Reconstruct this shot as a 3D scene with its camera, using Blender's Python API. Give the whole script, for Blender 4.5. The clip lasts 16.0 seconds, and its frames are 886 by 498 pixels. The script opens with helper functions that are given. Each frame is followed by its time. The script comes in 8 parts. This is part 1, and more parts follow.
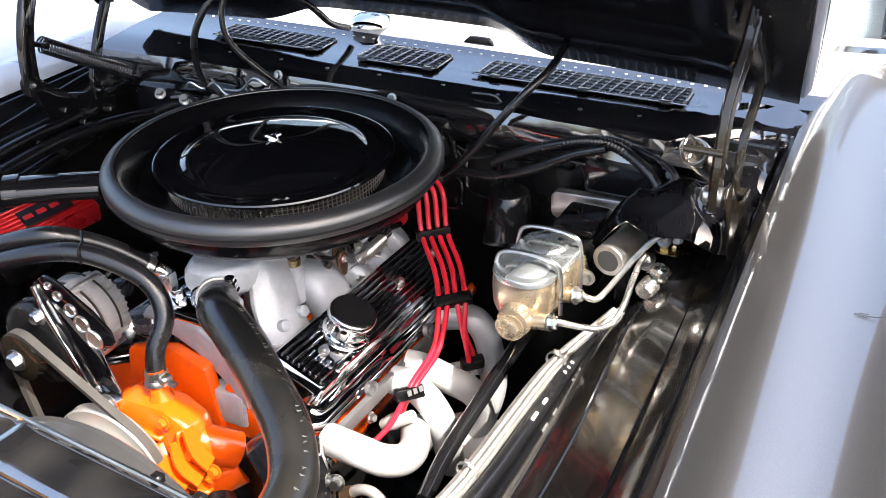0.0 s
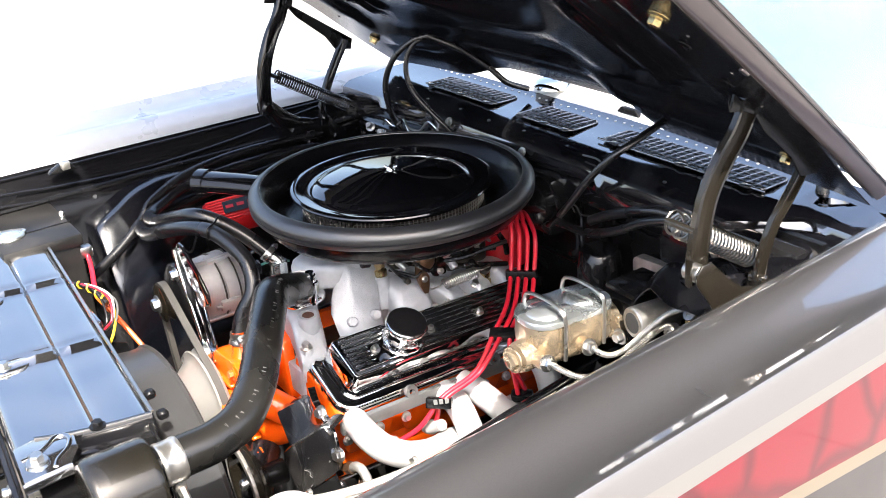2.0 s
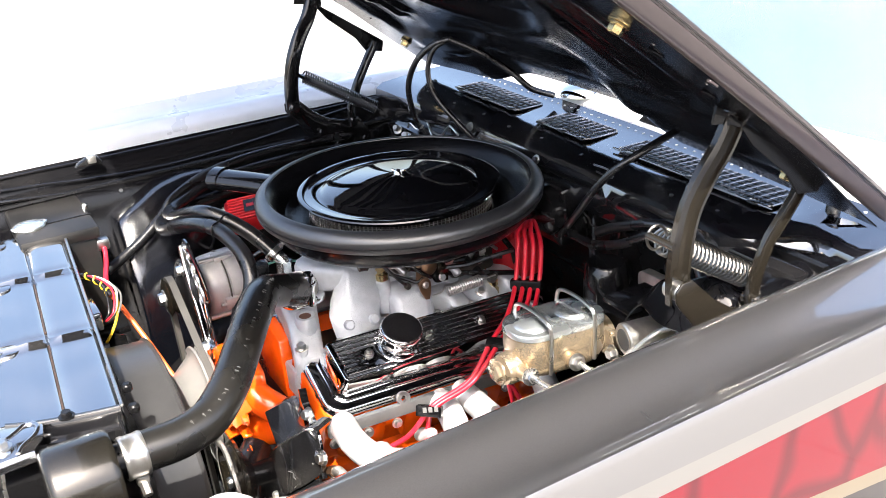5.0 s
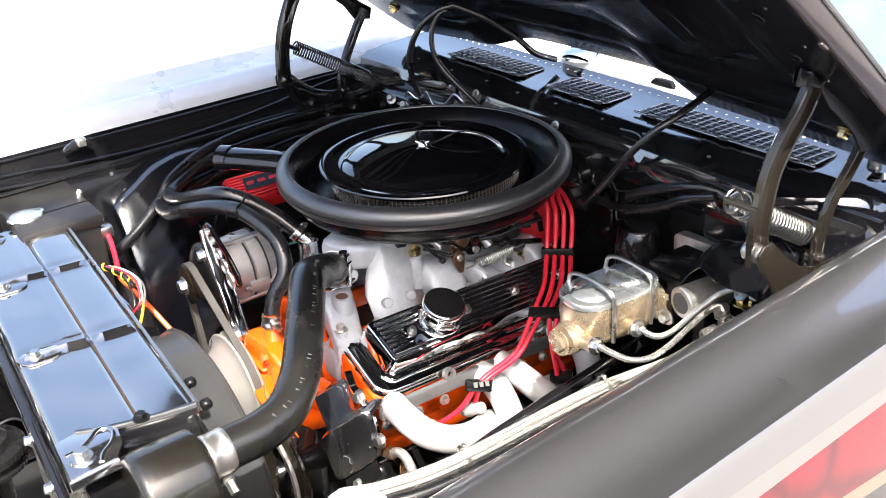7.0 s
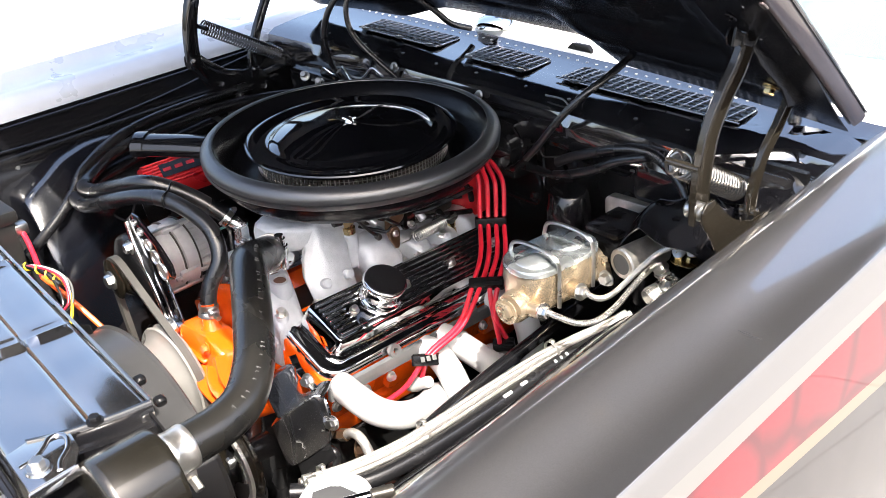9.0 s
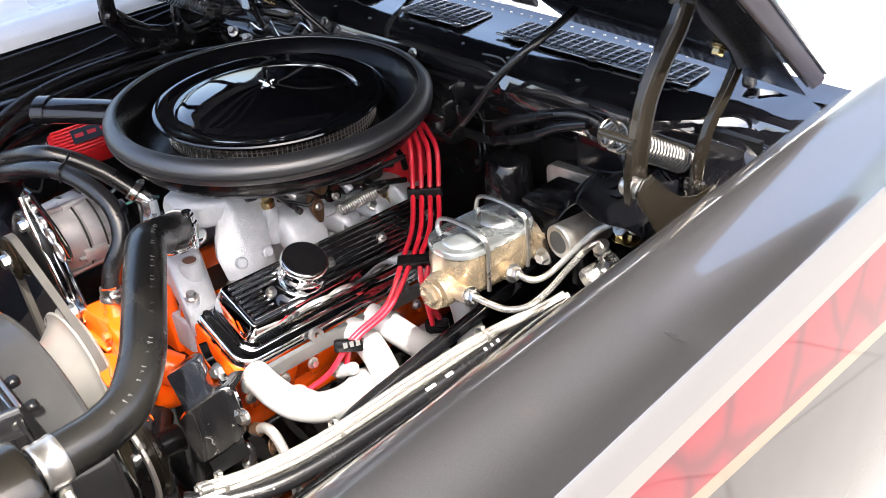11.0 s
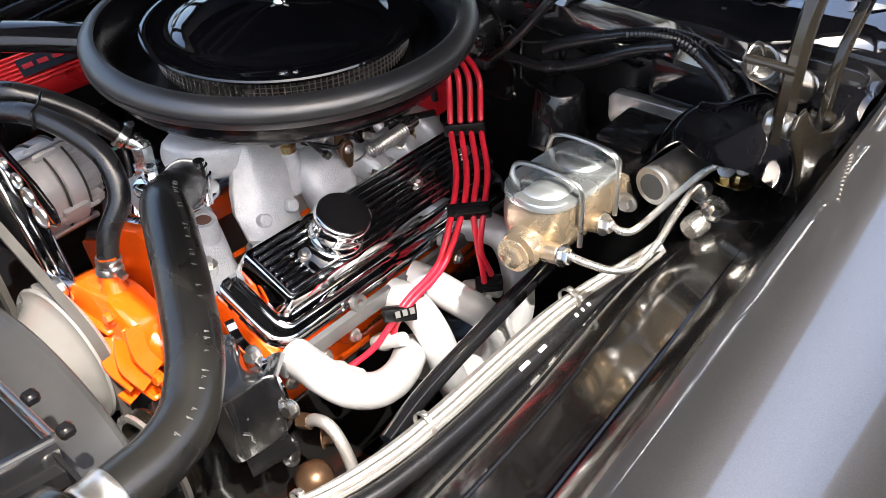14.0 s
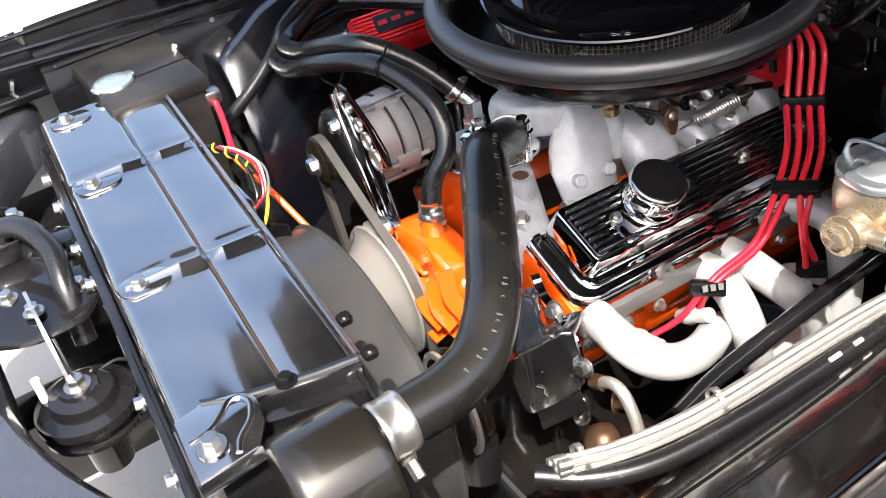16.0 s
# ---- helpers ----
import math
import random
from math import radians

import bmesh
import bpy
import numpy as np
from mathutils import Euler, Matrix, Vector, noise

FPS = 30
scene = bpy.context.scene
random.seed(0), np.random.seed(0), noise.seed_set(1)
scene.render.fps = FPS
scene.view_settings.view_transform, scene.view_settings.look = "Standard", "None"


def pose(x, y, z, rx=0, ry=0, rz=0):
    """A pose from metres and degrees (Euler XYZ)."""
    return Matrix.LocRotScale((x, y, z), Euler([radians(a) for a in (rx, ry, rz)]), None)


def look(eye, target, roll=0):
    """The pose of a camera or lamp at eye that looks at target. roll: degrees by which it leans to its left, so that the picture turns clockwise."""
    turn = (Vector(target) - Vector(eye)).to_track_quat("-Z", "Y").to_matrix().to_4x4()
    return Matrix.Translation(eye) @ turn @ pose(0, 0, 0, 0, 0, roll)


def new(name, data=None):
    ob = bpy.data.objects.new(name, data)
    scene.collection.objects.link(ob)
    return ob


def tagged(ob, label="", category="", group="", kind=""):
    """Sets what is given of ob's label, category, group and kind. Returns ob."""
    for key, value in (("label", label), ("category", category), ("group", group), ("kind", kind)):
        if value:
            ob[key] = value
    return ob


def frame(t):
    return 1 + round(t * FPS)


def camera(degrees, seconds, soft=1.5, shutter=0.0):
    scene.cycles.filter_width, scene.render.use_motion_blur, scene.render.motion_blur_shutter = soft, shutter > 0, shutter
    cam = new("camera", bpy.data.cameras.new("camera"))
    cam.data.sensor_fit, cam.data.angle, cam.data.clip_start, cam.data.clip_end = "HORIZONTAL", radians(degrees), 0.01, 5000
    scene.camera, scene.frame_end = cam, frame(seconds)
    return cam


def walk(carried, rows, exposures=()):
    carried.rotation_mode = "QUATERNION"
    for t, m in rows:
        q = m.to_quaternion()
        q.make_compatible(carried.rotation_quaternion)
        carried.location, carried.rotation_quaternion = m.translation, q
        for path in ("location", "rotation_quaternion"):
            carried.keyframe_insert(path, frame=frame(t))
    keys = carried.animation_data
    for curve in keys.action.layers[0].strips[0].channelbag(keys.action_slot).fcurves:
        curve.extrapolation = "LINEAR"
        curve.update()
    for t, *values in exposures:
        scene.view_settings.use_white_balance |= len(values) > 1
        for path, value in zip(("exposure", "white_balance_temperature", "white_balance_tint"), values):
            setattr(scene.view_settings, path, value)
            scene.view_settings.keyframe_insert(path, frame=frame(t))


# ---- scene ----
cam = camera(47.89, 16.0, soft=0.6)
PATH = [
    (0, (-1.0538, -0.8228, 1.5618), (0.1674, -0.1653, 0.7641), -1.82),
    (0.5, (-0.9780, -1.0037, 1.5808), (0.0665, -0.0697, 0.8084), -3.39),
    (1, (-0.9626, -1.1758, 1.5805), (-0.0224, -0.0997, 0.8614), -4.55),
    (1.5, (-0.9454, -1.2693, 1.5945), (-0.0420, -0.1513, 0.8916), -3.59),
    (2, (-0.8278, -1.3662, 1.5793), (-0.0177, -0.1618, 0.9060), -4.03),
    (2.5, (-0.7227, -1.4250, 1.5686), (0.0046, -0.1570, 0.9182), -4.20),
    (3, (-0.7000, -1.4341, 1.5627), (0.0085, -0.1510, 0.9211), -3.93),
    (5.5, (-0.6898, -1.4255, 1.5662), (-0.0050, -0.1407, 0.9025), -4.22),
    (6, (-0.7051, -1.4086, 1.5731), (-0.0133, -0.1330, 0.8994), -4.47),
    (6.5, (-0.7684, -1.3487, 1.5785), (-0.0314, -0.1118, 0.8809), -4.38),
    (7, (-0.8665, -1.2756, 1.5817), (-0.0519, -0.1034, 0.8588), -4.08),
    (7.5, (-0.9092, -1.2426, 1.5863), (-0.0303, -0.1290, 0.8463), -4.08),
    (8, (-0.9135, -1.2361, 1.5855), (-0.0059, -0.1533, 0.8346), -4.53),
    (8.5, (-0.9171, -1.2267, 1.5848), (0.0051, -0.1641, 0.8230), -4.68),
    (9, (-0.9185, -1.2179, 1.5873), (0.0158, -0.1757, 0.8121), -4.40),
    (9.5, (-0.9139, -1.2185, 1.5822), (0.0313, -0.1948, 0.7955), -4.04),
    (10, (-0.9016, -1.2243, 1.5755), (0.0552, -0.2214, 0.7763), -3.57),
    (10.2, (-0.8946, -1.2216, 1.5716), (0.0686, -0.2281, 0.7681), -3.24),
    (12.3, (-0.5472, -1.0443, 1.5088), (0.2568, -0.0479, 0.5492), -7.24),
    (12.5, (-0.5928, -1.0131, 1.4995), (0.2529, -0.0682, 0.5239), -7.60),
    (13, (-0.6888, -0.9479, 1.4960), (0.2374, -0.1261, 0.4827), -7.35),
    (13.5, (-0.7233, -0.9174, 1.4961), (0.2385, -0.1224, 0.4948), -4.56),
    (14, (-0.7747, -0.8714, 1.4868), (0.2082, -0.0643, 0.5161), -1.76),
    (14.5, (-0.7699, -0.8734, 1.4825), (0.1443, 0.0183, 0.5186), -1.71),
    (15, (-0.6979, -0.9212, 1.4850), (0.0430, 0.1187, 0.5210), -4.29),
    (15.5, (-0.6301, -0.9673, 1.4759), (-0.0851, 0.2070, 0.5356), -7.35),
    (16, (-0.7619, -0.9029, 1.4742), (-0.1887, 0.2457, 0.5192), -10.51),
]
walk(cam, [(t, look(eye, target, roll)) for t, eye, target, roll in PATH], [(0.0, 2.05), (10.2, 2.05), (12.4, 2.0), (13.4, 1.83), (16.0, 1.74)])

# ---- light ----
SUN_DIR = Vector((-0.30, -0.62, 1.0)).normalized()      # towards the sun
sun_elev, sun_az = math.asin(SUN_DIR.z), math.atan2(SUN_DIR.x, SUN_DIR.y)
world = bpy.data.worlds.new("sky")
scene.world = world
world.use_nodes = True
wn = world.node_tree.nodes
sky = wn.new("ShaderNodeTexSky")
sky.sky_type, sky.sun_disc, sky.sun_elevation, sky.sun_rotation = "NISHITA", False, sun_elev, sun_az
sky.air_density, sky.dust_density, sky.ozone_density = 1.0, 6.0, 1.0
wn["Background"].inputs["Strength"].default_value = 0.15
world.node_tree.links.new(sky.outputs[0], wn["Background"].inputs["Color"])
sun_data = bpy.data.lights.new("sun", "SUN")
sun_data.energy, sun_data.angle, sun_data.color = 3.3, radians(0.53), (1.0, 0.95, 0.88)
sun = new("sun", sun_data)
sun.matrix_world = look(SUN_DIR * 30, (0, 0, 0))


# ---- materials ----
def material(name, color, rough=0.5, metal=0.0, coat=0.0, spread=0.25, scale=40.0, bump=0.0, bump_scale=300.0,
             dust=0.0, dust_color=(0.35, 0.33, 0.30), rough_spread=0.12, dust_scale=9.0, ior=1.5):
    """A paint, metal or rubber: base colour with two scales of variation, dust or stains, fine relief."""
    m = bpy.data.materials.new(name)
    m.use_nodes = True
    t = m.node_tree
    n, l = t.nodes, t.links
    b = n["Principled BSDF"]
    geo = n.new("ShaderNodeNewGeometry")
    fine = n.new("ShaderNodeTexNoise")
    fine.inputs["Scale"].default_value, fine.inputs["Detail"].default_value = scale, 4.0
    wide = n.new("ShaderNodeTexNoise")
    wide.inputs["Scale"].default_value, wide.inputs["Detail"].default_value = dust_scale, 5.0
    for tex in (fine, wide):
        l.new(geo.outputs["Position"], tex.inputs["Vector"])
    ramp = n.new("ShaderNodeMapRange")
    ramp.inputs["To Min"].default_value, ramp.inputs["To Max"].default_value = 1.0 - spread, 1.0 + spread
    l.new(fine.outputs["Fac"], ramp.inputs["Value"])
    mul = n.new("ShaderNodeMix")
    mul.data_type, mul.blend_type = "RGBA", "MULTIPLY"
    mul.inputs["Factor"].default_value = 1.0
    mul.inputs[6].default_value = (*color, 1)
    l.new(ramp.outputs[0], mul.inputs[7])
    out = mul.outputs[2]
    if dust:
        dr = n.new("ShaderNodeMapRange")
        dr.inputs["From Min"].default_value, dr.inputs["From Max"].default_value = 0.42, 0.75
        dr.inputs["To Max"].default_value = dust
        l.new(wide.outputs["Fac"], dr.inputs["Value"])
        mx = n.new("ShaderNodeMix")
        mx.data_type = "RGBA"
        l.new(dr.outputs[0], mx.inputs["Factor"])
        l.new(out, mx.inputs[6])
        mx.inputs[7].default_value = (*dust_color, 1)
        out = mx.outputs[2]
    l.new(out, b.inputs["Base Color"])
    rr = n.new("ShaderNodeMapRange")
    rr.inputs["To Min"].default_value, rr.inputs["To Max"].default_value = max(0.02, rough - rough_spread), min(1.0, rough + rough_spread)
    l.new(wide.outputs["Fac"], rr.inputs["Value"])
    l.new(rr.outputs[0], b.inputs["Roughness"])
    b.inputs["Metallic"].default_value = metal
    b.inputs["Coat Weight"].default_value = coat
    b.inputs["IOR"].default_value = ior
    b.inputs["Coat Roughness"].default_value = 0.04
    if bump:
        grain = n.new("ShaderNodeTexNoise")
        grain.inputs["Scale"].default_value, grain.inputs["Detail"].default_value = bump_scale, 3.0
        l.new(geo.outputs["Position"], grain.inputs["Vector"])
        bp = n.new("ShaderNodeBump")
        bp.inputs["Strength"].default_value, bp.inputs["Distance"].default_value = bump, 0.002
        l.new(grain.outputs["Fac"], bp.inputs["Height"])
        l.new(bp.outputs[0], b.inputs["Normal"])
    return m


M = {
    "gloss_black": material("gloss_black_paint", (0.006, 0.006, 0.007), 0.12, coat=0.5, rough_spread=0.06, dust=0.02, bump=0.10, bump_scale=22, ior=1.4),
    # raised IOR and pale dust colour stand in for a hazier sky's reflection
    "rad_black": material("semi_gloss_black_sheet", (0.010, 0.010, 0.011), 0.10, coat=1.0, rough_spread=0.05, dust=0.20, dust_color=(0.15, 0.14, 0.125), bump=0.15, bump_scale=11, ior=4.2, dust_scale=16),
    # IOR lowered so that black parts look as dark as in deep shade
    "satin_black": material("satin_black_paint", (0.006, 0.006, 0.0065), 0.26, rough_spread=0.08, dust=0.03, dust_color=(0.10, 0.095, 0.085), bump=0.12, bump_scale=60, ior=1.32),
    "dusty_black": material("dusty_black_sheet", (0.006, 0.0057, 0.0055), 0.17, coat=0.4, rough_spread=0.08, dust=0.08, dust_color=(0.08, 0.07, 0.055), bump=0.06, bump_scale=26),
    "rubber": material("black_rubber", (0.007, 0.007, 0.008), 0.27, ior=1.65, rough_spread=0.06, bump=0.08, bump_scale=500, dust=0.02),
    "hose_rubber": material("smooth_hose_rubber", (0.007, 0.007, 0.007), 0.27, ior=1.6, rough_spread=0.06, bump=0.05, bump_scale=400, dust=0.28, dust_color=(0.034, 0.030, 0.022), dust_scale=14),
    "seal": material("ribbed_black_rubber_seal", (0.016, 0.016, 0.018), 0.34, rough_spread=0.06, bump=0.12, bump_scale=700, dust=0.02, ior=1.95),
    "chrome": material("chrome", (0.86, 0.87, 0.88), 0.05, metal=1.0, spread=0.04, rough_spread=0.03),
    "steel": material("zinc_plated_steel", (0.58, 0.57, 0.55), 0.3, metal=1.0, spread=0.15, rough_spread=0.1),
    "brushed": material("brushed_aluminium", (0.60, 0.58, 0.54), 0.30, metal=0.9, spread=0.45, scale=60, rough_spread=0.15, bump=0.2, bump_scale=90),
    "cast": material("cast_aluminium", (0.43, 0.45, 0.48), 0.42, metal=0.25, spread=0.20, scale=70, bump=0.45, bump_scale=450, dust=0.22, dust_color=(0.36, 0.35, 0.33)),
    "alt": material("cast_alternator_case", (0.40, 0.40, 0.415), 0.36, metal=0.35, spread=0.18, scale=90, bump=0.25, bump_scale=400, dust=0.15, dust_color=(0.18, 0.17, 0.16)),
    "boot": material("pale_grey_silicone_boot", (0.42, 0.42, 0.41), 0.35, spread=0.15, dust=0.2, dust_color=(0.25, 0.24, 0.22)),
    "header": material("silver_ceramic_coating", (0.60, 0.60, 0.60), 0.40, metal=0.4, spread=0.10, bump=0.1, bump_scale=300, dust=0.12, dust_color=(0.42, 0.40, 0.37)),
    "orange": material("orange_engine_enamel", (0.86, 0.105, 0.004), 0.2, coat=0.7, spread=0.12, bump=0.3, bump_scale=120, dust=0.12, dust_color=(0.42, 0.02, 0.002)),
    "flange": material("dull_steel_flange", (0.17, 0.17, 0.17), 0.42, metal=0.6, spread=0.2, bump=0.2, bump_scale=250, dust=0.2, dust_color=(0.13, 0.125, 0.12)),
    "gold": material("gold_cadmium_plating", (0.43, 0.34, 0.23), 0.28, metal=0.75, spread=0.25, scale=30, dust=0.75, dust_color=(0.50, 0.46, 0.40), dust_scale=13, bump=0.2, bump_scale=220),
    "zinc_lid": material("zinc_plated_lid", (0.74, 0.78, 0.78), 0.27, metal=0.9, spread=0.1, rough_spread=0.06),
    "brass": material("brass", (0.52, 0.40, 0.20), 0.25, metal=1.0, spread=0.2),
    "bronze": material("brown_anodised_lever", (0.14, 0.08, 0.045), 0.35, metal=0.7),
    "red_wire": material("red_silicone_wire", (0.60, 0.016, 0.036), 0.34, spread=0.1),
    "red_box": material("red_anodised_case", (0.52, 0.012, 0.016), 0.3, metal=0.3, spread=0.12, bump=0.2, bump_scale=300),
    "red_cap": material("red_distributor_cap", (0.50, 0.012, 0.02), 0.35),
    "orange_wire": material("orange_wire", (0.85, 0.13, 0.02), 0.4),
    "yellow_wire": material("yellow_wire", (0.75, 0.5, 0.03), 0.45),
    "white_plastic": material("white_plastic", (0.75, 0.74, 0.72), 0.4, spread=0.06),
    "teal": material("teal_wire_sleeve", (0.10, 0.32, 0.27), 0.45, spread=0.1),
    "print": material("white_print", (0.115, 0.115, 0.112), 0.6),
    "filter": material("pleated_filter_paper", (0.11, 0.10, 0.085), 0.5, metal=0.2, spread=0.45, scale=160),
    "braid": material("braided_stainless", (0.46, 0.44, 0.41), 0.32, metal=0.7, spread=0.2, scale=500, bump=0.5, bump_scale=900),
    "arm": material("dark_bronze_phosphate_steel", (0.014, 0.0115, 0.008), 0.16, metal=0.2, coat=0.5, spread=0.3, dust=0.02, rough_spread=0.08),
    "silver_pulley": material("bare_spun_steel", (0.33, 0.32, 0.30), 0.30, metal=0.45, spread=0.12, dust=0.2, dust_color=(0.34, 0.32, 0.29)),
    "shroud": material("dusty_shroud_plastic", (0.038, 0.038, 0.039), 0.32, dust=0.22, dust_color=(0.13, 0.128, 0.124), bump=0.1, bump_scale=80, spread=0.35, scale=14),
    "battery": material("grey_black_battery_case", (0.013, 0.013, 0.013), 0.36, dust=0.45, dust_color=(0.060, 0.055, 0.050), dust_scale=16, ior=1.35),
    "lid_black": material("mirror_black_enamel", (0.004, 0.004, 0.005), 0.045, coat=1.0, rough_spread=0.02),
    "charcoal": material("charcoal_clearcoat", (0.040, 0.043, 0.052), 0.25, metal=0.1, coat=1.0, rough_spread=0.05),
    "fender_edge": material("brown_grey_hood_edge_paint", (0.040, 0.029, 0.030), 0.3, metal=0.3, coat=0.6, rough_spread=0.05),
    "belt": material("worn_belt_rubber", (0.040, 0.037, 0.033), 0.55, bump=0.2, bump_scale=300, dust=0.3, dust_color=(0.13, 0.12, 0.11)),
    # pale blue that imitates sky reflected in the windscreen
    "sky_sheet": material("pale_sky_reflection", (0.080, 0.094, 0.101), 0.5, spread=0.08, dust=0.5, dust_color=(0.115, 0.126, 0.132), dust_scale=3),
    "rust": material("rusty_plug", (0.10, 0.045, 0.03), 0.7, spread=0.4),
    # plain white enamel; it also colours the discs that imitate lit cowl holes
    "panel_white": material("white_enamel_and_hole_light", (0.72, 0.72, 0.71), 0.35, spread=0.05),
    "spring": material("bright_spring_wire", (0.34, 0.32, 0.29), 0.24, metal=1.0, spread=0.2),
    "slate": material("slate_black_enamel", (0.012, 0.014, 0.019), 0.2, coat=0.8, rough_spread=0.06, dust=0.05),
    # black with IOR cut to keep sky reflections out, in place of shade
    "lip_black": material("low_reflect_black", (0.004, 0.004, 0.005), 0.22, rough_spread=0.08, bump=0.2, bump_scale=24, ior=1.27),
    "tank": material("brown_black_tank_paint", (0.010, 0.009, 0.007), 0.24, coat=0.4, dust=0.06, dust_color=(0.07, 0.06, 0.045), bump=0.12, bump_scale=40),
    # grey for bolt heads and for rods that imitate glinting black edges
    "glint_and_bolt_grey": material("edge_glint_and_bolt_grey", (0.10, 0.10, 0.10), 0.3, metal=0.6, spread=0.4),
    # casting grey darkened in place of the shadow under the air cleaner
    "carb": material("dark_casting_and_shade", (0.035, 0.032, 0.028), 0.36, metal=0.4, spread=0.4, scale=60, dust=0.25, dust_color=(0.10, 0.085, 0.06)),
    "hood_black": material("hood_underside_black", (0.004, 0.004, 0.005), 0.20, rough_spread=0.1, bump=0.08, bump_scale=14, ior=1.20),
    "mesh_wire": material("grey_vent_wire", (0.30, 0.30, 0.31), 0.25, metal=0.8, spread=0.3),
    "wheelhouse": material("glossy_black_wheelhouse_paint", (0.005, 0.005, 0.006), 0.16, rough_spread=0.06, bump=0.12, bump_scale=16, ior=1.36, dust=0.015),
    # wheelhouse black again, with blue tint and raised IOR imitating sky sheen
    "lobe": material("sky_tinted_wheelhouse_black", (0.004, 0.0045, 0.007), 0.20, rough_spread=0.08, bump=0.06, bump_scale=16, coat=0.3, ior=2.1),
    # raised IOR makes up for a brighter sky reflected in the cowl
    "cowl": material("wavy_gloss_black_cowl_paint", (0.006, 0.006, 0.008), 0.08, coat=1.0, rough_spread=0.05, bump=0.35, bump_scale=11, ior=2.8, dust=0.03),
    "tag": material("grey_printed_tag", (0.05, 0.05, 0.05), 0.4),
}


def node_material(name):
    m = bpy.data.materials.new(name)
    m.use_nodes = True
    return m, m.node_tree.nodes, m.node_tree.links, m.node_tree.nodes["Principled BSDF"]


def math_node(n, l, op, a, b=None):
    k = n.new("ShaderNodeMath")
    k.operation = op
    for i, v in enumerate((a, b)):
        if v is None:
            continue
        if isinstance(v, (int, float)):
            k.inputs[i].default_value = v
        else:
            l.new(v, k.inputs[i])
    return k.outputs[0]


def mix_color(n, l, fac, a, b):
    k = n.new("ShaderNodeMix")
    k.data_type = "RGBA"
    for s, v in ((0, fac), (6, a), (7, b)):
        if isinstance(v, tuple):
            k.inputs[s].default_value = (*v, 1)
        elif isinstance(v, (int, float)):
            k.inputs[s].default_value = v
        else:
            l.new(v, k.inputs[s])
    return k.outputs[2]


def fender_paint():
    """Charcoal clearcoat with a silver line, a red veined panel, a cream line and a grey lower side, laid on by height."""
    m, n, l, b = node_material("charcoal_fender_paint_with_graphics")
    geo = n.new("ShaderNodeNewGeometry")
    sep = n.new("ShaderNodeSeparateXYZ")
    l.new(geo.outputs["Position"], sep.inputs[0])
    x, z = sep.outputs["X"], sep.outputs["Z"]
    flake = n.new("ShaderNodeTexNoise")
    flake.inputs["Scale"].default_value = 900
    l.new(geo.outputs["Position"], flake.inputs["Vector"])
    dark = mix_color(n, l, flake.outputs["Fac"], (0.150, 0.146, 0.146), (0.225, 0.219, 0.218))
    wob = n.new("ShaderNodeTexNoise")
    wob.inputs["Scale"].default_value = 5.0
    l.new(geo.outputs["Position"], wob.inputs["Vector"])
    bend = n.new("ShaderNodeVectorMath")
    bend.operation = "MULTIPLY_ADD"
    l.new(wob.outputs["Color"], bend.inputs[0])
    bend.inputs[1].default_value = (0.11, 0.11, 0.11)
    l.new(geo.outputs["Position"], bend.inputs[2])
    cells = n.new("ShaderNodeTexVoronoi")
    cells.feature = "DISTANCE_TO_EDGE"
    cells.inputs["Scale"].default_value = 7.5
    l.new(bend.outputs[0], cells.inputs["Vector"])
    vein = n.new("ShaderNodeMapRange")
    vein.inputs["From Min"].default_value, vein.inputs["From Max"].default_value = 0.02, 0.12
    vein.inputs["To Min"].default_value, vein.inputs["To Max"].default_value = 0.62, 0.0
    l.new(cells.outputs["Distance"], vein.inputs["Value"])
    red = mix_color(n, l, vein.outputs[0], (0.120, 0.008, 0.014), (0.034, 0.008, 0.010))
    silver, pale, cream, grey = (0.100, 0.098, 0.099), (0.122, 0.118, 0.113), (0.125, 0.103, 0.072), (0.020, 0.018, 0.018)
    smear = n.new("ShaderNodeTexNoise")
    smear.inputs["Scale"].default_value, smear.inputs["Detail"].default_value = 14.0, 6.0
    l.new(geo.outputs["Position"], smear.inputs["Vector"])
    grey = mix_color(n, l, smear.outputs["Fac"], grey, (0.040, 0.035, 0.034))
    edge = math_node(n, l, "SUBTRACT", sep.outputs["Y"], math_node(n, l, "MULTIPLY", math_node(n, l, "MAXIMUM", math_node(n, l, "MINIMUM", x, 0.45), -0.6), 0.04))
    painted = math_node(n, l, "LESS_THAN", edge, -0.8392)
    c = mix_color(n, l, painted, dark, silver)
    c = mix_color(n, l, math_node(n, l, "LESS_THAN", math_node(n, l, "ADD", z, math_node(n, l, "MULTIPLY", x, 0.03)), 0.972), c, pale)
    c = mix_color(n, l, math_node(n, l, "LESS_THAN", math_node(n, l, "ADD", z, math_node(n, l, "MULTIPLY", x, 0.01)), 0.955), c, red)
    slope = math_node(n, l, "ADD", z, math_node(n, l, "MULTIPLY", x, 0.12))
    c = mix_color(n, l, math_node(n, l, "LESS_THAN", slope, 0.866), c, cream)
    c = mix_color(n, l, math_node(n, l, "LESS_THAN", slope, 0.848), c, grey)
    # the inner flange stays charcoal
    c = mix_color(n, l, math_node(n, l, "GREATER_THAN", sep.outputs["Y"], -0.74), c, dark)
    l.new(c, b.inputs["Base Color"])
    # metal flake in the charcoal alone
    flakes = n.new("ShaderNodeMapRange")
    flakes.inputs["To Min"].default_value, flakes.inputs["To Max"].default_value = 0.85, 0.0
    l.new(painted, flakes.inputs["Value"])
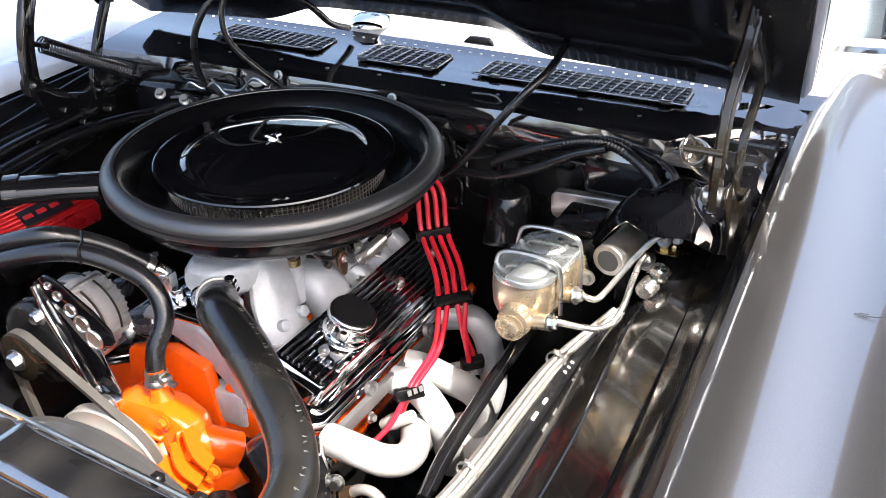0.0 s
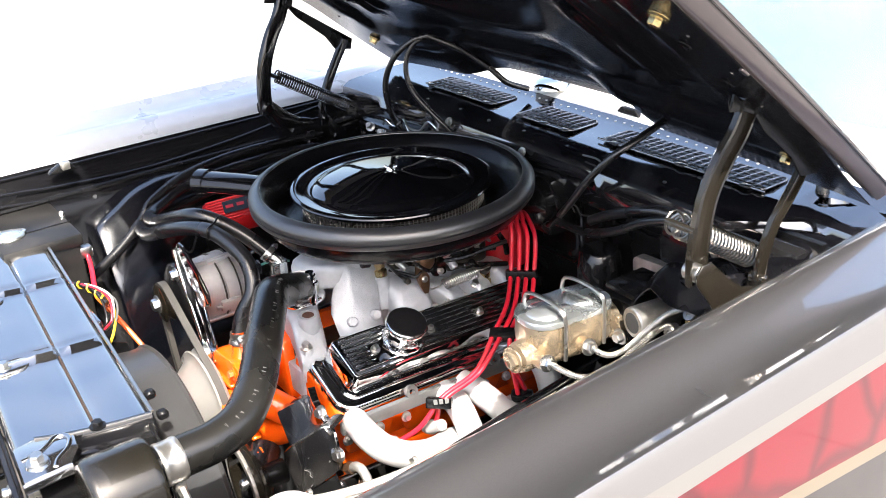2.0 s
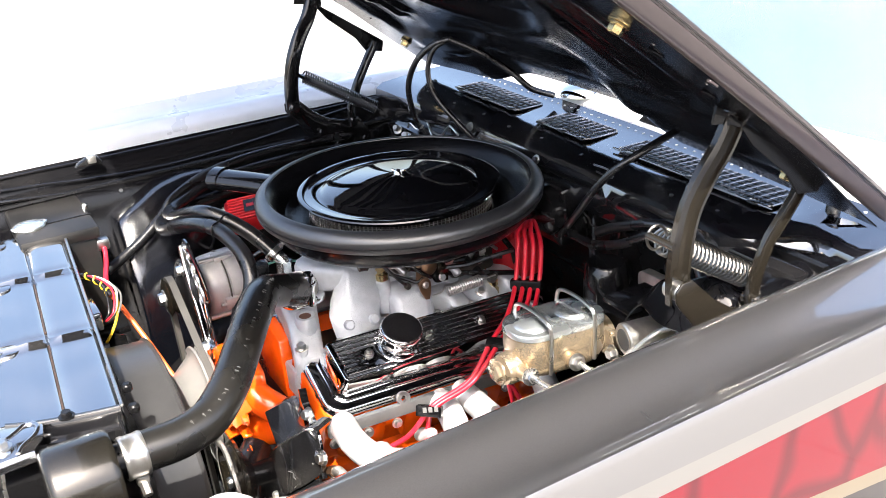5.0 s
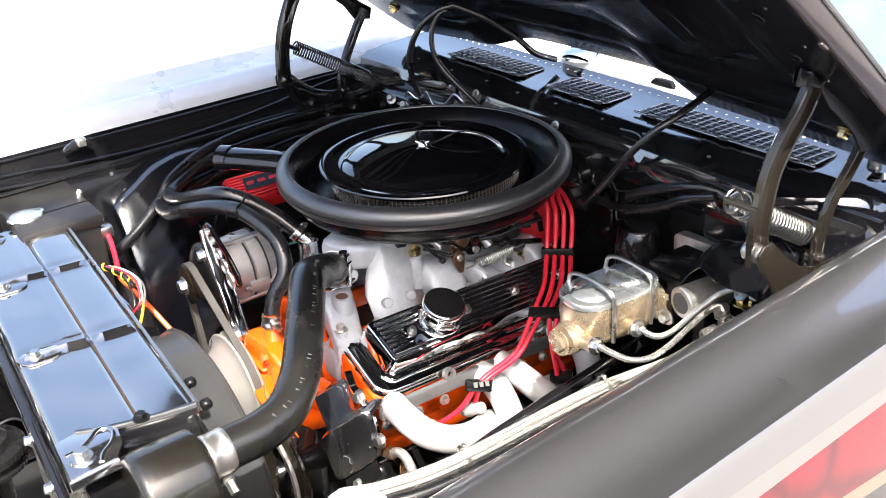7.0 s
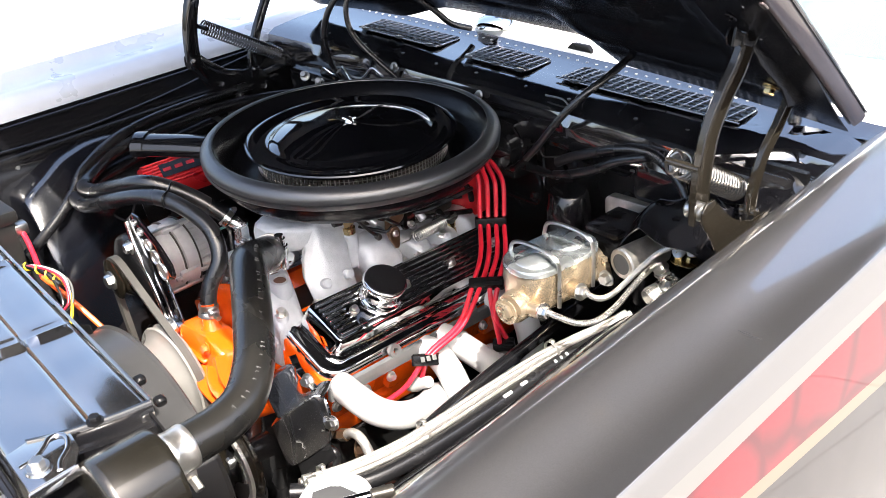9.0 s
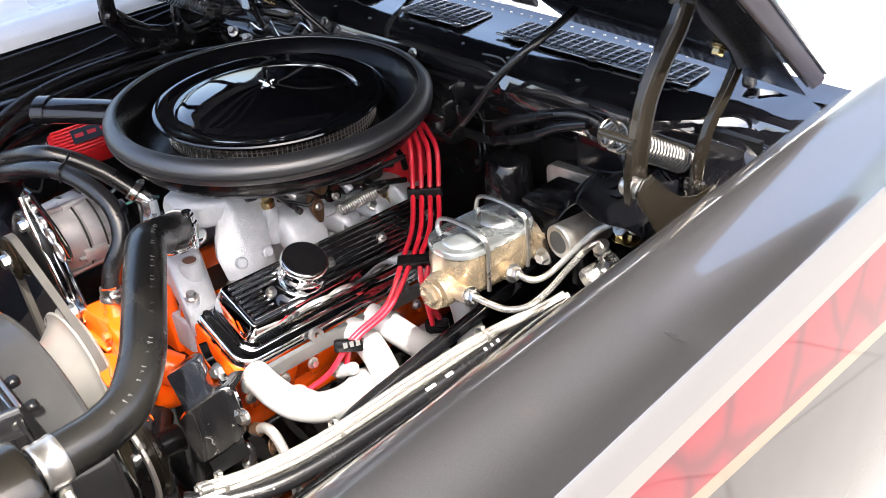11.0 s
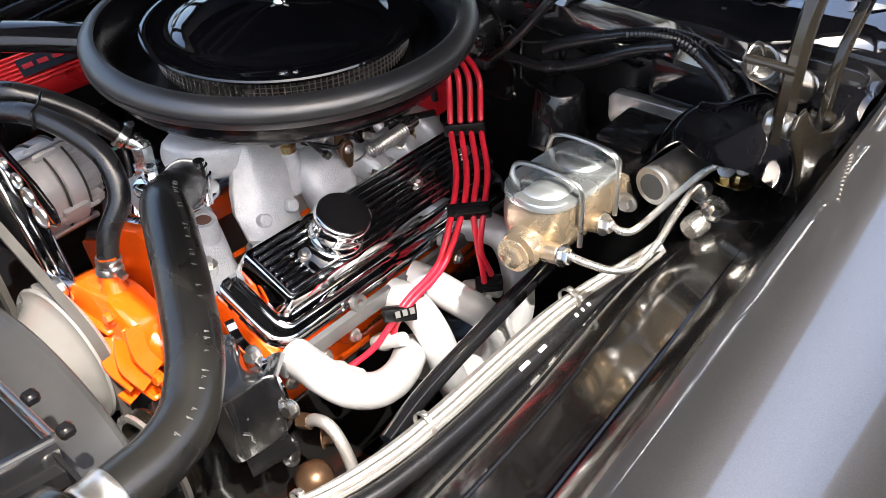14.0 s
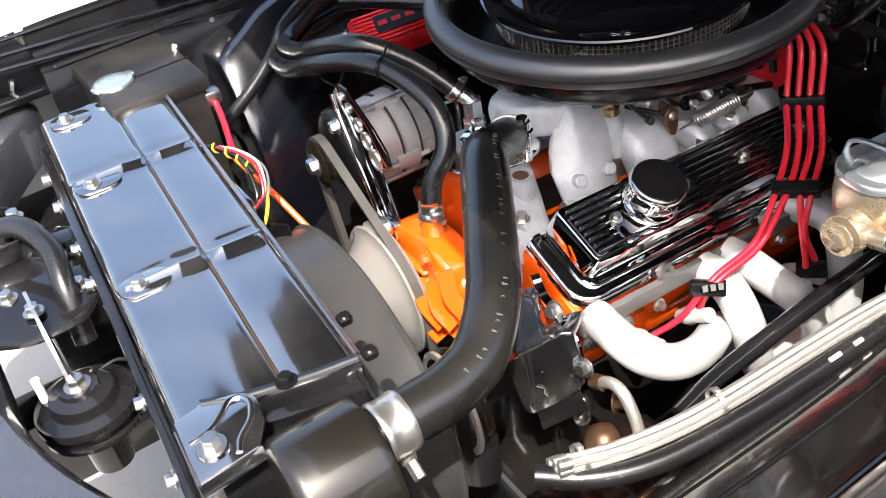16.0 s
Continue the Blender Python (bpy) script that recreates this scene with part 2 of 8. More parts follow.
    l.new(flakes.outputs[0], b.inputs["Metallic"])
    b.inputs["Roughness"].default_value = 0.40
    b.inputs["Coat Weight"].default_value, b.inputs["Coat Roughness"].default_value = 0.9, 0.015
    gloss = n.new("ShaderNodeMapRange")
    gloss.inputs["To Min"].default_value, gloss.inputs["To Max"].default_value = 2.50, 1.42
    l.new(painted, gloss.inputs["Value"])
    l.new(gloss.outputs[0], b.inputs["Coat IOR"])
    b.inputs["Specular IOR Level"].default_value = 0.1
    return m


def concrete():
    m, n, l, b = node_material("pale_concrete")
    geo = n.new("ShaderNodeNewGeometry")
    a = n.new("ShaderNodeTexNoise")
    a.inputs["Scale"].default_value, a.inputs["Detail"].default_value = 1.7, 8.0
    f = n.new("ShaderNodeTexNoise")
    f.inputs["Scale"].default_value, f.inputs["Detail"].default_value = 60.0, 4.0
    cr = n.new("ShaderNodeTexVoronoi")
    cr.feature = "DISTANCE_TO_EDGE"
    cr.inputs["Scale"].default_value = 1.1
    for k in (a, f, cr):
        l.new(geo.outputs["Position"], k.inputs["Vector"])
    base = mix_color(n, l, a.outputs["Fac"], (0.24, 0.235, 0.225), (0.32, 0.315, 0.305))
    base = mix_color(n, l, math_node(n, l, "MULTIPLY", f.outputs["Fac"], 0.35), base, (0.21, 0.205, 0.20))
    base = mix_color(n, l, math_node(n, l, "LESS_THAN", cr.outputs["Distance"], 0.006), base, (0.17, 0.165, 0.16))
    l.new(base, b.inputs["Base Color"])
    b.inputs["Roughness"].default_value = 0.85
    bp = n.new("ShaderNodeBump")
    bp.inputs["Strength"].default_value, bp.inputs["Distance"].default_value = 0.4, 0.004
    l.new(f.outputs["Fac"], bp.inputs["Height"])
    l.new(bp.outputs[0], b.inputs["Normal"])
    return m


# one even pale grey for the far wing; the near wing is charcoal
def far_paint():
    m = material("pale_grey_fender_paint", (0.55, 0.57, 0.60), 0.3, metal=0.2, coat=0.8, spread=0.06)
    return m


def glass():
    m, n, l, b = node_material("windscreen_glass")
    b.inputs["Base Color"].default_value = (0.80, 0.90, 0.92, 1)
    b.inputs["Roughness"].default_value = 0.02
    b.inputs["IOR"].default_value = 1.5
    b.inputs["Transmission Weight"].default_value = 1.0
    return m


M["fender"], M["concrete"], M["far_fender"], M["glass"] = fender_paint(), concrete(), far_paint(), glass()


# ---- builders ----
APART = {"linkage_screw", "cover_bolt", "line_nut", "printed_mark", "strap_bolt", "hub_bolt", "header_bolt", "manifold_bolt", "bolt_boss", "panel_bolt", "flange_rivet", "hole_disc", "drain_plug", "pump_bolt",
         "casting_rib", "cooling_rib", "hole_rim", "linkage_rod", "lip_bolt", "vacuum_fitting", "port_boss", "base_bolt", "plug_button", "exhaust_port_boss", "head_bolt", "core_fin", "pressed_rib",
         "tag_print", "maker_mark", "label_print", "stamped_mark", "mount_screw", "screw", "latch_bolt", "shroud_screw", "flange_ear", "linkage_bracket", "choke_piece", "lid_dome", "wire_guard",
         "cooling_fin", "cover_clip", "mounting_flange", "housing_bolt", "bracket_bolt", "valve_port", "terminal", "cover_tab", "pump_leg"}


def clusters(bm):
    """The loose pieces of a mesh, with those that touch taken together."""
    seen, out = set(), []
    for v in bm.verts:
        if v in seen:
            continue
        stack, piece = [v], []
        seen.add(v)
        while stack:
            w = stack.pop()
            piece.append(w)
            for e in w.link_edges:
                o = e.other_vert(w)
                if o not in seen:
                    seen.add(o)
                    stack.append(o)
        co = np.array([w.co for w in piece])
        out.append([piece, co.min(0) - 0.0006, co.max(0) + 0.0006])
    merged = True
    while merged:
        merged = False
        for i in range(len(out)):
            for j in range(i + 1, len(out)):
                if (out[i][1] <= out[j][2]).all() and (out[j][1] <= out[i][2]).all():
                    out[i] = [out[i][0] + out[j][0], np.minimum(out[i][1], out[j][1]), np.maximum(out[i][2], out[j][2])]
                    del out[j]
                    merged = True
                    break
            if merged:
                break
    return out


def obj(name, bm, mat, parent=None, label="", base=(0, 0, 0), smooth=40):
    """Links a bmesh, given in world metres, as one mesh object whose origin is base (or its parent's); bolts and the like one by one."""
    if name in APART:
        cl = clusters(bm)
        if len(cl) > 1:
            last = None
            for piece, _, _ in cl:
                c = bm.copy()
                c.verts.ensure_lookup_table()
                bm.verts.index_update()
                keep = {v.index for v in piece}
                bmesh.ops.delete(c, geom=[v for v in c.verts if v.index not in keep], context="VERTS")
                last = single(name, c, mat, parent, label, base, smooth)
            bm.free()
            return last
    return single(name, bm, mat, parent, label, base, smooth)


def single(name, bm, mat, parent=None, label="", base=(0, 0, 0), smooth=40):
    off = Vector(parent["base"] if parent is not None else base)
    bmesh.ops.translate(bm, verts=bm.verts, vec=-off)
    bmesh.ops.recalc_face_normals(bm, faces=bm.faces)
    me = bpy.data.meshes.new(name)
    bm.to_mesh(me)
    bm.free()
    if smooth:
        me.polygons.foreach_set("use_smooth", [True] * len(me.polygons))
        me.set_sharp_from_angle(angle=radians(smooth))
    me.materials.append(M[mat])
    ob = new(name, me)
    if parent is not None:
        ob.parent = parent
        ob["base"] = tuple(off)
    else:
        ob.location = off
        ob["base"] = tuple(off)
    if label:
        ob["label"] = label
    return ob


def thing(name, base, label, category, group=""):
    e = new(name)
    e.empty_display_size = 0.05
    e.location = base
    e["base"] = tuple(base)
    return tagged(e, label, category, group)


def part(name, bm, mat, parent, label="", smooth=40):
    return obj(name, bm, mat, parent, label, smooth=smooth)


def frame_of(d, up=(0, 0, 1)):
    w = Vector(d).normalized()
    up = Vector(up)
    if abs(w.dot(up)) > 0.98:
        up = Vector((1, 0, 0))
    u = up.cross(w).normalized()
    return u, w.cross(u), w


def box(x0, x1, y0, y1, z0, z1, bevel=0.0, seg=2, m=None, bm=None):
    bm2 = bmesh.new()
    bmesh.ops.create_cube(bm2, size=1)
    bmesh.ops.scale(bm2, vec=(x1 - x0, y1 - y0, z1 - z0), verts=bm2.verts)
    bmesh.ops.translate(bm2, vec=((x0 + x1) / 2, (y0 + y1) / 2, (z0 + z1) / 2), verts=bm2.verts)
    if bevel:
        bmesh.ops.bevel(bm2, geom=bm2.edges[:], offset=bevel, segments=seg, affect="EDGES", profile=0.5)
    if m is not None:
        bmesh.ops.transform(bm2, matrix=m, verts=bm2.verts)
    return join(bm, bm2)


def join(a, b):
    if a is None:
        return b
    me = bpy.data.meshes.new("tmp")
    b.to_mesh(me)
    b.free()
    a.from_mesh(me)
    bpy.data.meshes.remove(me)
    return a


def lathe(profile, seg=32, m=None, bm=None, closed=False):
    """Turns (r, z) pairs round z."""
    b = bmesh.new()
    rings = []
    for r, z in profile:
        if r < 1e-6:
            rings.append([b.verts.new((0, 0, z))])
        else:
            rings.append([b.verts.new((r * math.cos(2 * math.pi * k / seg), r * math.sin(2 * math.pi * k / seg), z)) for k in range(seg)])
    pairs = list(zip(rings, rings[1:]))
    if closed:
        pairs.append((rings[-1], rings[0]))
    for p, q in pairs:
        for k in range(seg):
            j = (k + 1) % seg
            if len(p) == 1 and len(q) > 1:
                b.faces.new((p[0], q[k], q[j]))
            elif len(q) == 1 and len(p) > 1:
                b.faces.new((p[k], q[0], p[j]))
            elif len(p) > 1:
                b.faces.new((p[k], q[k], q[j], p[j]))
    if m is not None:
        bmesh.ops.transform(b, matrix=m, verts=b.verts)
    return join(bm, b)


def axis_matrix(p, d, up=(0, 0, 1)):
    u, v, w = frame_of(d, up)
    return Matrix.Translation(p) @ Matrix((u, v, w)).transposed().to_4x4()


def cyl(p0, p1, r0, r1=None, seg=20, bevel=0.0, bm=None):
    r1 = r0 if r1 is None else r1
    p0, p1 = Vector(p0), Vector(p1)
    h = (p1 - p0).length
    c = min(bevel, h * 0.4, r0 * 0.5, r1 * 0.5)
    prof = [(0, 0), (r0 - c, 0)] + ([(r0, c), (r1, h - c)] if c else []) + [(r1 - c, h), (0, h)]
    if not c:
        prof = [(0, 0), (r0, 0), (r1, h), (0, h)]
    return lathe(prof, seg, axis_matrix(p0, p1 - p0), bm)


def smooth_path(pts, n=8, closed=False):
    pts = [Vector(p) for p in pts]
    out = []
    m = len(pts)
    for i in range(m if closed else m - 1):
        p1, p2 = pts[i], pts[(i + 1) % m]
        p0 = pts[i - 1] if (i or closed) else p1 * 2 - p2
        p3 = pts[(i + 2) % m] if (i + 2 < m or closed) else p2 * 2 - p1
        for k in range(n):
            t = k / n
            out.append(0.5 * ((2 * p1) + (p2 - p0) * t + (2 * p0 - 5 * p1 + 4 * p2 - p3) * t * t + (3 * p1 - p0 - 3 * p2 + p3) * t ** 3))
    if not closed:
        out.append(pts[-1])
    return out


def sweep(path, section, bm=None, caps=True, scale=None, up=None):
    """Sweeps a closed section [(u, v)] along a path with parallel frames."""
    b = bmesh.new()
    path = [Vector(p) for p in path]
    m = len(path)
    tan = [(path[min(i + 1, m - 1)] - path[max(i - 1, 0)]).normalized() for i in range(m)]
    u, v, _ = frame_of(tan[0], up or (0, 0, 1))
    rings = []
    for i in range(m):
        u = (u - tan[i] * u.dot(tan[i])).normalized()
        v = tan[i].cross(u)
        s = scale(i / (m - 1)) if scale else 1.0
        rings.append([b.verts.new(path[i] + u * (a * s) + v * (c * s)) for a, c in section])
    k = len(section)
    for p, q in zip(rings, rings[1:]):
        for j in range(k):
            b.faces.new((p[j], p[(j + 1) % k], q[(j + 1) % k], q[j]))
    if caps:
        b.faces.new(rings[0][::-1])
        b.faces.new(rings[-1])
    return join(bm, b)


def circle(r, seg=12):
    return [(r * math.cos(2 * math.pi * k / seg), r * math.sin(2 * math.pi * k / seg)) for k in range(seg)]


def tube(pts, r, seg=12, n=8, bm=None, scale=None, caps=True):
    return sweep(smooth_path(pts, n), circle(r, seg), bm, caps, scale)


def spring(p0, p1, r, wire, turns, seg=14, hook=0.015, bm=None):
    p0, p1 = Vector(p0), Vector(p1)
    u, v, w = frame_of(p1 - p0)
    h = (p1 - p0).length
    path = [p0 - w * hook, p0 - w * hook * 0.4]
    m = int(turns * seg)
    for i in range(m + 1):
        a = 2 * math.pi * i / seg
        path.append(p0 + w * (h * i / m) + u * (r * math.cos(a)) + v * (r * math.sin(a)))
    path += [p1 + w * hook * 0.4, p1 + w * hook]
    return sweep(path, circle(wire, 6), bm)


def hexbolt(p, d, r=0.007, h=0.006, washer=True, bm=None):
    p, d = Vector(p), Vector(d).normalized()
    if washer:
        bm = cyl(p, p + d * 0.0018, r * 1.45, seg=16, bm=bm)
    b = lathe([(0, 0), (r, 0), (r, h * 0.8), (r * 0.85, h), (0, h)], 6, axis_matrix(p + d * 0.0015, d))
    return join(bm, b)


def prism(poly, depth, m, bevel=0.0, bm=None):
    """A plate: polygon [(u, v)] in the plane of m, given depth along its z."""
    b = bmesh.new()
    lo = [b.verts.new((x, y, 0)) for x, y in poly]
    f = b.faces.new(lo)
    r = bmesh.ops.extrude_face_region(b, geom=[f])
    bmesh.ops.translate(b, vec=(0, 0, depth), verts=[e for e in r["geom"] if isinstance(e, bmesh.types.BMVert)])
    if bevel:
        bmesh.ops.bevel(b, geom=b.edges[:], offset=bevel, segments=2, affect="EDGES", profile=0.5)
    bmesh.ops.transform(b, matrix=m, verts=b.verts)
    return join(bm, b)


def rounded(w, h, r, k=5):
    """A rounded rectangle about the origin."""
    out = []
    for cx, cy, a0 in ((w / 2 - r, h / 2 - r, 0), (-w / 2 + r, h / 2 - r, 90), (-w / 2 + r, -h / 2 + r, 180), (w / 2 - r, -h / 2 + r, 270)):
        for i in range(k + 1):
            a = radians(a0 + 90 * i / k)
            out.append((cx + r * math.cos(a), cy + r * math.sin(a)))
    return out


def loft(sections, bm=None, closed=False, caps=False):
    """Skins lists of points of equal length."""
    b = bmesh.new()
    rows = [[b.verts.new(p) for p in s] for s in sections]
    for p, q in zip(rows, rows[1:]):
        k = len(p)
        for j in range(k if closed else k - 1):
            b.faces.new((p[j], p[(j + 1) % k], q[(j + 1) % k], q[j]))
    if caps and closed:
        b.faces.new(rows[0][::-1])
        b.faces.new(rows[-1])
    return join(bm, b)


def thicken(bm, t):
    bmesh.ops.recalc_face_normals(bm, faces=bm.faces)
    bmesh.ops.solidify(bm, geom=bm.faces[:], thickness=t)
    return bm


def basis(o, u, v):
    """A pose with x along u, y along v."""
    u, v = Vector(u).normalized(), Vector(v)
    w = u.cross(v).normalized()
    v = w.cross(u)
    return Matrix.Translation(o) @ Matrix((u, v, w)).transposed().to_4x4()


# ---- ground ----
g = bmesh.new()
bmesh.ops.create_grid(g, x_segments=2, y_segments=2, size=400)
tagged(obj("ground", g, "concrete", smooth=0), "pale sunlit concrete pavement with fine cracks", "pavement", kind="structure")

# ---- body panels ----
FENDER = [(-0.640, 0.885), (-0.643, 0.925), (-0.652, 0.955), (-0.6585, 0.969), (-0.6625, 0.9745), (-0.6655, 0.9790), (-0.674, 0.9875), (-0.685, 0.9955), (-0.696, 1.0020), (-0.704, 1.0060), (-0.712, 1.0090), (-0.724, 1.0100), (-0.738, 1.0088), (-0.752, 1.0064), (-0.766, 1.0040), (-0.779, 1.0028),
          (-0.791, 1.0030), (-0.802, 1.0048), (-0.812, 1.0078), (-0.821, 1.0116), (-0.829, 1.0152), (-0.8355, 1.0180), (-0.8385, 1.0186), (-0.8410, 1.0168), (-0.8435, 1.0105), (-0.8470, 0.985), (-0.8520, 0.935), (-0.858, 0.870), (-0.866, 0.780), (-0.872, 0.650), (-0.868, 0.500), (-0.850, 0.380)]


def fender(name, side, mat, label):
    """A front wing; side -1 is the driver's."""
    t = thing(name, (0, side * 0.8 - 0.03, 0.0), label, "car fender")
    rows, lips = [], []
    for k in range(25):
        x = -1.15 + 2.3 * k / 24
        drop = 0.10 * max(0, (-0.55 - x) / 0.6) ** 2
        tuck = 0.10 * max(0, (-0.60 - x) / 0.55) ** 2 + (0.04 * max(-0.6, min(0.45, x)) if side < 0 else 0)
        row = []
        for y, z in FENDER:
            yy = y + tuck
            row.append((x, yy if side < 0 else -yy - 0.06, z - drop - (0.0 if side < 0 else 0.024)))
        lips.append(row[:6])
        row = row[5:]
        rows.append(row)
    skin = thicken(loft(rows), 0.0035)
    part("outer_skin", skin, mat, t)
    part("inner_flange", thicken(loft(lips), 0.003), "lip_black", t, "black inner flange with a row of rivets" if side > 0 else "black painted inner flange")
    if side > 0:
        b = None
        for k in range(14):
            b = hexbolt((-0.64 + 0.085 * k, 0.606, 0.9475), (0, -0.6, 1), 0.0032, 0.0025, False, b)
        part("flange_rivet", b, "steel", t)
    return t


nf = fender("front_fender", -1, "fender", "charcoal front fender with silver, red and cream painted graphics")
for pts in ([(-0.1430, -0.7915, 1.0042), (-0.1470, -0.8040, 1.0062), (-0.1530, -0.8215, 1.0128)], [(-0.1415, -0.7955, 1.0046), (-0.1440, -0.8050, 1.0066)]):
    part("paint_scratch", tube(pts, 0.0005, 6, 3), "tag", nf, "pale scratch in the paint")
fender("front_fender", 1, "far_fender", "pale silver-grey front fender across the engine bay")


def inner_fender(side):
    """The black wheelhouse panel between wing and engine."""
    y0 = -0.640 if side < 0 else 0.580
    s = 1 if side < 0 else -1
    t = thing("inner_fender", (0, y0, 0.4), "glossy black inner fender panel with a bulging wheelhouse" if side > 0 else "dusty black inner fender panel sloping below the fender", "inner fender")
    rows = []
    for k in range(53):
        x = -0.62 + 1.06 * k / 52
        row = []
        if side < 0:
            h = math.exp(-((x - 0.02) / 0.16) ** 2)
            skew = 0.04 * x
            fold = 0.0025 * math.sin(x * 9 + 0.6)
            prof = [(0.0, 0.912), (0.002, 0.900), (0.016 + fold, 0.872), (0.045 + fold, 0.842), (0.075 + fold + 0.008 * h, 0.818 + 0.006 * h), (0.108 + 0.012 * h, 0.793 + 0.012 * h), (0.145 + 0.012 * h, 0.765 + 0.008 * h),
                    (0.180, 0.735), (0.205, 0.706), (0.222, 0.672), (0.228, 0.60), (0.23, 0.40), (0.23, 0.30)]
        else:
            h = 0.0
            skew = 0
            prof = [(0.0, 0.958), (0.006, 0.945), (0.012, 0.938), (0.018, 0.925), (0.022, 0.912), (0.030, 0.906), (0.036, 0.90), (0.04, 0.86), (0.055 + 0.05 * h, 0.80 + 0.035 * h), (0.10 + 0.10 * h, 0.745 + 0.06 * h),
                    (0.14 + 0.12 * h, 0.68 + 0.06 * h), (0.18 + 0.11 * h, 0.61 + 0.02 * h), (0.22 + 0.05 * h, 0.55), (0.24, 0.40), (0.24, 0.30)]
        for d, z in prof:
            row.append((x, y0 + s * d + skew * (z > 0.8), z))
        rows.append(row)
    part("wheelhouse_panel", thicken(loft(rows), 0.003), "dusty_black" if side < 0 else "wheelhouse", t, smooth=60)
    if side > 0:
        yb = y0 + s * 0.034
        part("ledge_bead", tube([(-0.60, yb, 0.905), (-0.2, yb, 0.908), (0.2, yb, 0.91), (0.40, yb, 0.912)], 0.006, 8), "satin_black", t)
        b = None
        for x in (-0.36, -0.2, -0.17, -0.05, 0.02, 0.12, 0.27):
            b = hexbolt((x, y0 - 0.036, 0.87 + 0.02 * math.sin(x * 30)), (0, -1, 0.3), 0.0045, 0.006, True, b)
        part("panel_bolt", b, "glint_and_bolt_grey", t)
        # the wheelhouse lobe that stands out of the panel behind the battery
        secs = []
        for x, yr, zr in ((-0.392, 0.462, 0.838), (-0.388, 0.462, 0.852), (-0.368, 0.467, 0.864), (-0.345, 0.474, 0.874), (-0.30, 0.488, 0.894), (-0.26, 0.505, 0.900), (-0.22, 0.522, 0.901), (-0.14, 0.545, 0.893), (-0.06, 0.552, 0.886)):
            secs.append([(x, 0.575, zr - 0.005), (x, yr + 0.03, zr + 0.002), (x, yr + 0.006, zr + 0.001), (x, yr - 0.012, zr - 0.010), (x, yr - 0.040, zr - 0.042), (x, yr - 0.066, zr - 0.085), (x, yr - 0.084, zr - 0.130), (x, yr - 0.095, zr - 0.19), (x, yr - 0.10, zr - 0.28), (x, yr - 0.10, 0.45)])
        secs = [[(-0.393, y + 0.05, z - 0.02) for _, y, z in secs[0]]] + secs
        secs = [smooth_path(r, 4) for r in secs]
        secs = [list(r) for r in zip(*[smooth_path(c, 4) for c in zip(*secs)])]
        part("wheelhouse_lobe", thicken(loft(secs), 0.003), "lobe", t, "arched wheelhouse lobe, tinted and glossed for a sky sheen", smooth=80)
        for pts in ([(-0.70, 0.556, 0.946), (-0.50, 0.556, 0.932), (-0.42, 0.555, 0.924), (-0.241, 0.553, 0.917), (-0.05, 0.556, 0.928), (0.10, 0.560, 0.945), (0.24, 0.566, 0.957)], [(-0.70, 0.545, 0.930), (-0.52, 0.545, 0.914), (-0.33, 0.541, 0.893), (-0.25, 0.541, 0.890), (-0.12, 0.543, 0.894), (0.02, 0.548, 0.902), (0.24, 0.556, 0.915)], [(-0.70, 0.574, 0.957), (-0.23, 0.574, 0.955), (0.28, 0.574, 0.958)]):
            part("pressed_crease", tube(pts, 0.0032, 8), "gloss_black", t)
    else:
        b = None
        for x in (-0.40, -0.16, 0.10):
            b = cyl((x, -0.548 + 0.04 * x, 0.8085), (x, -0.546 + 0.04 * x, 0.8115), 0.006, seg=14, bm=b)
        part("hole_disc", b, "satin_black", t)
        for d, z in ((0.046, 0.8435), (0.109, 0.7945), (0.146, 0.7660)):
            part("pressed_crease", tube([(x, y0 + d + 0.04 * x * (z > 0.8) + (0.012 if z < 0.8 else 0.0) * math.exp(-((x - 0.02) / 0.16) ** 2), z + (0.012 if 0.78 < z < 0.8 else 0.008 if z < 0.78 else 0.0) * math.exp(-((x - 0.02) / 0.16) ** 2)) for x in np.linspace(-0.55, 0.40, 20)], 0.0032, 8, 2), "gloss_black", t)
    return t



inner_fender(-1)
inner_fender(1)

# firewall and cowl
fw = thing("firewall", (0.30, -0.03, 0.30), "black painted firewall with pressed ribs and a deep recess", "firewall")
b = box(0.300, 0.312, -0.63, 0.57, 0.30, 0.968)
part("bulkhead", b, "satin_black", fw)
for y0, y1, z0, z1 in ((-0.215, -0.145, 0.80, 0.935), (-0.34, -0.225, 0.88, 0.952), (0.06, 0.20, 0.80, 0.88), (-0.135, 0.01, 0.765, 0.83)):
    loop = [(0.299, (y0 + y1) / 2 + a, (z0 + z1) / 2 + c) for a, c in rounded(y1 - y0, z1 - z0, 0.018, 4)]
    part("pressed_bead", sweep(loop + loop[:1], circle(0.004, 8)), "gloss_black", fw)
b = None
for y, z in ((-0.15, 0.945), (-0.20, 0.86), (-0.33, 0.90), (-0.23, 0.945), (0.03, 0.93), (0.13, 0.92), (0.22, 0.90), (-0.12, 0.78)):
    b = hexbolt((0.299, y, z), (-1, 0, 0.2), 0.006, 0.006, True, b)
part("panel_bolt", b, "gloss_black", fw)
b = None
for y0, y1, z in ((-0.05, 0.40, 0.945), (0.05, 0.42, 0.90)):
    b = box(0.286, 0.299, y0, y1, z - 0.009, z + 0.009, 0.004, bm=b)
part("pressed_rib", b, "gloss_black", fw)
b = box(0.262, 0.299, -0.62, -0.36, 0.86, 0.962, 0.012)
part("corner_box", b, "gloss_black", fw)

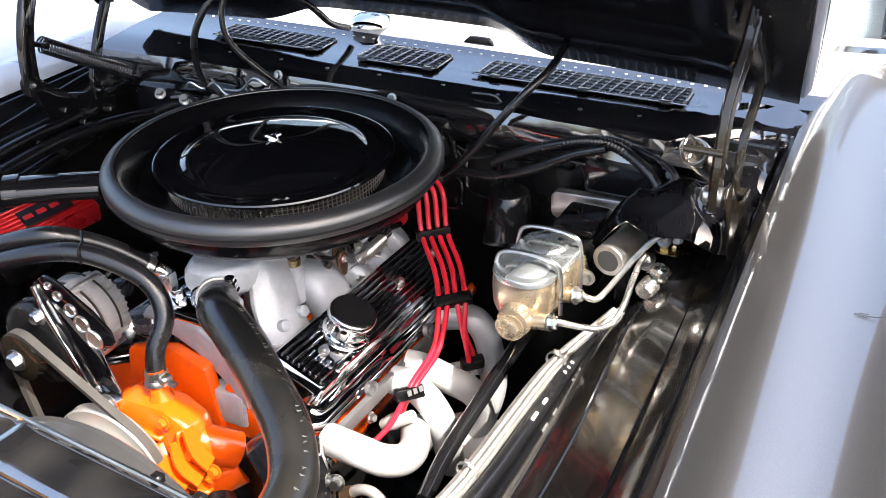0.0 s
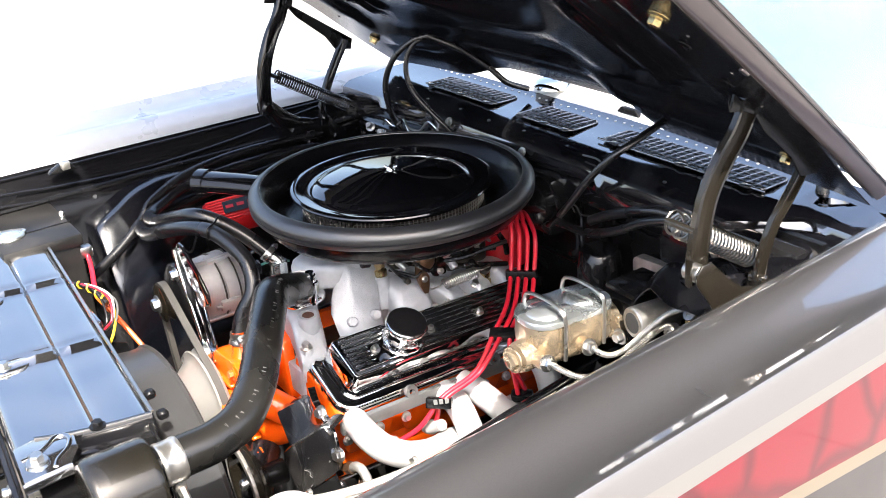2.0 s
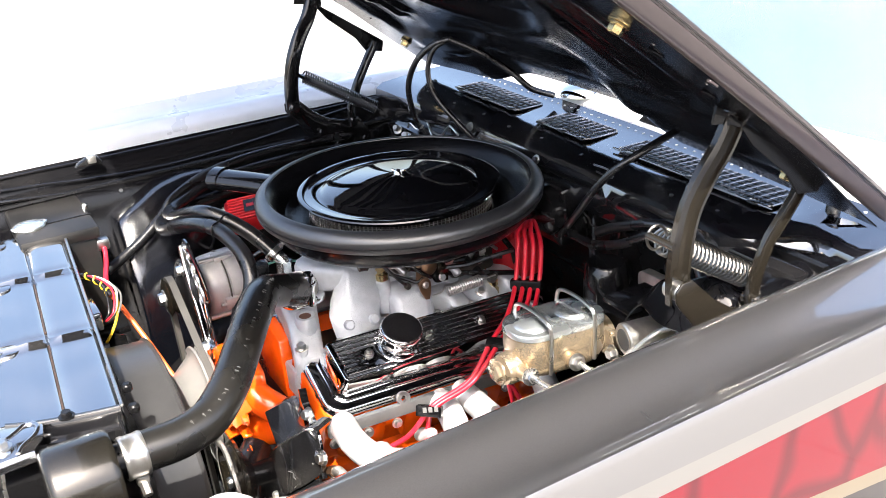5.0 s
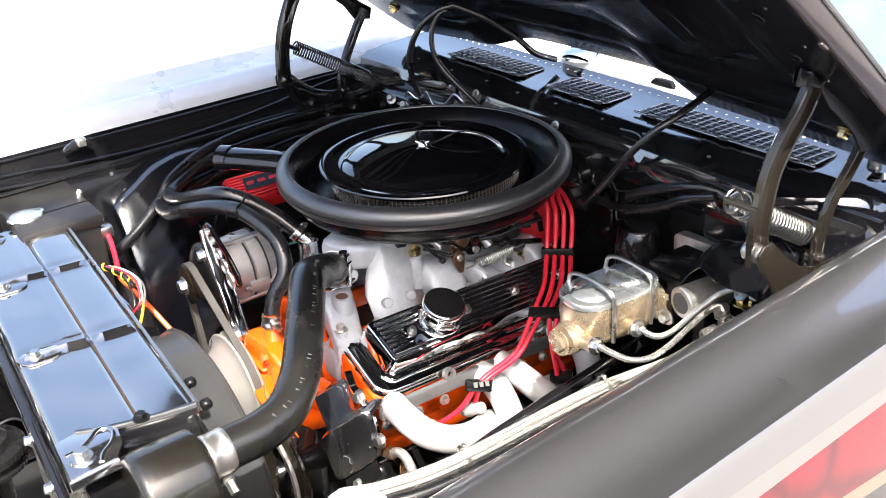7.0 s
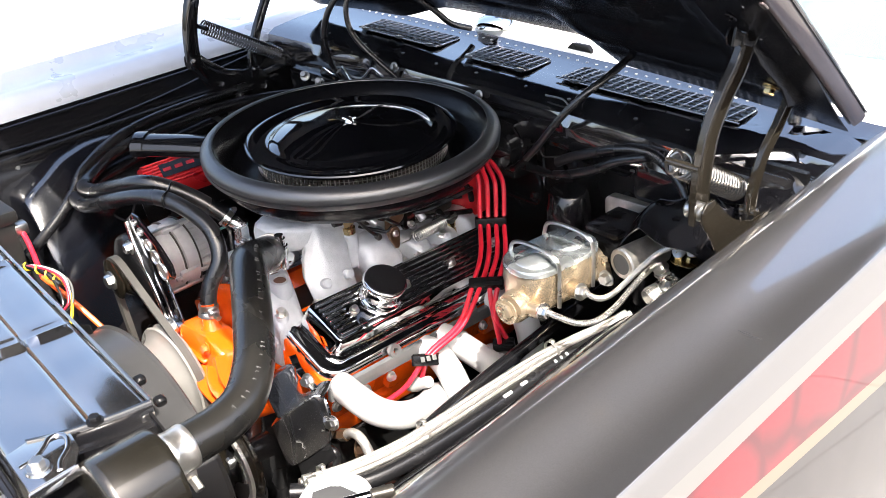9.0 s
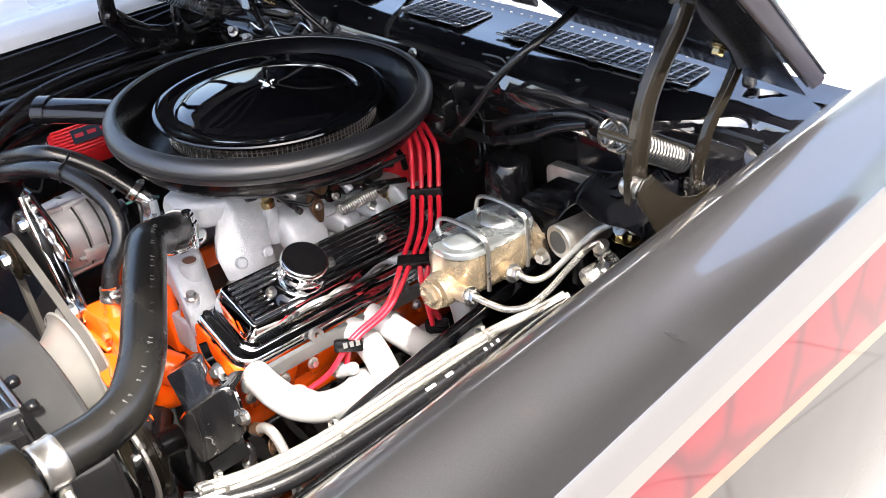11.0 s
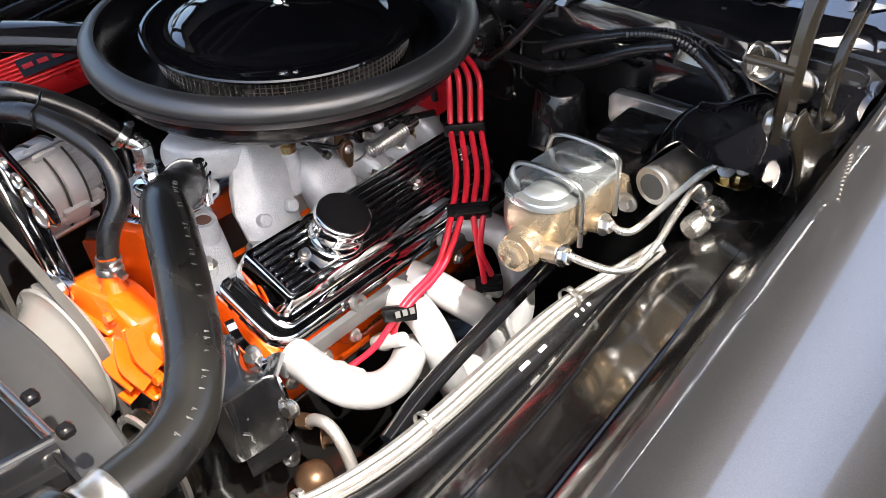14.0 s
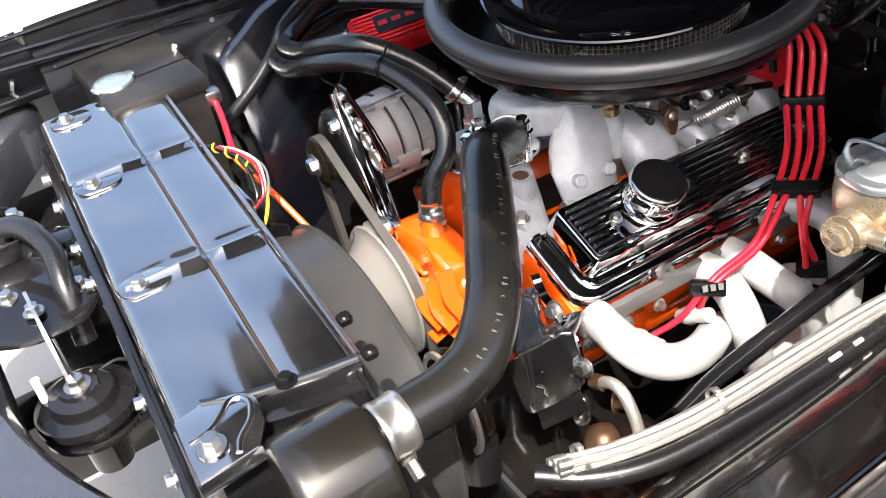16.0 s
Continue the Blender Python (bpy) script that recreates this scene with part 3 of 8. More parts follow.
cowl = thing("cowl_panel", (0.40, -0.03, 0.96), "glossy black cowl panel with three meshed air vents", "cowl panel")
rows = []
for k in range(61):
    y = -0.676 + 1.276 * k / 60
    d = -0.015 * ((y + 0.03) / 0.6) ** 2
    e = 0.095 * max(0.0, min(1.0, (-0.485 - y) / 0.10))
    c = 0.0035 * math.sin(53 * y) * max(0.0, min(1.0, (-0.44 - y) / 0.06))
    w = 0.003 * math.sin(19 * y) + 0.002 * math.sin(47 * y)
    rows.append([(0.275 + d + e, y, 0.905), (0.262 + d + e + w, y, 0.930), (0.263 + d + e - w, y, 0.955), (0.268 + d + e, y, 0.972 + 0.4 * w), (0.285 + d + e, y, 0.981 + c), (0.32 + e, y, 0.986 - c), (0.365 + 0.5 * e, y, 0.989 + 0.7 * c), (0.43, y, 0.992), (0.446, y, 0.996), (0.452, y, 0.999), (0.456, y, 0.994), (0.457, y, 0.97)])
part("pressing", thicken(loft(rows), 0.002), "cowl", cowl)
# white discs stand in for daylight showing through a row of holes
b = None
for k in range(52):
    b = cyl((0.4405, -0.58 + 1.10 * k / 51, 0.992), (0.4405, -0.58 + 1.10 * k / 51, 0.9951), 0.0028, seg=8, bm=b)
part("hole_disc", b, "panel_white", cowl, "row of small white discs coloured as holes with light behind")
for x, y in ((0.306, -0.43), (0.297, -0.34), (0.310, -0.30), (0.302, -0.20), (0.306, -0.10), (0.306, 0.02), (0.300, 0.12), (0.306, 0.22), (0.302, 0.33), (0.306, 0.45)):
    part("drain_hole", cyl((x, y, 0.980), (x, y, 0.9846), 0.0034, seg=12), "rubber", cowl)


def vent(y0, y1, x0, x1):
    """A vent in the cowl: a flat dark plate for the shade of its well, a bright front rail, cross wires over long
    wires.
    """
    zc = 0.9895
    cx, cy, w, h = (x0 + x1) / 2, (y0 + y1) / 2, x1 - x0, y1 - y0
    poly = rounded(w, h, 0.012, 4)
    fr = part("vent_frame", sweep([(cx + a, cy + c, zc + 0.0040) for a, c in poly + poly[:1]], circle(0.0014, 6)), "mesh_wire", cowl, "rolled vent edge")
    # no opening is cut; the plate's black imitates the shaded well
    part("well_shade_plate", prism([(a * 0.985, c * 0.99) for a, c in poly], 0.0012, Matrix.Translation((cx, cy, zc + 0.0026))), "hose_rubber", fr)
    rail = [(x0 + 0.010, y0 - 0.001, zc + 0.0045), (x0 + 0.001, y0 + 0.006, zc + 0.0045), (x0 - 0.001, y0 + 0.02, zc + 0.0045), (x0 - 0.001, y1 - 0.02, zc + 0.0045), (x0 + 0.001, y1 - 0.006, zc + 0.0045), (x0 + 0.010, y1 + 0.001, zc + 0.0045)]
    part("front_rail", tube(rail, 0.0019, 8), "mesh_wire", fr, "bright front rail of the vent")
    n = max(3, round(w / 0.0130))
    b = None
    for k in range(1, n):
        x = x0 + w * k / n
        b = sweep([(x, y0 + 0.004, zc + 0.0046), (x, y1 - 0.004, zc + 0.0046)], circle(0.0009, 4), b)
    part("long_mesh", b, "mesh_wire", fr)
    n = round(h / 0.0165)
    b = None
    for k in range(1, n):
        y = y0 + h * k / n
        b = sweep([(x0 + 0.002, y + 0.003, zc + 0.0056), (cx, y, zc + 0.0062), (x1 - 0.002, y - 0.003, zc + 0.0056)], circle(0.0011, 4), b)
    part("cross_mesh", b, "mesh_wire", fr, "bright crossed wire mesh")
    for f in (0.08, 0.46, 0.9):
        y = y0 + h * f
        part("rail_clip", box(x0 - 0.006, x0 + 0.004, y - 0.009, y + 0.009, zc + 0.0026, zc + 0.0070, 0.001), "rubber", fr)


vent(-0.483, -0.138, 0.352, 0.422)
vent(-0.066, 0.088, 0.342, 0.418)
vent(0.170, 0.405, 0.350, 0.418)
part("lip_bolt", hexbolt((0.259, -0.031, 0.967), (-1, 0, 0.3), 0.006, 0.006, True, hexbolt((0.258, 0.193, 0.975), (-1, 0, 0.3), 0.006, 0.006)), "steel", cowl)
# crumpled gusset between hinge and cowl
rows = []
for i in range(33):
    x = 0.125 + 0.26 * i / 32
    row = []
    for j in range(33):
        y = -0.632 + 0.192 * j / 32
        z = 0.936 + 0.010 * math.sin(26 * x + 31 * y) + 0.007 * math.sin(61 * y - 23 * x + 1.0) + 0.004 * math.sin(83 * x + 40 * y) + 0.010 * math.tanh(40 * (x - 0.25 - 0.3 * (y + 0.55)))
        row.append((x, y, z - 0.03 * max(0.0, (0.17 - x) / 0.045) - 0.04 * max(0.0, (y + 0.475) / 0.035)))
    rows.append(row)
part("corner_gusset", thicken(loft(rows), 0.002), "lid_black", cowl, "glossy crumpled corner gusset")
b = box(0.225, 0.262, -0.545, -0.485, 0.952, 0.9545)
part("data_tag", b, "tag", cowl, "small grey printed tag")
b = None
for k in range(4):
    b = box(0.230 + 0.008 * k, 0.233 + 0.008 * k, -0.540, -0.492, 0.9547, 0.9551, bm=b)
part("tag_print", b, "print", cowl)

# windscreen
ws = thing("windscreen", (0.60, -0.03, 1.0), "pale tinted windscreen with a bright lower moulding", "windscreen")
rows = []
for k in range(17):
    y = -0.74 + 1.42 * k / 16
    bow = 0.06 * ((y + 0.03) / 0.63) ** 2
    rows.append([(0.565 + bow, y, 1.035), (0.80 + bow, y * 0.97, 1.20), (1.05 + bow, y * 0.92, 1.37)])
part("glass_pane", thicken(loft(rows), 0.005), "glass", ws).visible_shadow = False
part("lower_moulding", tube([(r[0][0] - 0.004, r[0][1], 1.032) for r in rows], 0.007, 8, 2), "panel_white", ws)
for s in (0, -1):
    part("pillar", tube([rows[s][0], rows[s][1], rows[s][2]], 0.022, 10), "gloss_black", ws)
base_rows = [[(0.4605, r[0][1] * 0.92, 0.988), (0.475, r[0][1] * 0.93, 1.002), (0.52, r[0][1] * 0.96, 1.018), (r[0][0] - 0.010, r[0][1], 1.028)] for r in rows[4:]]
corner_rows = [[(0.4605, r[0][1] * 0.92, 0.986), (0.475, r[0][1] * 0.93, 0.992), (0.52, r[0][1] * 0.96, 1.000), (r[0][0] - 0.010, r[0][1], 1.016)] for r in rows[:5]]
part("corner_panel", thicken(loft(corner_rows), 0.003), "panel_white", ws, "white sunlit corner panel below the glass")
part("base_panel", thicken(loft(base_rows), 0.003), "panel_white", ws, "white sunlit panel below the glass")
part("hat_bracket", prism([(-0.030, 0), (0.030, 0), (0.018, 0.012), (-0.018, 0.012)], 0.010, basis((0.470, -0.085, 1.000), (0, 1, 0), (0, 0, 1)), 0.001), "satin_black", ws, "small black folded bracket")
# added sheet behind the glass; its colour carries the sky reflection
shade = [[(p[0] + 0.035, p[1] * 0.97, p[2] - 0.02) for p in r] for r in rows]
part("sky_sheet", thicken(loft(shade), 0.003), "sky_sheet", ws, "added sheet coloured as the sky's reflection in the glass")

wp = thing("wiper", (0.49, 0.14, 1.0), "bright metal windscreen wiper arm on its round pivot cap", "wiper")
part("pivot_cap", lathe([(0, 0.020), (0.02, 0.019), (0.034, 0.014), (0.041, 0.006), (0.042, 0.0), (0.0, 0.0)], 32, Matrix.Translation((0.485, 0.14, 1.008))), "chrome", wp)
part("arm", sweep([(0.485, 0.14, 1.035), (0.50, 0.06, 1.045), (0.520, -0.03, 1.052)], [(0.004, 0.002), (-0.004, 0.002), (-0.004, -0.002), (0.004, -0.002)]), "chrome", wp)
part("blade", tube([(0.545, 0.26, 1.045), (0.542, 0.1, 1.047), (0.545, 0.0, 1.050)], 0.005, 6), "rubber", wp)

# hood
HR, HF = Vector((0.395, 0, 1.022)), Vector((-0.625, 0, 1.745))     # rear and front edge at the rim
hd = (HF - HR).normalized()
hn = Vector((-hd.z, 0, hd.x))
if hn.z < 0:
    hn = -hn
HLEN = (HF - HR).length


def hood_edge(s):
    """Half the hood's width s metres forward of its rear edge."""
    return 0.627 + 0.10 * s


def hood_at(s, y, up=0.0):
    return HR + hd * s + hn * up + Vector((0, y, 0))


def hood_point(s, v, up=0.0):
    """s metres forward of the rear edge, v from -1 to 1 across, up off the rim."""
    crown = 0.064 * max(0.0, 1 - v * v) ** 2 + 0.012 * math.sin(math.pi * min(1, s / HLEN))
    return hood_at(s, -0.03 + v * hood_edge(s), up + crown)


def step(a, b, x):
    u = max(0.0, min(1.0, (x - a) / (b - a)))
    return u * u * (3 - 2 * u)


def pressed(s, y):
    """How far the braced inner panel stands above the rim plane."""
    e = hood_edge(s) - abs(y + 0.03)
    rear = 1 - step(0.02, 0.30, s)
    inner = step(0.13, 0.17, e) * step(0.145, 0.185, s) * step(0.05, 0.09, HLEN - s)
    cup = math.hypot((s - 0.62) / 0.40, (y + 0.03) / 0.36)
    v = min(1.0, abs(y + 0.03) / hood_edge(s))
    lift = 0.024 * (1 - v * v) + 0.032 * (1 - step(0.16, 0.29, abs(y - 0.03))) * (1 - step(0.05, 0.35, s))
    up = -0.005 - 0.013 * rear + lift + 0.012 * math.sin(math.pi * min(1, s / HLEN))
    up += 0.012 * inner + 0.030 * inner * (1 - step(0.80, 0.92, cup))
    # long embossed ribs beside the rail, a shallow trough in the rail itself
    for c, w, s0, s1, h in ((0.215, 0.013, 0.26, 0.60, -0.012), (0.262, 0.012, 0.22, 0.52, -0.012), (0.310, 0.015, 0.24, 0.44, -0.010), (0.118, 0.009, 0.20, 0.90, -0.004)):
        up += h * math.exp(-((e - c) / w) ** 2) * step(s0, s0 + 0.03, s) * (1 - step(s1, s1 + 0.03, s))
    # cross trough and a stiffening step in the rear rail
    up += 0.006 * math.exp(-((s - 0.085) / 0.010) ** 2) * step(0.10, 0.14, e)
    up += -0.006 * math.exp(-((s - 0.125) / 0.012) ** 2) * step(0.14, 0.20, e)
    return up


hood = thing("hood", tuple(HR), "open car hood, glossy black underneath with a braced inner panel", "car hood")
rows = [[hood_point(s, v, 0.018) for v in np.linspace(-1, 1, 21)] for s in np.linspace(0, HLEN, 15)]
part("outer_skin", thicken(loft(rows), 0.004), "gloss_black", hood)
rows = []
for s in np.linspace(0.004, HLEN - 0.01, 104):
    w = hood_edge(s) - 0.014
    rows.append([hood_at(s, y, pressed(s, y)) for y in -0.03 + w * np.sign(np.linspace(-1, 1, 131)) * np.abs(np.linspace(-1, 1, 131)) ** 0.8])
b = thicken(loft(rows), 0.002)
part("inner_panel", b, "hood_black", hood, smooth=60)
for sgn in (-1, 1):
    # oval access holes with rolled rims along the rail
    for s in (0.36, 0.47, 0.66, 0.80):
        y = -0.03 + sgn * (hood_edge(s) - 0.085)
        o = hood_at(s, y, pressed(s, y) - 0.003)
        ring = [o + hd * (0.011 * math.cos(a)) + Vector((0, 0.006 * math.sin(a), 0)) for a in np.linspace(0, 2 * math.pi, 17)]
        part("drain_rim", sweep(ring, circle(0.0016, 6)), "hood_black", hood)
    b = None
    for s, e in ((0.30, 0.065), (0.41, 0.052), (0.505, 0.060), (0.62, 0.050), (0.205, 0.075), (0.75, 0.06), (0.245, 0.13), (0.35, 0.15)):
        y = -0.03 + sgn * (hood_edge(s) - e)
        o = hood_at(s, y, pressed(s, y))
        b = cyl(o, o - hn * 0.0035, 0.0042, 0.0030, seg=12, bevel=0.001, bm=b)
    part("plug_button", b, "gloss_black", hood)
    # side flange: upper roll, groove, broad face, hem
    rows, low = [], []
    for s in np.linspace(-0.004, HLEN, 30):
        d = Vector((0, sgn, 0))
        dip = 0.0025 * math.exp(-((s - 0.448) / 0.006) ** 2)
        p = hood_at(s, -0.03 + sgn * hood_edge(s), 0.012 * math.sin(math.pi * min(1, max(0, s) / HLEN)))
        rows.append([p - d * 0.010 + hn * 0.021, p - d * 0.002 + hn * 0.0205, p + hn * 0.018, p + d * 0.0004 + hn * 0.0155, p - d * 0.0030 + hn * 0.0145, p - d * 0.0034 + hn * 0.0125, p - d * 0.0008 + hn * 0.0110,
                     p - d * 0.0020 + hn * 0.0040, p - d * (0.0070 + dip) - hn * 0.0030, p - d * (0.0095 + dip) - hn * 0.0062, p - d * 0.0125 - hn * 0.0072, p - d * 0.0150 - hn * 0.0055, p - d * 0.0160 - hn * 0.0015])
        low.append(p - d * 0.0185 - hn * 0.0040)
    part("side_flange", thicken(loft(rows), 0.0012), "fender_edge", hood, "brown-grey painted rolled edge")
    part("flange_seam", tube(low, 0.0024, 6, 2), "satin_black", hood)
    b = prism(rounded(0.016, 0.007, 0.003, 3), 0.003, basis(tuple(hood_at(0.448, -0.03 + sgn * (hood_edge(0.448) - 0.010), -0.002)), tuple(hd), (0, sgn, 0)), 0.001)
    part("edge_tab", b, "fender_edge", hood)
    for s, y in ((0.553, 0.612), (0.122, 0.538)):
        p = hood_at(s, -0.03 + sgn * y, pressed(s, -0.03 + sgn * y) - 0.001)
        b = cyl(p, p - hn * 0.004, 0.0125, seg=20, bevel=0.0015)
        b = hexbolt(p - hn * 0.004, -hn, 0.0085, 0.009, True, b)
        part("hinge_nut", b, "brass", hood, "gold-plated flanged nut")


def hinge(side):
    """A scissor hinge: two arms, a base plate, a pull spring."""
    y = -0.600 if side < 0 else 0.512
    s = -side
    dx = 0.0 if side < 0 else -0.058
    mat = "arm" if side < 0 else "gloss_black"
    flat = Matrix.Translation((dx, y - s * 0.014, 0)) @ Matrix.Rotation(radians(90), 4, "X")
    plate = [(0.059, 0.985), (0.059, 1.000), (0.068, 1.010), (0.084, 1.010), (0.098, 0.996), (0.122, 0.972), (0.150, 0.952), (0.185, 0.940), (0.222, 0.940), (0.25, 0.905), (0.25, 0.86), (0.135, 0.86), (0.110, 0.905), (0.085, 0.950), (0.068, 0.972)]
    t = part("hood_hinge", prism(plate, 0.004, flat, 0.0015), mat, hood, ("bronze-tinted" if side < 0 else "black painted") + " steel scissor hinge with a coil spring")

    def arm(pts, w, name, deep):
        pts = [(a + dx, b, c) for a, b, c in pts]
        sec = [(-w / 2, 0.008), (-w / 2, -0.003), (-w * 0.40, -0.008), (-w * 0.25, -0.0095), (w * 0.25, -0.0095), (w * 0.40, -0.008), (w / 2, -0.003), (w / 2, 0.008), (w * 0.38, 0.008), (w * 0.34, -0.004), (-w * 0.34, -0.004), (-w * 0.38, 0.008)]
        path = smooth_path(pts, 10)
        bm, rings = bmesh.new(), []
        for i, p in enumerate(path):
            d = (path[min(i + 1, len(path) - 1)] - path[max(i - 1, 0)]).normalized()
            u = d.cross(Vector((0, s, 0))).normalized()
            rings.append([bm.verts.new(p + u * a + Vector((0, -s * c * deep, 0))) for a, c in sec])
        for p, q in zip(rings, rings[1:]):
            for j in range(len(sec)):
                bm.faces.new((p[j], p[(j + 1) % len(sec)], q[(j + 1) % len(sec)], q[j]))
        bm.faces.new(rings[0][::-1])
        bm.faces.new(rings[-1])
        part(name, bm, mat, t)
    arm([(0.0752, y, 0.978), (0.0742, y, 1.000), (0.0745, y, 1.022), (0.0790, y, 1.057), (0.0905, y, 1.098), (0.1100, y - s * 0.003, 1.136), (0.1330, y - s * 0.006, 1.170), (0.1490, y - s * 0.008, 1.206)], 0.033 if side < 0 else 0.029, "front_arm", 0.75)
    arm([(0.204, y, 0.925), (0.2045, y, 0.951), (0.2100, y, 0.975), (0.2260, y, 1.013), (0.2500, y - s * 0.004, 1.050), (0.2720, y - s * 0.006, 1.082), (0.2800, y - s * 0.006, 1.096)], 0.0195 if side < 0 else 0.019, "rear_arm", 0.6)
    part("pivot_rivet", cyl((0.074 + dx, y + s * 0.016, 0.993), (0.074 + dx, y - s * 0.014, 0.993), 0.0125, seg=24, bevel=0.004), "steel" if side < 0 else mat, t)
    part("rear_rivet", cyl((0.204 + dx, y + s * 0.014, 0.940), (0.204 + dx, y - s * 0.014, 0.940), 0.008, seg=16, bevel=0.003), mat, t)
    ys = y + s * 0.034 if side < 0 else y + s * 0.016
    r = 0.0165 if side < 0 else 0.013
    ends = ((0.080, ys, 1.046), (0.224, ys, 0.957)) if side < 0 else ((0.044, 0.506, 1.055), (0.186, 0.467, 0.967))
    part("coil_spring", spring(*ends, r, 0.0022 if side < 0 else 0.0019, 21 if side < 0 else 32), "spring" if side < 0 else "gloss_black", t, "bright coil spring" if side < 0 else "")
    if side < 0:
        hook = [Vector((0.075, ys, 1.050)) + Vector((0.013 * math.cos(a), 0.008 * math.sin(a * 0.5), 0.016 * math.sin(a))) for a in np.linspace(0, 6.0, 24)]
        part("spring_hook", sweep(hook, circle(0.0020, 6)), "spring", t)
    part("spring_post", cyl((0.064 + dx * 0.4, ys + s * 0.008, 1.055), (0.064 + dx * 0.4, y - s * 0.006, 1.055), 0.005, seg=12), mat, t)
    part("hood_plate", prism([(0.110, 1.200), (0.116, 1.222), (0.20, 1.165), (0.305, 1.092), (0.300, 1.070), (0.262, 1.076), (0.240, 1.108), (0.178, 1.160), (0.158, 1.186), (0.135, 1.196)], 0.004, flat @ Matrix.Translation((0, 0, -0.006)), 0.001), "satin_black", t, "black mounting plate under the hood")
    part("plate_rivet", hexbolt((0.147 + dx, y + s * 0.012, 1.200), (0, s, 0), 0.008, 0.005, True), "satin_black", t)
    b = None
    for x, z in ((0.135, 0.925), (0.17, 0.89), (0.235, 0.89)):
        b = hexbolt((x + dx, y - s * 0.010, z), (0, s, 0), 0.008, 0.006, True, b)
    part("base_bolt", b, mat, t)



hinge(-1)
hinge(1)

# ---- radiator end ----
TURN = Matrix.Translation((-0.607, 0.0, 0)) @ Matrix.Rotation(radians(-4.3), 4, "Z") @ Matrix.Translation((0.64, 0.0, 0))


def rad_obj(name, bm, mat, parent, label="", smooth=40):
    bmesh.ops.transform(bm, matrix=TURN, verts=bm.verts)
    return part(name, bm, mat, parent, label, smooth)


rad = thing("radiator", (-0.64, 0.04, 0.42), "crossflow radiator under a glossy black pressed top cover", "radiator")
rows = []
for k in range(73):
    y = -0.272 + 0.677 * k / 72
    rid = sum(math.exp(-((y - c) / 0.007) ** 2) for c in (-0.046, 0.20))
    dip = sum(math.exp(-((y - c - 0.016) / 0.009) ** 2) for c in (-0.046, 0.20))
    row = []
    for x, z in ((-0.727, 0.835), (-0.728, 0.880), (-0.725, 0.889), (-0.719, 0.893), (-0.714, 0.893), (-0.70, 0.8935), (-0.68, 0.894), (-0.664, 0.8945), (-0.658, 0.8955), (-0.652, 0.8945),
                 (-0.64, 0.894), (-0.634, 0.8935), (-0.631, 0.889), (-0.628, 0.8935), (-0.61, 0.894), (-0.59, 0.8935), (-0.575, 0.893), (-0.566, 0.890), (-0.562, 0.880), (-0.562, 0.850)):
        top = 1.0 if -0.72 < x < -0.57 else 0.0
        wide = 1.0 - 0.5 * min(1.0, abs(x + 0.66) / 0.09)
        row.append((x, y, z + top * (0.007 * rid - 0.004 * dip * wide)))
    rows.append(row)
rad_obj("top_cover", thicken(loft(rows), 0.0025), "rad_black", rad, "glossy black pressed sheet with stamped ridges", smooth=55)
rad_obj("rear_bead", tube([(-0.563, -0.272, 0.8925), (-0.563, 0.405, 0.8925)], 0.0025, 6, 2), "steel", rad, "worn bright edge")
rad_obj("center_bead", tube([(-0.631, -0.27, 0.8915), (-0.631, -0.05, 0.8915)], 0.0012, 6, 2), "bronze", rad, "rubbed through tan line")
rad_obj("center_bead", tube([(-0.631, -0.01, 0.8915), (-0.631, 0.18, 0.8915)], 0.0012, 6, 2), "bronze", rad)
rad_obj("core", box(-0.712, -0.60, -0.33, 0.40, 0.42, 0.86), "satin_black", rad)
b = None
for k in range(40):
    b = box(-0.718, -0.7105, -0.32 + 0.0182 * k, -0.316 + 0.0182 * k, 0.45, 0.85, bm=b)
rad_obj("core_fin", b, "brushed", rad)
b = None
for x, y in ((-0.702, -0.046), (-0.699, 0.185), (-0.694, 0.378)):
    b = hexbolt((x, y, 0.897), (0, 0, 1), 0.0075, 0.007, True, b)
rad_obj("cover_bolt", b, "steel", rad, "zinc hex bolt on a pressed tab")
b = None
for x, y in ((-0.702, -0.046), (-0.699, 0.185), (-0.694, 0.378)):
    b = prism(rounded(0.055, 0.036, 0.016), 0.0035, Matrix.Translation((x + 0.006, y, 0.8935)), 0.0014, b)
rad_obj("cover_tab", b, "rad_black", rad)
# near end: pressed rib with its bolt, corner gusset, and the tank
edge = [(-0.700, -0.250), (-0.672, -0.262), (-0.640, -0.270), (-0.600, -0.277), (-0.566, -0.281)]
face = loft([[(x, y + 0.006, 0.8965), (x, y - 0.001, 0.8972), (x, y - 0.004, 0.8940), (x, y - 0.005, 0.880), (x, y - 0.006, 0.8765), (x, y - 0.012, 0.8750), (x, y - 0.016, 0.8735), (x, y - 0.017, 0.858)] for x, y in edge])
rad_obj("end_flange", thicken(face, 0.0022), "gloss_black", rad, "folded black end flange with a stepped face")
# lighter grey tube paints the highlight along the fold
rad_obj("flange_glint", tube([(x, y - 0.001, 0.8970) for x, y in edge], 0.0016, 6, 3), "glint_and_bolt_grey", rad, "grey line in place of the flange edge's highlight")
rad_obj("strap_bolt", hexbolt((-0.629, -0.2715, 0.8975), (0, 0, 1), 0.0070, 0.007), "satin_black", rad)
b = prism([(-0.727, -0.336), (-0.674, -0.327), (-0.660, -0.302), (-0.657, -0.270), (-0.672, -0.256), (-0.700, -0.250), (-0.727, -0.258)], 0.004, Matrix.Translation((0, 0, 0.8935)), 0.0015)
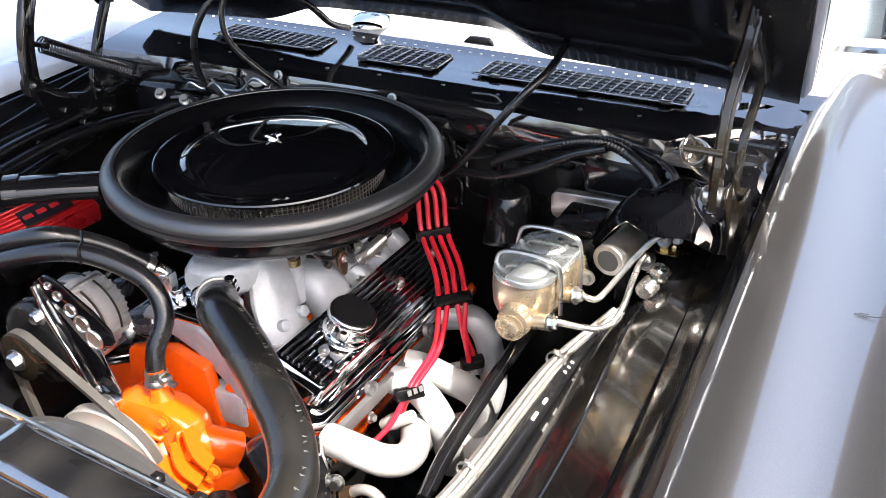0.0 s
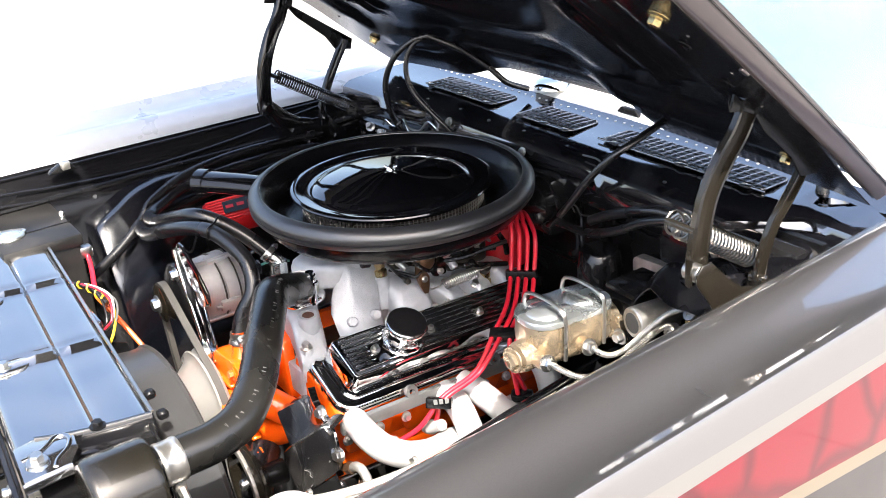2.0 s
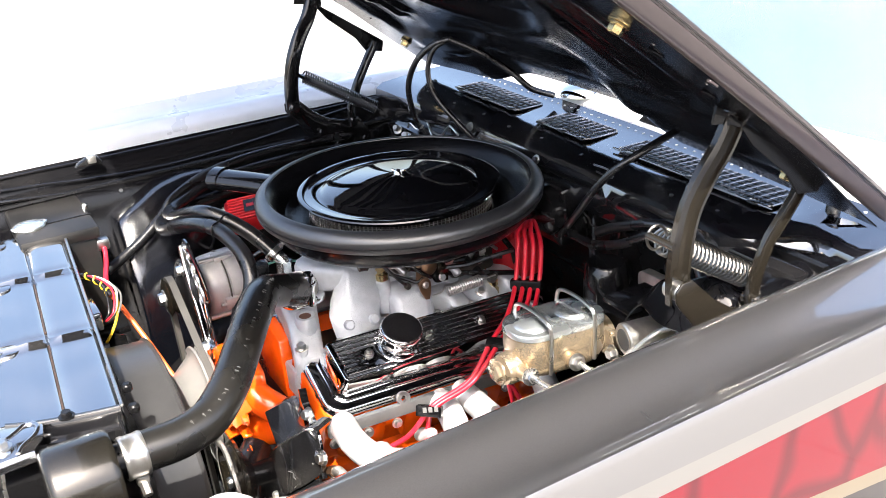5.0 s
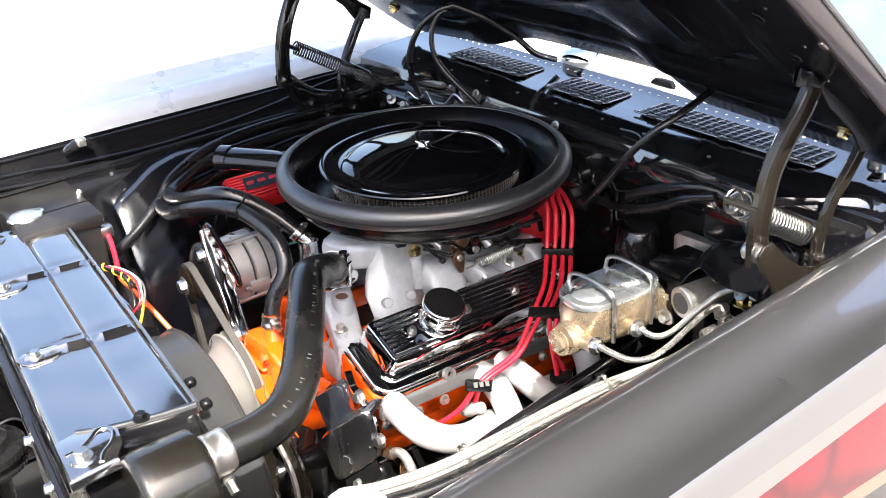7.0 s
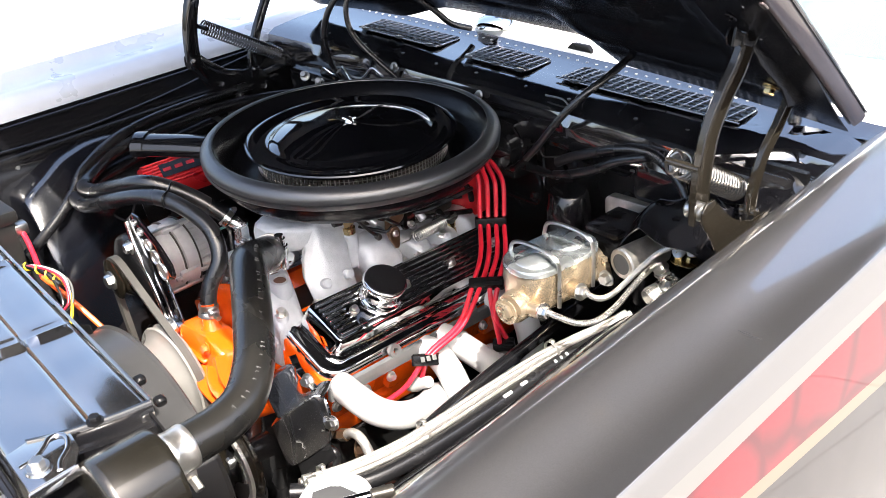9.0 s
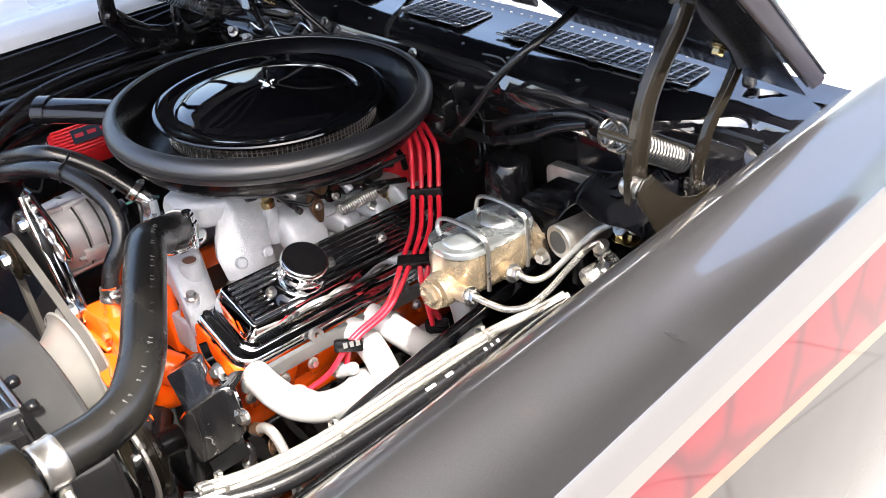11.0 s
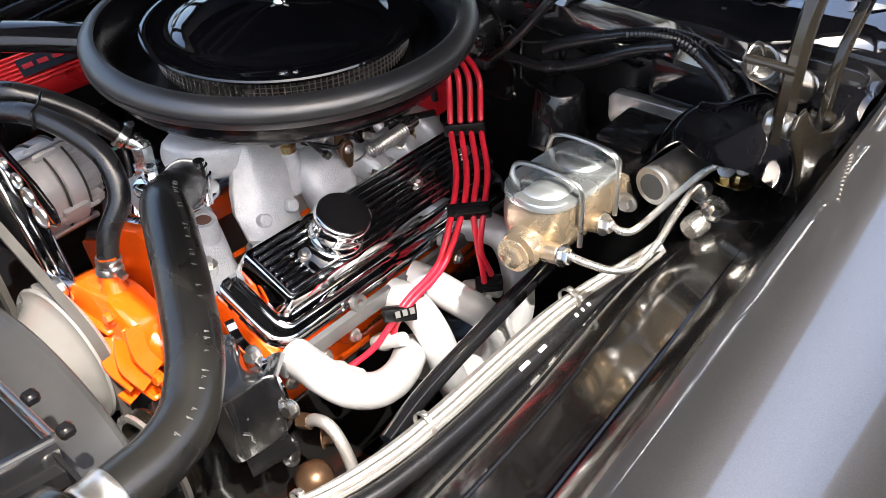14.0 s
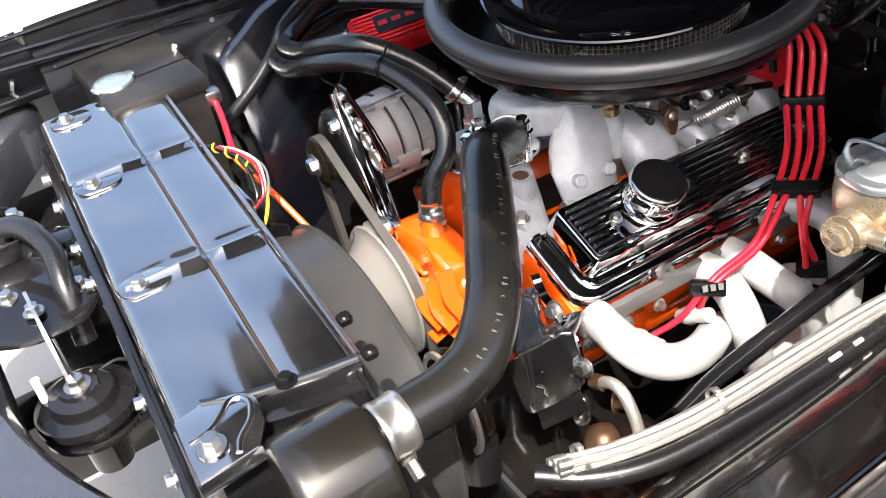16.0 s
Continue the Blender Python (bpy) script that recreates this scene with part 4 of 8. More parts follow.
rim = [(-0.722, -0.290), (-0.704, -0.286), (-0.690, -0.274), (-0.680, -0.263), (-0.668, -0.264), (-0.664, -0.276), (-0.670, -0.294), (-0.684, -0.310), (-0.690, -0.324)]
b = join(b, sweep(smooth_path([(x, y, 0.8968) for x, y in rim], 6), circle(0.0034, 10)))
b = join(b, lathe([(0.0, 0.0), (0.015, 0.0), (0.0135, 0.003), (0.010, 0.0034), (0.0, 0.0034)], 24, Matrix.Translation((-0.7065, -0.307, 0.8975))))
rad_obj("corner_gusset", b, "rad_black", rad, "pressed corner plate with a channel")
rad_obj("corner_fold", sweep([(-0.729, -0.3375, 0.8935), (-0.700, -0.3325, 0.8935), (-0.672, -0.3270, 0.8935)], [(-0.005, -0.006), (-0.005, -0.008), (0.0, -0.001), (0.0015, 0.002), (0.0, 0.003)], up=(0, 0, 1)), "rad_black", rad, "bright folded lip of the corner plate")
rad_obj("strap_bolt", hexbolt((-0.7065, -0.307, 0.9008), (0, 0, 1), 0.0085, 0.009), "steel", rad, "zinc hex bolt")
b = lathe([(0, 0.0), (0.046, 0.0), (0.0525, 0.0015), (0.0565, 0.006), (0.0575, 0.011), (0.0575, 0.074), (0.0570, 0.079), (0.0545, 0.082), (0, 0.083)], 48, axis_matrix((-0.664, -0.350, 0.846), (1, 0, 0)))
b = box(-0.660, -0.586, -0.404, -0.300, 0.45, 0.835, 0.008, 2, None, b)
part("end_tank", b, "tank", rad, "satin black soldered end tank")
part("outlet_neck", cyl((-0.59, -0.338, 0.853), (-0.545, -0.336, 0.853), 0.0235, seg=24), "satin_black", rad)
part("solder_mark", cyl((-0.640, -0.4065, 0.80), (-0.640, -0.402, 0.80), 0.006, seg=10), "brass", rad)
b = None
for y in (-0.262, -0.205):
    b = box(-0.556, -0.542, y - 0.007, y + 0.007, 0.872, 0.884, 0.003, 1, None, b)
rad_obj("cover_clip", b, "satin_black", rad)
cap = lathe([(0, 0.013), (0.010, 0.013), (0.020, 0.0115), (0.027, 0.009), (0.0285, 0.006), (0.0275, 0.003), (0.022, 0.0), (0, 0.0)], 32, Matrix.Translation((-0.616, 0.424, 0.898)))
cap = join(cap, prism(rounded(0.066, 0.022, 0.009), 0.004, Matrix.Translation((-0.616, 0.424, 0.9035)) @ Matrix.Rotation(radians(20), 4, "Z"), 0.0012))
rad_obj("filler_cap", cap, "zinc_lid", rad, "bright pressed radiator cap")
rad_obj("filler_neck", cyl((-0.616, 0.424, 0.85), (-0.616, 0.424, 0.899), 0.022, seg=20), "satin_black", rad)
rad_obj("far_tank", box(-0.665, -0.563, 0.395, 0.475, 0.45, 0.875, 0.02, 3), "satin_black", rad)

# front support, latch panel and horns
sup = thing("radiator_support", (-0.76, 0.0, 0.40), "black sheet steel radiator support with bolts along its lip", "radiator support")
rad_obj("support_lip", box(-0.742, -0.730, -0.31, 0.40, 0.835, 0.862, 0.004), "gloss_black", sup)
b = None
for y in (-0.27, -0.16, 0.06, 0.14, 0.25, 0.33):
    b = hexbolt((-0.743, y, 0.85), (-1, 0, 0.2), 0.006, 0.007, True, b)
rad_obj("lip_bolt", b, "steel", sup)
part("side_wing", box(-0.74, -0.60, -0.64, -0.45, 0.45, 0.86, 0.01), "satin_black", sup)
part("side_wing_far", box(-0.77, -0.62, 0.47, 0.58, 0.45, 0.72, 0.01), "satin_black", sup).name = "side_wing"
part("tank_bracket", box(-0.745, -0.69, -0.46, -0.345, 0.835, 0.862, 0.008), "rad_black", sup)

nose = thing("header_panel", (-1.0, 0.0, 0.4), "charcoal painted nose panel curving ahead of the radiator", "body panel")
rows = []
for k in range(33):
    q = -1 + 2 * k / 32
    y = -0.03 + 0.66 * q
    xb = -0.832 + min(0.19, 0.95 * max(0.0, abs(y - 0.06) - 0.08) ** 1.9)
    rows.append([(xb + 0.004, y, 0.78), (xb, y, 0.838), (xb - 0.010, y, 0.850), (xb - 0.10, y, 0.852), (xb - 0.17, y, 0.83), (xb - 0.20, y, 0.74), (xb - 0.19, y, 0.55)])
part("panel_skin", thicken(loft(rows), 0.003), "charcoal", nose)

latch = thing("hood_latch_bracket", (-0.76, 0.12, 0.80), "black latch bracket with bolts and a rubber hose", "latch")
part("bracket_plate", prism([(-0.825, 0.055), (-0.785, 0.030), (-0.735, 0.030), (-0.712, 0.055), (-0.705, 0.10), (-0.705, 0.225), (-0.735, 0.255), (-0.825, 0.275)], 0.005, Matrix.Translation((0, 0, 0.838)), 0.002), "gloss_black", latch)
part("plate_rim", tube([(-0.828, 0.052, 0.842), (-0.785, 0.027, 0.842), (-0.735, 0.027, 0.842), (-0.709, 0.055, 0.842)], 0.0045, 8), "gloss_black", latch)
part("raised_box", box(-0.80, -0.735, 0.185, 0.245, 0.842, 0.872, 0.006, 2), "gloss_black", latch)
part("raised_disc", lathe([(0, 0.012), (0.026, 0.012), (0.032, 0.008), (0.034, 0.0), (0, 0.0)], 28, Matrix.Translation((-0.722, 0.185, 0.843))), "gloss_black", latch)
part("front_tongue", sweep(smooth_path([(-0.772, 0.085, 0.846), (-0.772, 0.045, 0.848), (-0.772, 0.020, 0.842), (-0.772, 0.008, 0.815), (-0.772, 0.0, 0.792)], 6), [(-0.019, 0.002), (-0.019, -0.002), (0.019, -0.002), (0.019, 0.002)], up=(1, 0, 0)), "brushed", latch, "bright bent steel tongue")
b = None
for x, y, z in ((-0.772, 0.066, 0.849), (-0.718, 0.085, 0.843), (-0.745, 0.235, 0.872), (-0.79, 0.20, 0.872), (-0.79, 0.12, 0.843)):
    b = hexbolt((x, y, z), (0, 0, 1), 0.008, 0.009, True, b)
part("latch_bolt", b, "steel", latch)
part("rubber_pipe", tube([(-0.775, 0.205, 0.855), (-0.765, 0.195, 0.885), (-0.742, 0.165, 0.893), (-0.728, 0.115, 0.882), (-0.733, 0.070, 0.858), (-0.738, 0.045, 0.80)], 0.0125, 14), "rubber", latch)
fpl = thing("release_plate", (-0.66, 0.62, 0.80), "black corner plate with a bright release post and clips", "corner plate")
part("plate", box(-0.74, -0.595, 0.56, 0.66, 0.862, 0.876, 0.004), "gloss_black", fpl)
part("upright_fold", box(-0.608, -0.598, 0.555, 0.66, 0.82, 0.885, 0.003), "gloss_black", fpl)
part("release_post", cyl((-0.616, 0.627, 0.885), (-0.623, 0.586, 0.958), 0.0065, seg=14), "brushed", fpl, "bright steel post")
part("post_base", lathe([(0, 0.022), (0.012, 0.022), (0.014, 0.016), (0.024, 0.012), (0.026, 0.0), (0, 0.0)], 18, Matrix.Translation((-0.616, 0.627, 0.875))), "brushed", fpl)
part("washer_cup", lathe([(0, 0.03), (0.02, 0.03), (0.022, 0.024), (0.022, 0.01), (0.032, 0.006), (0.032, 0.0), (0, 0.0)], 20, Matrix.Translation((-0.640, 0.625, 0.875))), "satin_black", fpl)
part("washer_cup", lathe([(0, 0.02), (0.03, 0.02), (0.034, 0.012), (0.040, 0.008), (0.040, 0.0), (0, 0.0)], 20, Matrix.Translation((-0.690, 0.625, 0.875))), "satin_black", fpl)
b = None
for x, y in ((-0.665, 0.585), (-0.71, 0.585), (-0.655, 0.650)):
    b = hexbolt((x, y, 0.876), (0.3, -0.3, 1), 0.005, 0.02, True, b)
part("latch_bolt", b, "steel", fpl)


def horn(x, y, z, r):
    t = thing("horn", (x, y, z - 0.08), "round black car horn with a bright centre nut", "horn", "horns")
    prof = [(0, 0.022), (0.02, 0.022), (0.022, 0.018), (0.034, 0.014), (0.037, 0.002), (r * 0.90, -0.002), (r * 0.97, 0.001), (r, -0.003), (r, -0.008), (r * 0.92, -0.012), (r * 0.90, -0.020), (r * 0.97, -0.022), (r * 0.97, -0.027), (r * 0.80, -0.032), (r * 0.45, -0.045), (r * 0.40, -0.09), (0, -0.095)]
    part("horn_body", lathe(prof, 40, Matrix.Translation((x, y, z))), "gloss_black", t)
    part("centre_nut", hexbolt((x, y, z + 0.022), (0, 0, 1), 0.010, 0.010), "steel", t)
    part("bracket", sweep([(x, y, z + 0.023), (x - 0.003, y + 0.03, z + 0.026), (x - 0.004, y + 0.06, z + 0.035)], [(-0.014, 0.0015), (-0.014, -0.0015), (0.014, -0.0015), (0.014, 0.0015)], up=(1, 0, 0)), "gloss_black", t)
    part("terminal", cyl((x - 0.035, y + 0.03, z), (x - 0.035, y + 0.03, z + 0.03), 0.005, seg=10), "white_plastic", t)
    part("lead", tube([(x + 0.02, y + 0.02, z + 0.012), (x + 0.05, y + 0.01, z + 0.02), (x + 0.07, y - 0.03, z + 0.01), (x + 0.075, y - 0.06, z - 0.03)], 0.0018, 6), "rubber", t)


horn(-0.766, -0.028, 0.785, 0.055)
horn(-0.80, 0.36, 0.80, 0.055)

# dark chassis below
ch = thing("chassis", (-0.2, -0.03, 0.25), "black chassis rails, crossmember and splash pan", "chassis")
tagged(ch, kind="structure")
part("frame_rail", box(-1.0, 1.0, -0.48, -0.39, 0.36, 0.50, 0.01), "dusty_black", ch)
part("frame_rail", box(-1.0, 1.0, 0.33, 0.42, 0.36, 0.50, 0.01), "dusty_black", ch)
part("crossmember", box(-0.36, -0.14, -0.47, 0.41, 0.30, 0.46, 0.02), "dusty_black", ch)
part("splash_pan", box(-0.60, 0.32, -0.60, 0.54, 0.26, 0.28, 0.004), "dusty_black", ch)
part("steering_box", box(-0.38, -0.235, -0.43, -0.345, 0.45, 0.575, 0.02, 3), "dusty_black", ch)
part("steering_shaft", tube([(-0.24, -0.345, 0.652), (-0.15, -0.34, 0.670), (0.05, -0.342, 0.696), (0.299, -0.35, 0.73)], 0.011, 12), "gloss_black", ch)

# ---- engine ----
EP = Matrix.Translation((0, 0, 0.75)) @ Matrix.Rotation(radians(2.5), 4, "Y") @ Matrix.Translation((0, 0, -0.75))   # the engine leans down to the rear


def eng(name, bm, mat, parent, label="", smooth=40):
    bmesh.ops.transform(bm, matrix=EP, verts=bm.verts)
    return part(name, bm, mat, parent, label, smooth)


blk = thing("engine_block", (0, 0.0, 0.35), "orange enamelled V8 engine block with its cylinder heads", "engine")
prof = [(-0.13, 0.53), (0.13, 0.53), (0.145, 0.57), (0.075, 0.680), (0.05, 0.69), (-0.05, 0.69), (-0.075, 0.680), (-0.145, 0.57)]
b = prism(prof, 0.48, basis((-0.252, 0, 0), (0, 1, 0), (0, 0, 1)), 0.008)
eng("block_casting", b, "orange", blk)
# lower block in black, which stands in for the shade down there
eng("lower_crankcase", box(-0.25, 0.22, -0.135, 0.135, 0.335, 0.532, 0.015, 3), "dusty_black", blk, "lower crankcase coloured black for the shade it lies in")


def head_frame(side):
    """x rearward, y outward and down, z off the valve cover's seat."""
    s = side
    v = Vector((0, s * 0.925, -0.38))
    u = Vector((1, 0, 0))
    w = Vector((0, s * 0.38, 0.925))
    o = Vector((-0.245, s * 0.126, 0.718))
    m = Matrix((u, v, w)).transposed().to_4x4()
    return Matrix.Translation(o) @ m


for side in (-1, 1):
    F = head_frame(side)
    b = box(-0.005, 0.46, -0.075, 0.066, -0.115, -0.004, 0.006, 2, F)
    eng("cylinder_head", b, "orange", blk)
    b = None
    for k in range(4):
        b = box(0.02 + 0.112 * k, 0.10 + 0.112 * k, 0.060, 0.082, -0.10, -0.035, 0.008, 2, F, b)
    eng("exhaust_port_boss", b, "orange", blk)
    b = None
    for k in range(5):
        b = hexbolt(F @ Vector((0.02 + 0.112 * k, 0.072, -0.02)), F.to_3x3() @ Vector((0, 1, 0.3)), 0.009, 0.008, True, b)
    eng("head_bolt", b, "orange", blk)
b = box(-0.306, -0.248, -0.105, 0.105, 0.40, 0.665, 0.015, 3)
eng("timing_cover", b, "satin_black", blk, "black timing cover")

wpump = thing("water_pump", (-0.36, 0.0, 0.55), "orange cast water pump with ribs and hose stubs", "water pump")
b = lathe([(0, 0.0), (0.075, 0.0), (0.08, 0.008), (0.076, 0.020), (0.050, 0.030), (0.030, 0.034), (0, 0.034)], 28, axis_matrix((-0.305, 0.03, 0.655), (-1, 0, 0)))
eng("pump_housing", b, "orange", wpump)
b = sweep(smooth_path([(-0.315, 0.01, 0.69), (-0.322, -0.045, 0.700), (-0.315, -0.072, 0.690), (-0.290, -0.095, 0.670)], 6), circle(0.025, 16))
b = sweep(smooth_path([(-0.315, 0.01, 0.63), (-0.322, -0.04, 0.625), (-0.312, -0.075, 0.628), (-0.290, -0.10, 0.640)], 6), circle(0.021, 16), b)
eng("pump_leg", b, "orange", wpump)
eng("pump_leg", sweep(smooth_path([(-0.315, 0.0, 0.66), (-0.33, 0.05, 0.665), (-0.325, 0.10, 0.66), (-0.305, 0.13, 0.65)], 6), circle(0.030, 14)), "orange", wpump)
# upper body with its machined pads
prof = [(-0.085, 0.675), (-0.070, 0.735), (-0.030, 0.752), (0.040, 0.748), (0.075, 0.725), (0.085, 0.675)]
eng("upper_body", prism(prof, 0.050, basis((-0.350, 0, 0), (0, 1, 0), (0, 0, 1)), 0.010), "orange", wpump)
b = box(-0.357, -0.345, -0.062, -0.055, 0.655, 0.730, 0.0025, 1, Matrix.Translation((0, -0.0585, 0.69)) @ Matrix.Identity(4) @ Matrix.Translation((0, 0.0585, -0.69)))
eng("casting_rib", b, "orange", wpump)
eng("casting_rib", box(-0.360, -0.340, -0.075, 0.015, 0.668, 0.675, 0.0025, 1), "orange", wpump)
eng("casting_rib", box(-0.358, -0.340, -0.030, 0.035, 0.705, 0.712, 0.0025, 1), "orange", wpump)
eng("casting_rib", box(-0.356, -0.340, -0.095, -0.03, 0.640, 0.647, 0.0025, 1), "orange", wpump)
for pts in ([(-0.356, -0.055, 0.715), (-0.366, -0.070, 0.690), (-0.356, -0.088, 0.665)], [(-0.358, -0.020, 0.700), (-0.370, -0.045, 0.682), (-0.362, -0.072, 0.658)], [(-0.356, 0.010, 0.668), (-0.368, -0.025, 0.650), (-0.360, -0.062, 0.630)], [(-0.352, -0.075, 0.740), (-0.356, -0.088, 0.712), (-0.348, -0.100, 0.690)]):
    eng("casting_rib", sweep(smooth_path(pts, 5), [(-0.003, 0.010), (-0.002, -0.010), (0.002, -0.010), (0.003, 0.010)], up=(1, 0, 0)), "orange", wpump)
b = lathe([(0, 0), (0.017, 0), (0.017, 0.010), (0.0125, 0.016), (0.0125, 0.050), (0, 0.050)], 18, axis_matrix((-0.325, -0.012, 0.740), (0.05, 0.15, 1)))
eng("hose_stub", b, "orange", wpump)
b = None
for y, z in ((-0.075, 0.70), (-0.11, 0.625), (0.06, 0.70), (-0.035, 0.735), (0.045, 0.735), (-0.11, 0.685)):
    b = hexbolt((-0.351, y, z), (-1, 0, 0.1), 0.007, 0.007, True, b)
eng("pump_bolt", b, "orange", wpump)
# lower inlet
b = tube([(-0.335, -0.09, 0.615), (-0.37, -0.13, 0.595), (-0.385, -0.16, 0.555), (-0.39, -0.17, 0.50)], 0.026, 14)
eng("inlet_pipe", b, "rubber", wpump, "black lower hose on the pump inlet")

# valve covers
def valve_cover(side):
    F = head_frame(side)
    t = thing("valve_cover", tuple(F @ Vector((0.22, 0, 0))), "chromed valve cover with black finned top" if side < 0 else "chromed finned valve cover in shadow", "valve cover", "valve covers")
    X0, X1, W = 0.000, 0.462, 0.132
    cx = (X0 + X1) / 2

    def ring(x0, x1, w, r, z, k=6):
        return [F @ Vector(((x0 + x1) / 2 + a, c + (0.005 if w > 0.095 else 0.0), z)) for a, c in rounded(x1 - x0, w, r, k)]
    # stamped base: rim, rounded step, flat shoulder
    b = loft([ring(X0, X1, W, 0.030, -0.003), ring(X0, X1, W, 0.030, 0.003), ring(X0 + 0.0012, X1 - 0.0012, W - 0.0024, 0.029, 0.0062), ring(X0 + 0.004, X1 - 0.004, W - 0.008, 0.027, 0.0084), ring(X0 + 0.008, X1 - 0.008, W - 0.016, 0.025, 0.0094),
              ring(X0 + 0.014, X1 - 0.014, W - 0.026, 0.021, 0.0104), ring(X0 + 0.019, X1 - 0.019, W - 0.034, 0.018, 0.0125), ring(X0 + 0.022, X1 - 0.022, W - 0.0365, 0.017, 0.0150)], closed=True, caps=True)
    eng("cover_shell", b, "chrome", t)
    # raised finned block with sloping ends
    b = loft([ring(0.024, 0.442, 0.092, 0.017, 0.012), ring(0.0255, 0.4405, 0.091, 0.016, 0.0175), ring(0.035, 0.433, 0.083, 0.006, 0.0440), ring(0.0365, 0.4315, 0.080, 0.005, 0.0455)], closed=True, caps=True)
    eng("fin_block", b, "chrome", t)
    b = prism(rounded(0.388, 0.0750, 0.004, 3), 0.0010, F @ Matrix.Translation((0.2345, 0, 0.0452)))
    eng("black_infill", b, "lid_black", t, "black infill between the fins")
    for k in range(8):
        y = -0.0325 + 0.0093 * k
        hole = 3 <= k <= 6
        spans = ((0.044, 0.082), (0.172, 0.424)) if hole else ((0.044, 0.424),)
        for a, c in spans:
            eng("fin", box(a, c, y - 0.0016, y + 0.0016, 0.0460, 0.0500, 0.0011, 2, F), "chrome", t)
    # round pad with radial ribs below the filler cap
    b = lathe([(0, 0.0462), (0.036, 0.0462), (0.037, 0.048), (0.034, 0.0495), (0, 0.0495)], 36, F @ Matrix.Translation((0.142, 0.005, 0)))
    eng("filler_pad", b, "chrome", t)
    b = None
    for x in (0.092, 0.20, 0.302, 0.405):
        p = F @ Vector((x, 0.004, 0.0462))
        n = F.to_3x3() @ Vector((0, 0, 1))
        b = cyl(p, p + n * 0.003, 0.008, seg=18, bm=b)
        b = hexbolt(p + n * 0.003, n, 0.005, 0.006, False, b)
    eng("cover_bolt", b, "steel", t)
    loop = rounded(X1 - X0, W, 0.030, 6)
    b = sweep([F @ Vector((cx + x, y + 0.005, -0.001)) for x, y in loop + loop[:1]], circle(0.0030, 8))
    eng("rolled_edge", b, "chrome", t)
    return t


valve_cover(-1)
valve_cover(1)
F = head_frame(-1)
oc = thing("oil_filler_cap", tuple(F @ Vector((0.115, 0, 0.06))), "round chrome oil filler cap with a black top face", "filler cap")
capm = F @ Matrix.Translation((0.144, 0.005, 0.049))
eng("cap_body", lathe([(0.0, 0.0), (0.034, 0.0), (0.0345, 0.003), (0.0335, 0.006), (0.0312, 0.008), (0.0305, 0.012), (0.0325, 0.026), (0.0345, 0.032), (0.0352, 0.036), (0.0342, 0.040), (0.0325, 0.0415), (0.0, 0.0415)], 40, capm), "chrome", oc)
eng("cap_face", lathe([(0.0, 0.0425), (0.0315, 0.0425), (0.0325, 0.0416), (0.0, 0.0416)], 40, capm), "gloss_black", oc, "glossy black disc")

# intake manifold
im = thing("intake_manifold", (-0.02, 0.0, 0.70), "bare cast aluminium intake manifold with broad ducts", "intake manifold")
# the floor's dark colour imitates the shade between the ducts
eng("valley_floor", box(-0.235, 0.23, -0.070, 0.070, 0.690, 0.716, 0.006, 3), "carb", im, "cast floor coloured dark for the shade below the ducts")
part("plenum", box(-0.085, 0.135, -0.046, 0.046, 0.71, 0.850, 0.012, 3), "cast", im)


def duct(s):
    """The broad front leg: a creased casting that drops from the duct roof to the head."""
    secs = []
    for z, lx, ly, qx, qy, rx, ry in ((0.8770, -0.142, -0.026, -0.127, -0.034, -0.082, -0.030), (0.8720, -0.146, -0.034, -0.129, -0.044, -0.078, -0.038), (0.860, -0.149, -0.041, -0.133, -0.052, -0.076, -0.045),
                                      (0.838, -0.154, -0.049, -0.139, -0.063, -0.075, -0.053), (0.822, -0.166, -0.058, -0.140, -0.071, -0.080, -0.061), (0.804, -0.178, -0.074, -0.140, -0.081, -0.087, -0.070),
                                      (0.785, -0.178, -0.086, -0.138, -0.091, -0.093, -0.080), (0.760, -0.174, -0.092, -0.136, -0.097, -0.093, -0.090), (0.735, -0.170, -0.094, -0.136, -0.099, -0.092, -0.094)):
        iy = ly + (0.016 if z < 0.84 else 0.030)
        ring = [(lx, iy), (lx - 0.002, (iy + ly) / 2), (lx, ly + 0.006), (lx + 0.006, ly), (qx - 0.005, qy + 0.001), (qx + 0.004, qy + 0.0005), (rx - 0.007, ry), (rx, ry + 0.007), (rx, iy)]
        secs.append([Vector((x, -s * y, z)) for x, y in ring])
    part("runner", loft(secs, closed=True, caps=True), "cast", im, smooth=50)
    k = None
    for x, z in ((-0.156, 0.789), (-0.111, 0.786)):
        k = cyl((x, s * 0.078, z), (x, s * 0.0935, z + 0.007), 0.0085, seg=14, bevel=0.002, bm=k)
    part("bolt_boss", k, "cast", im)


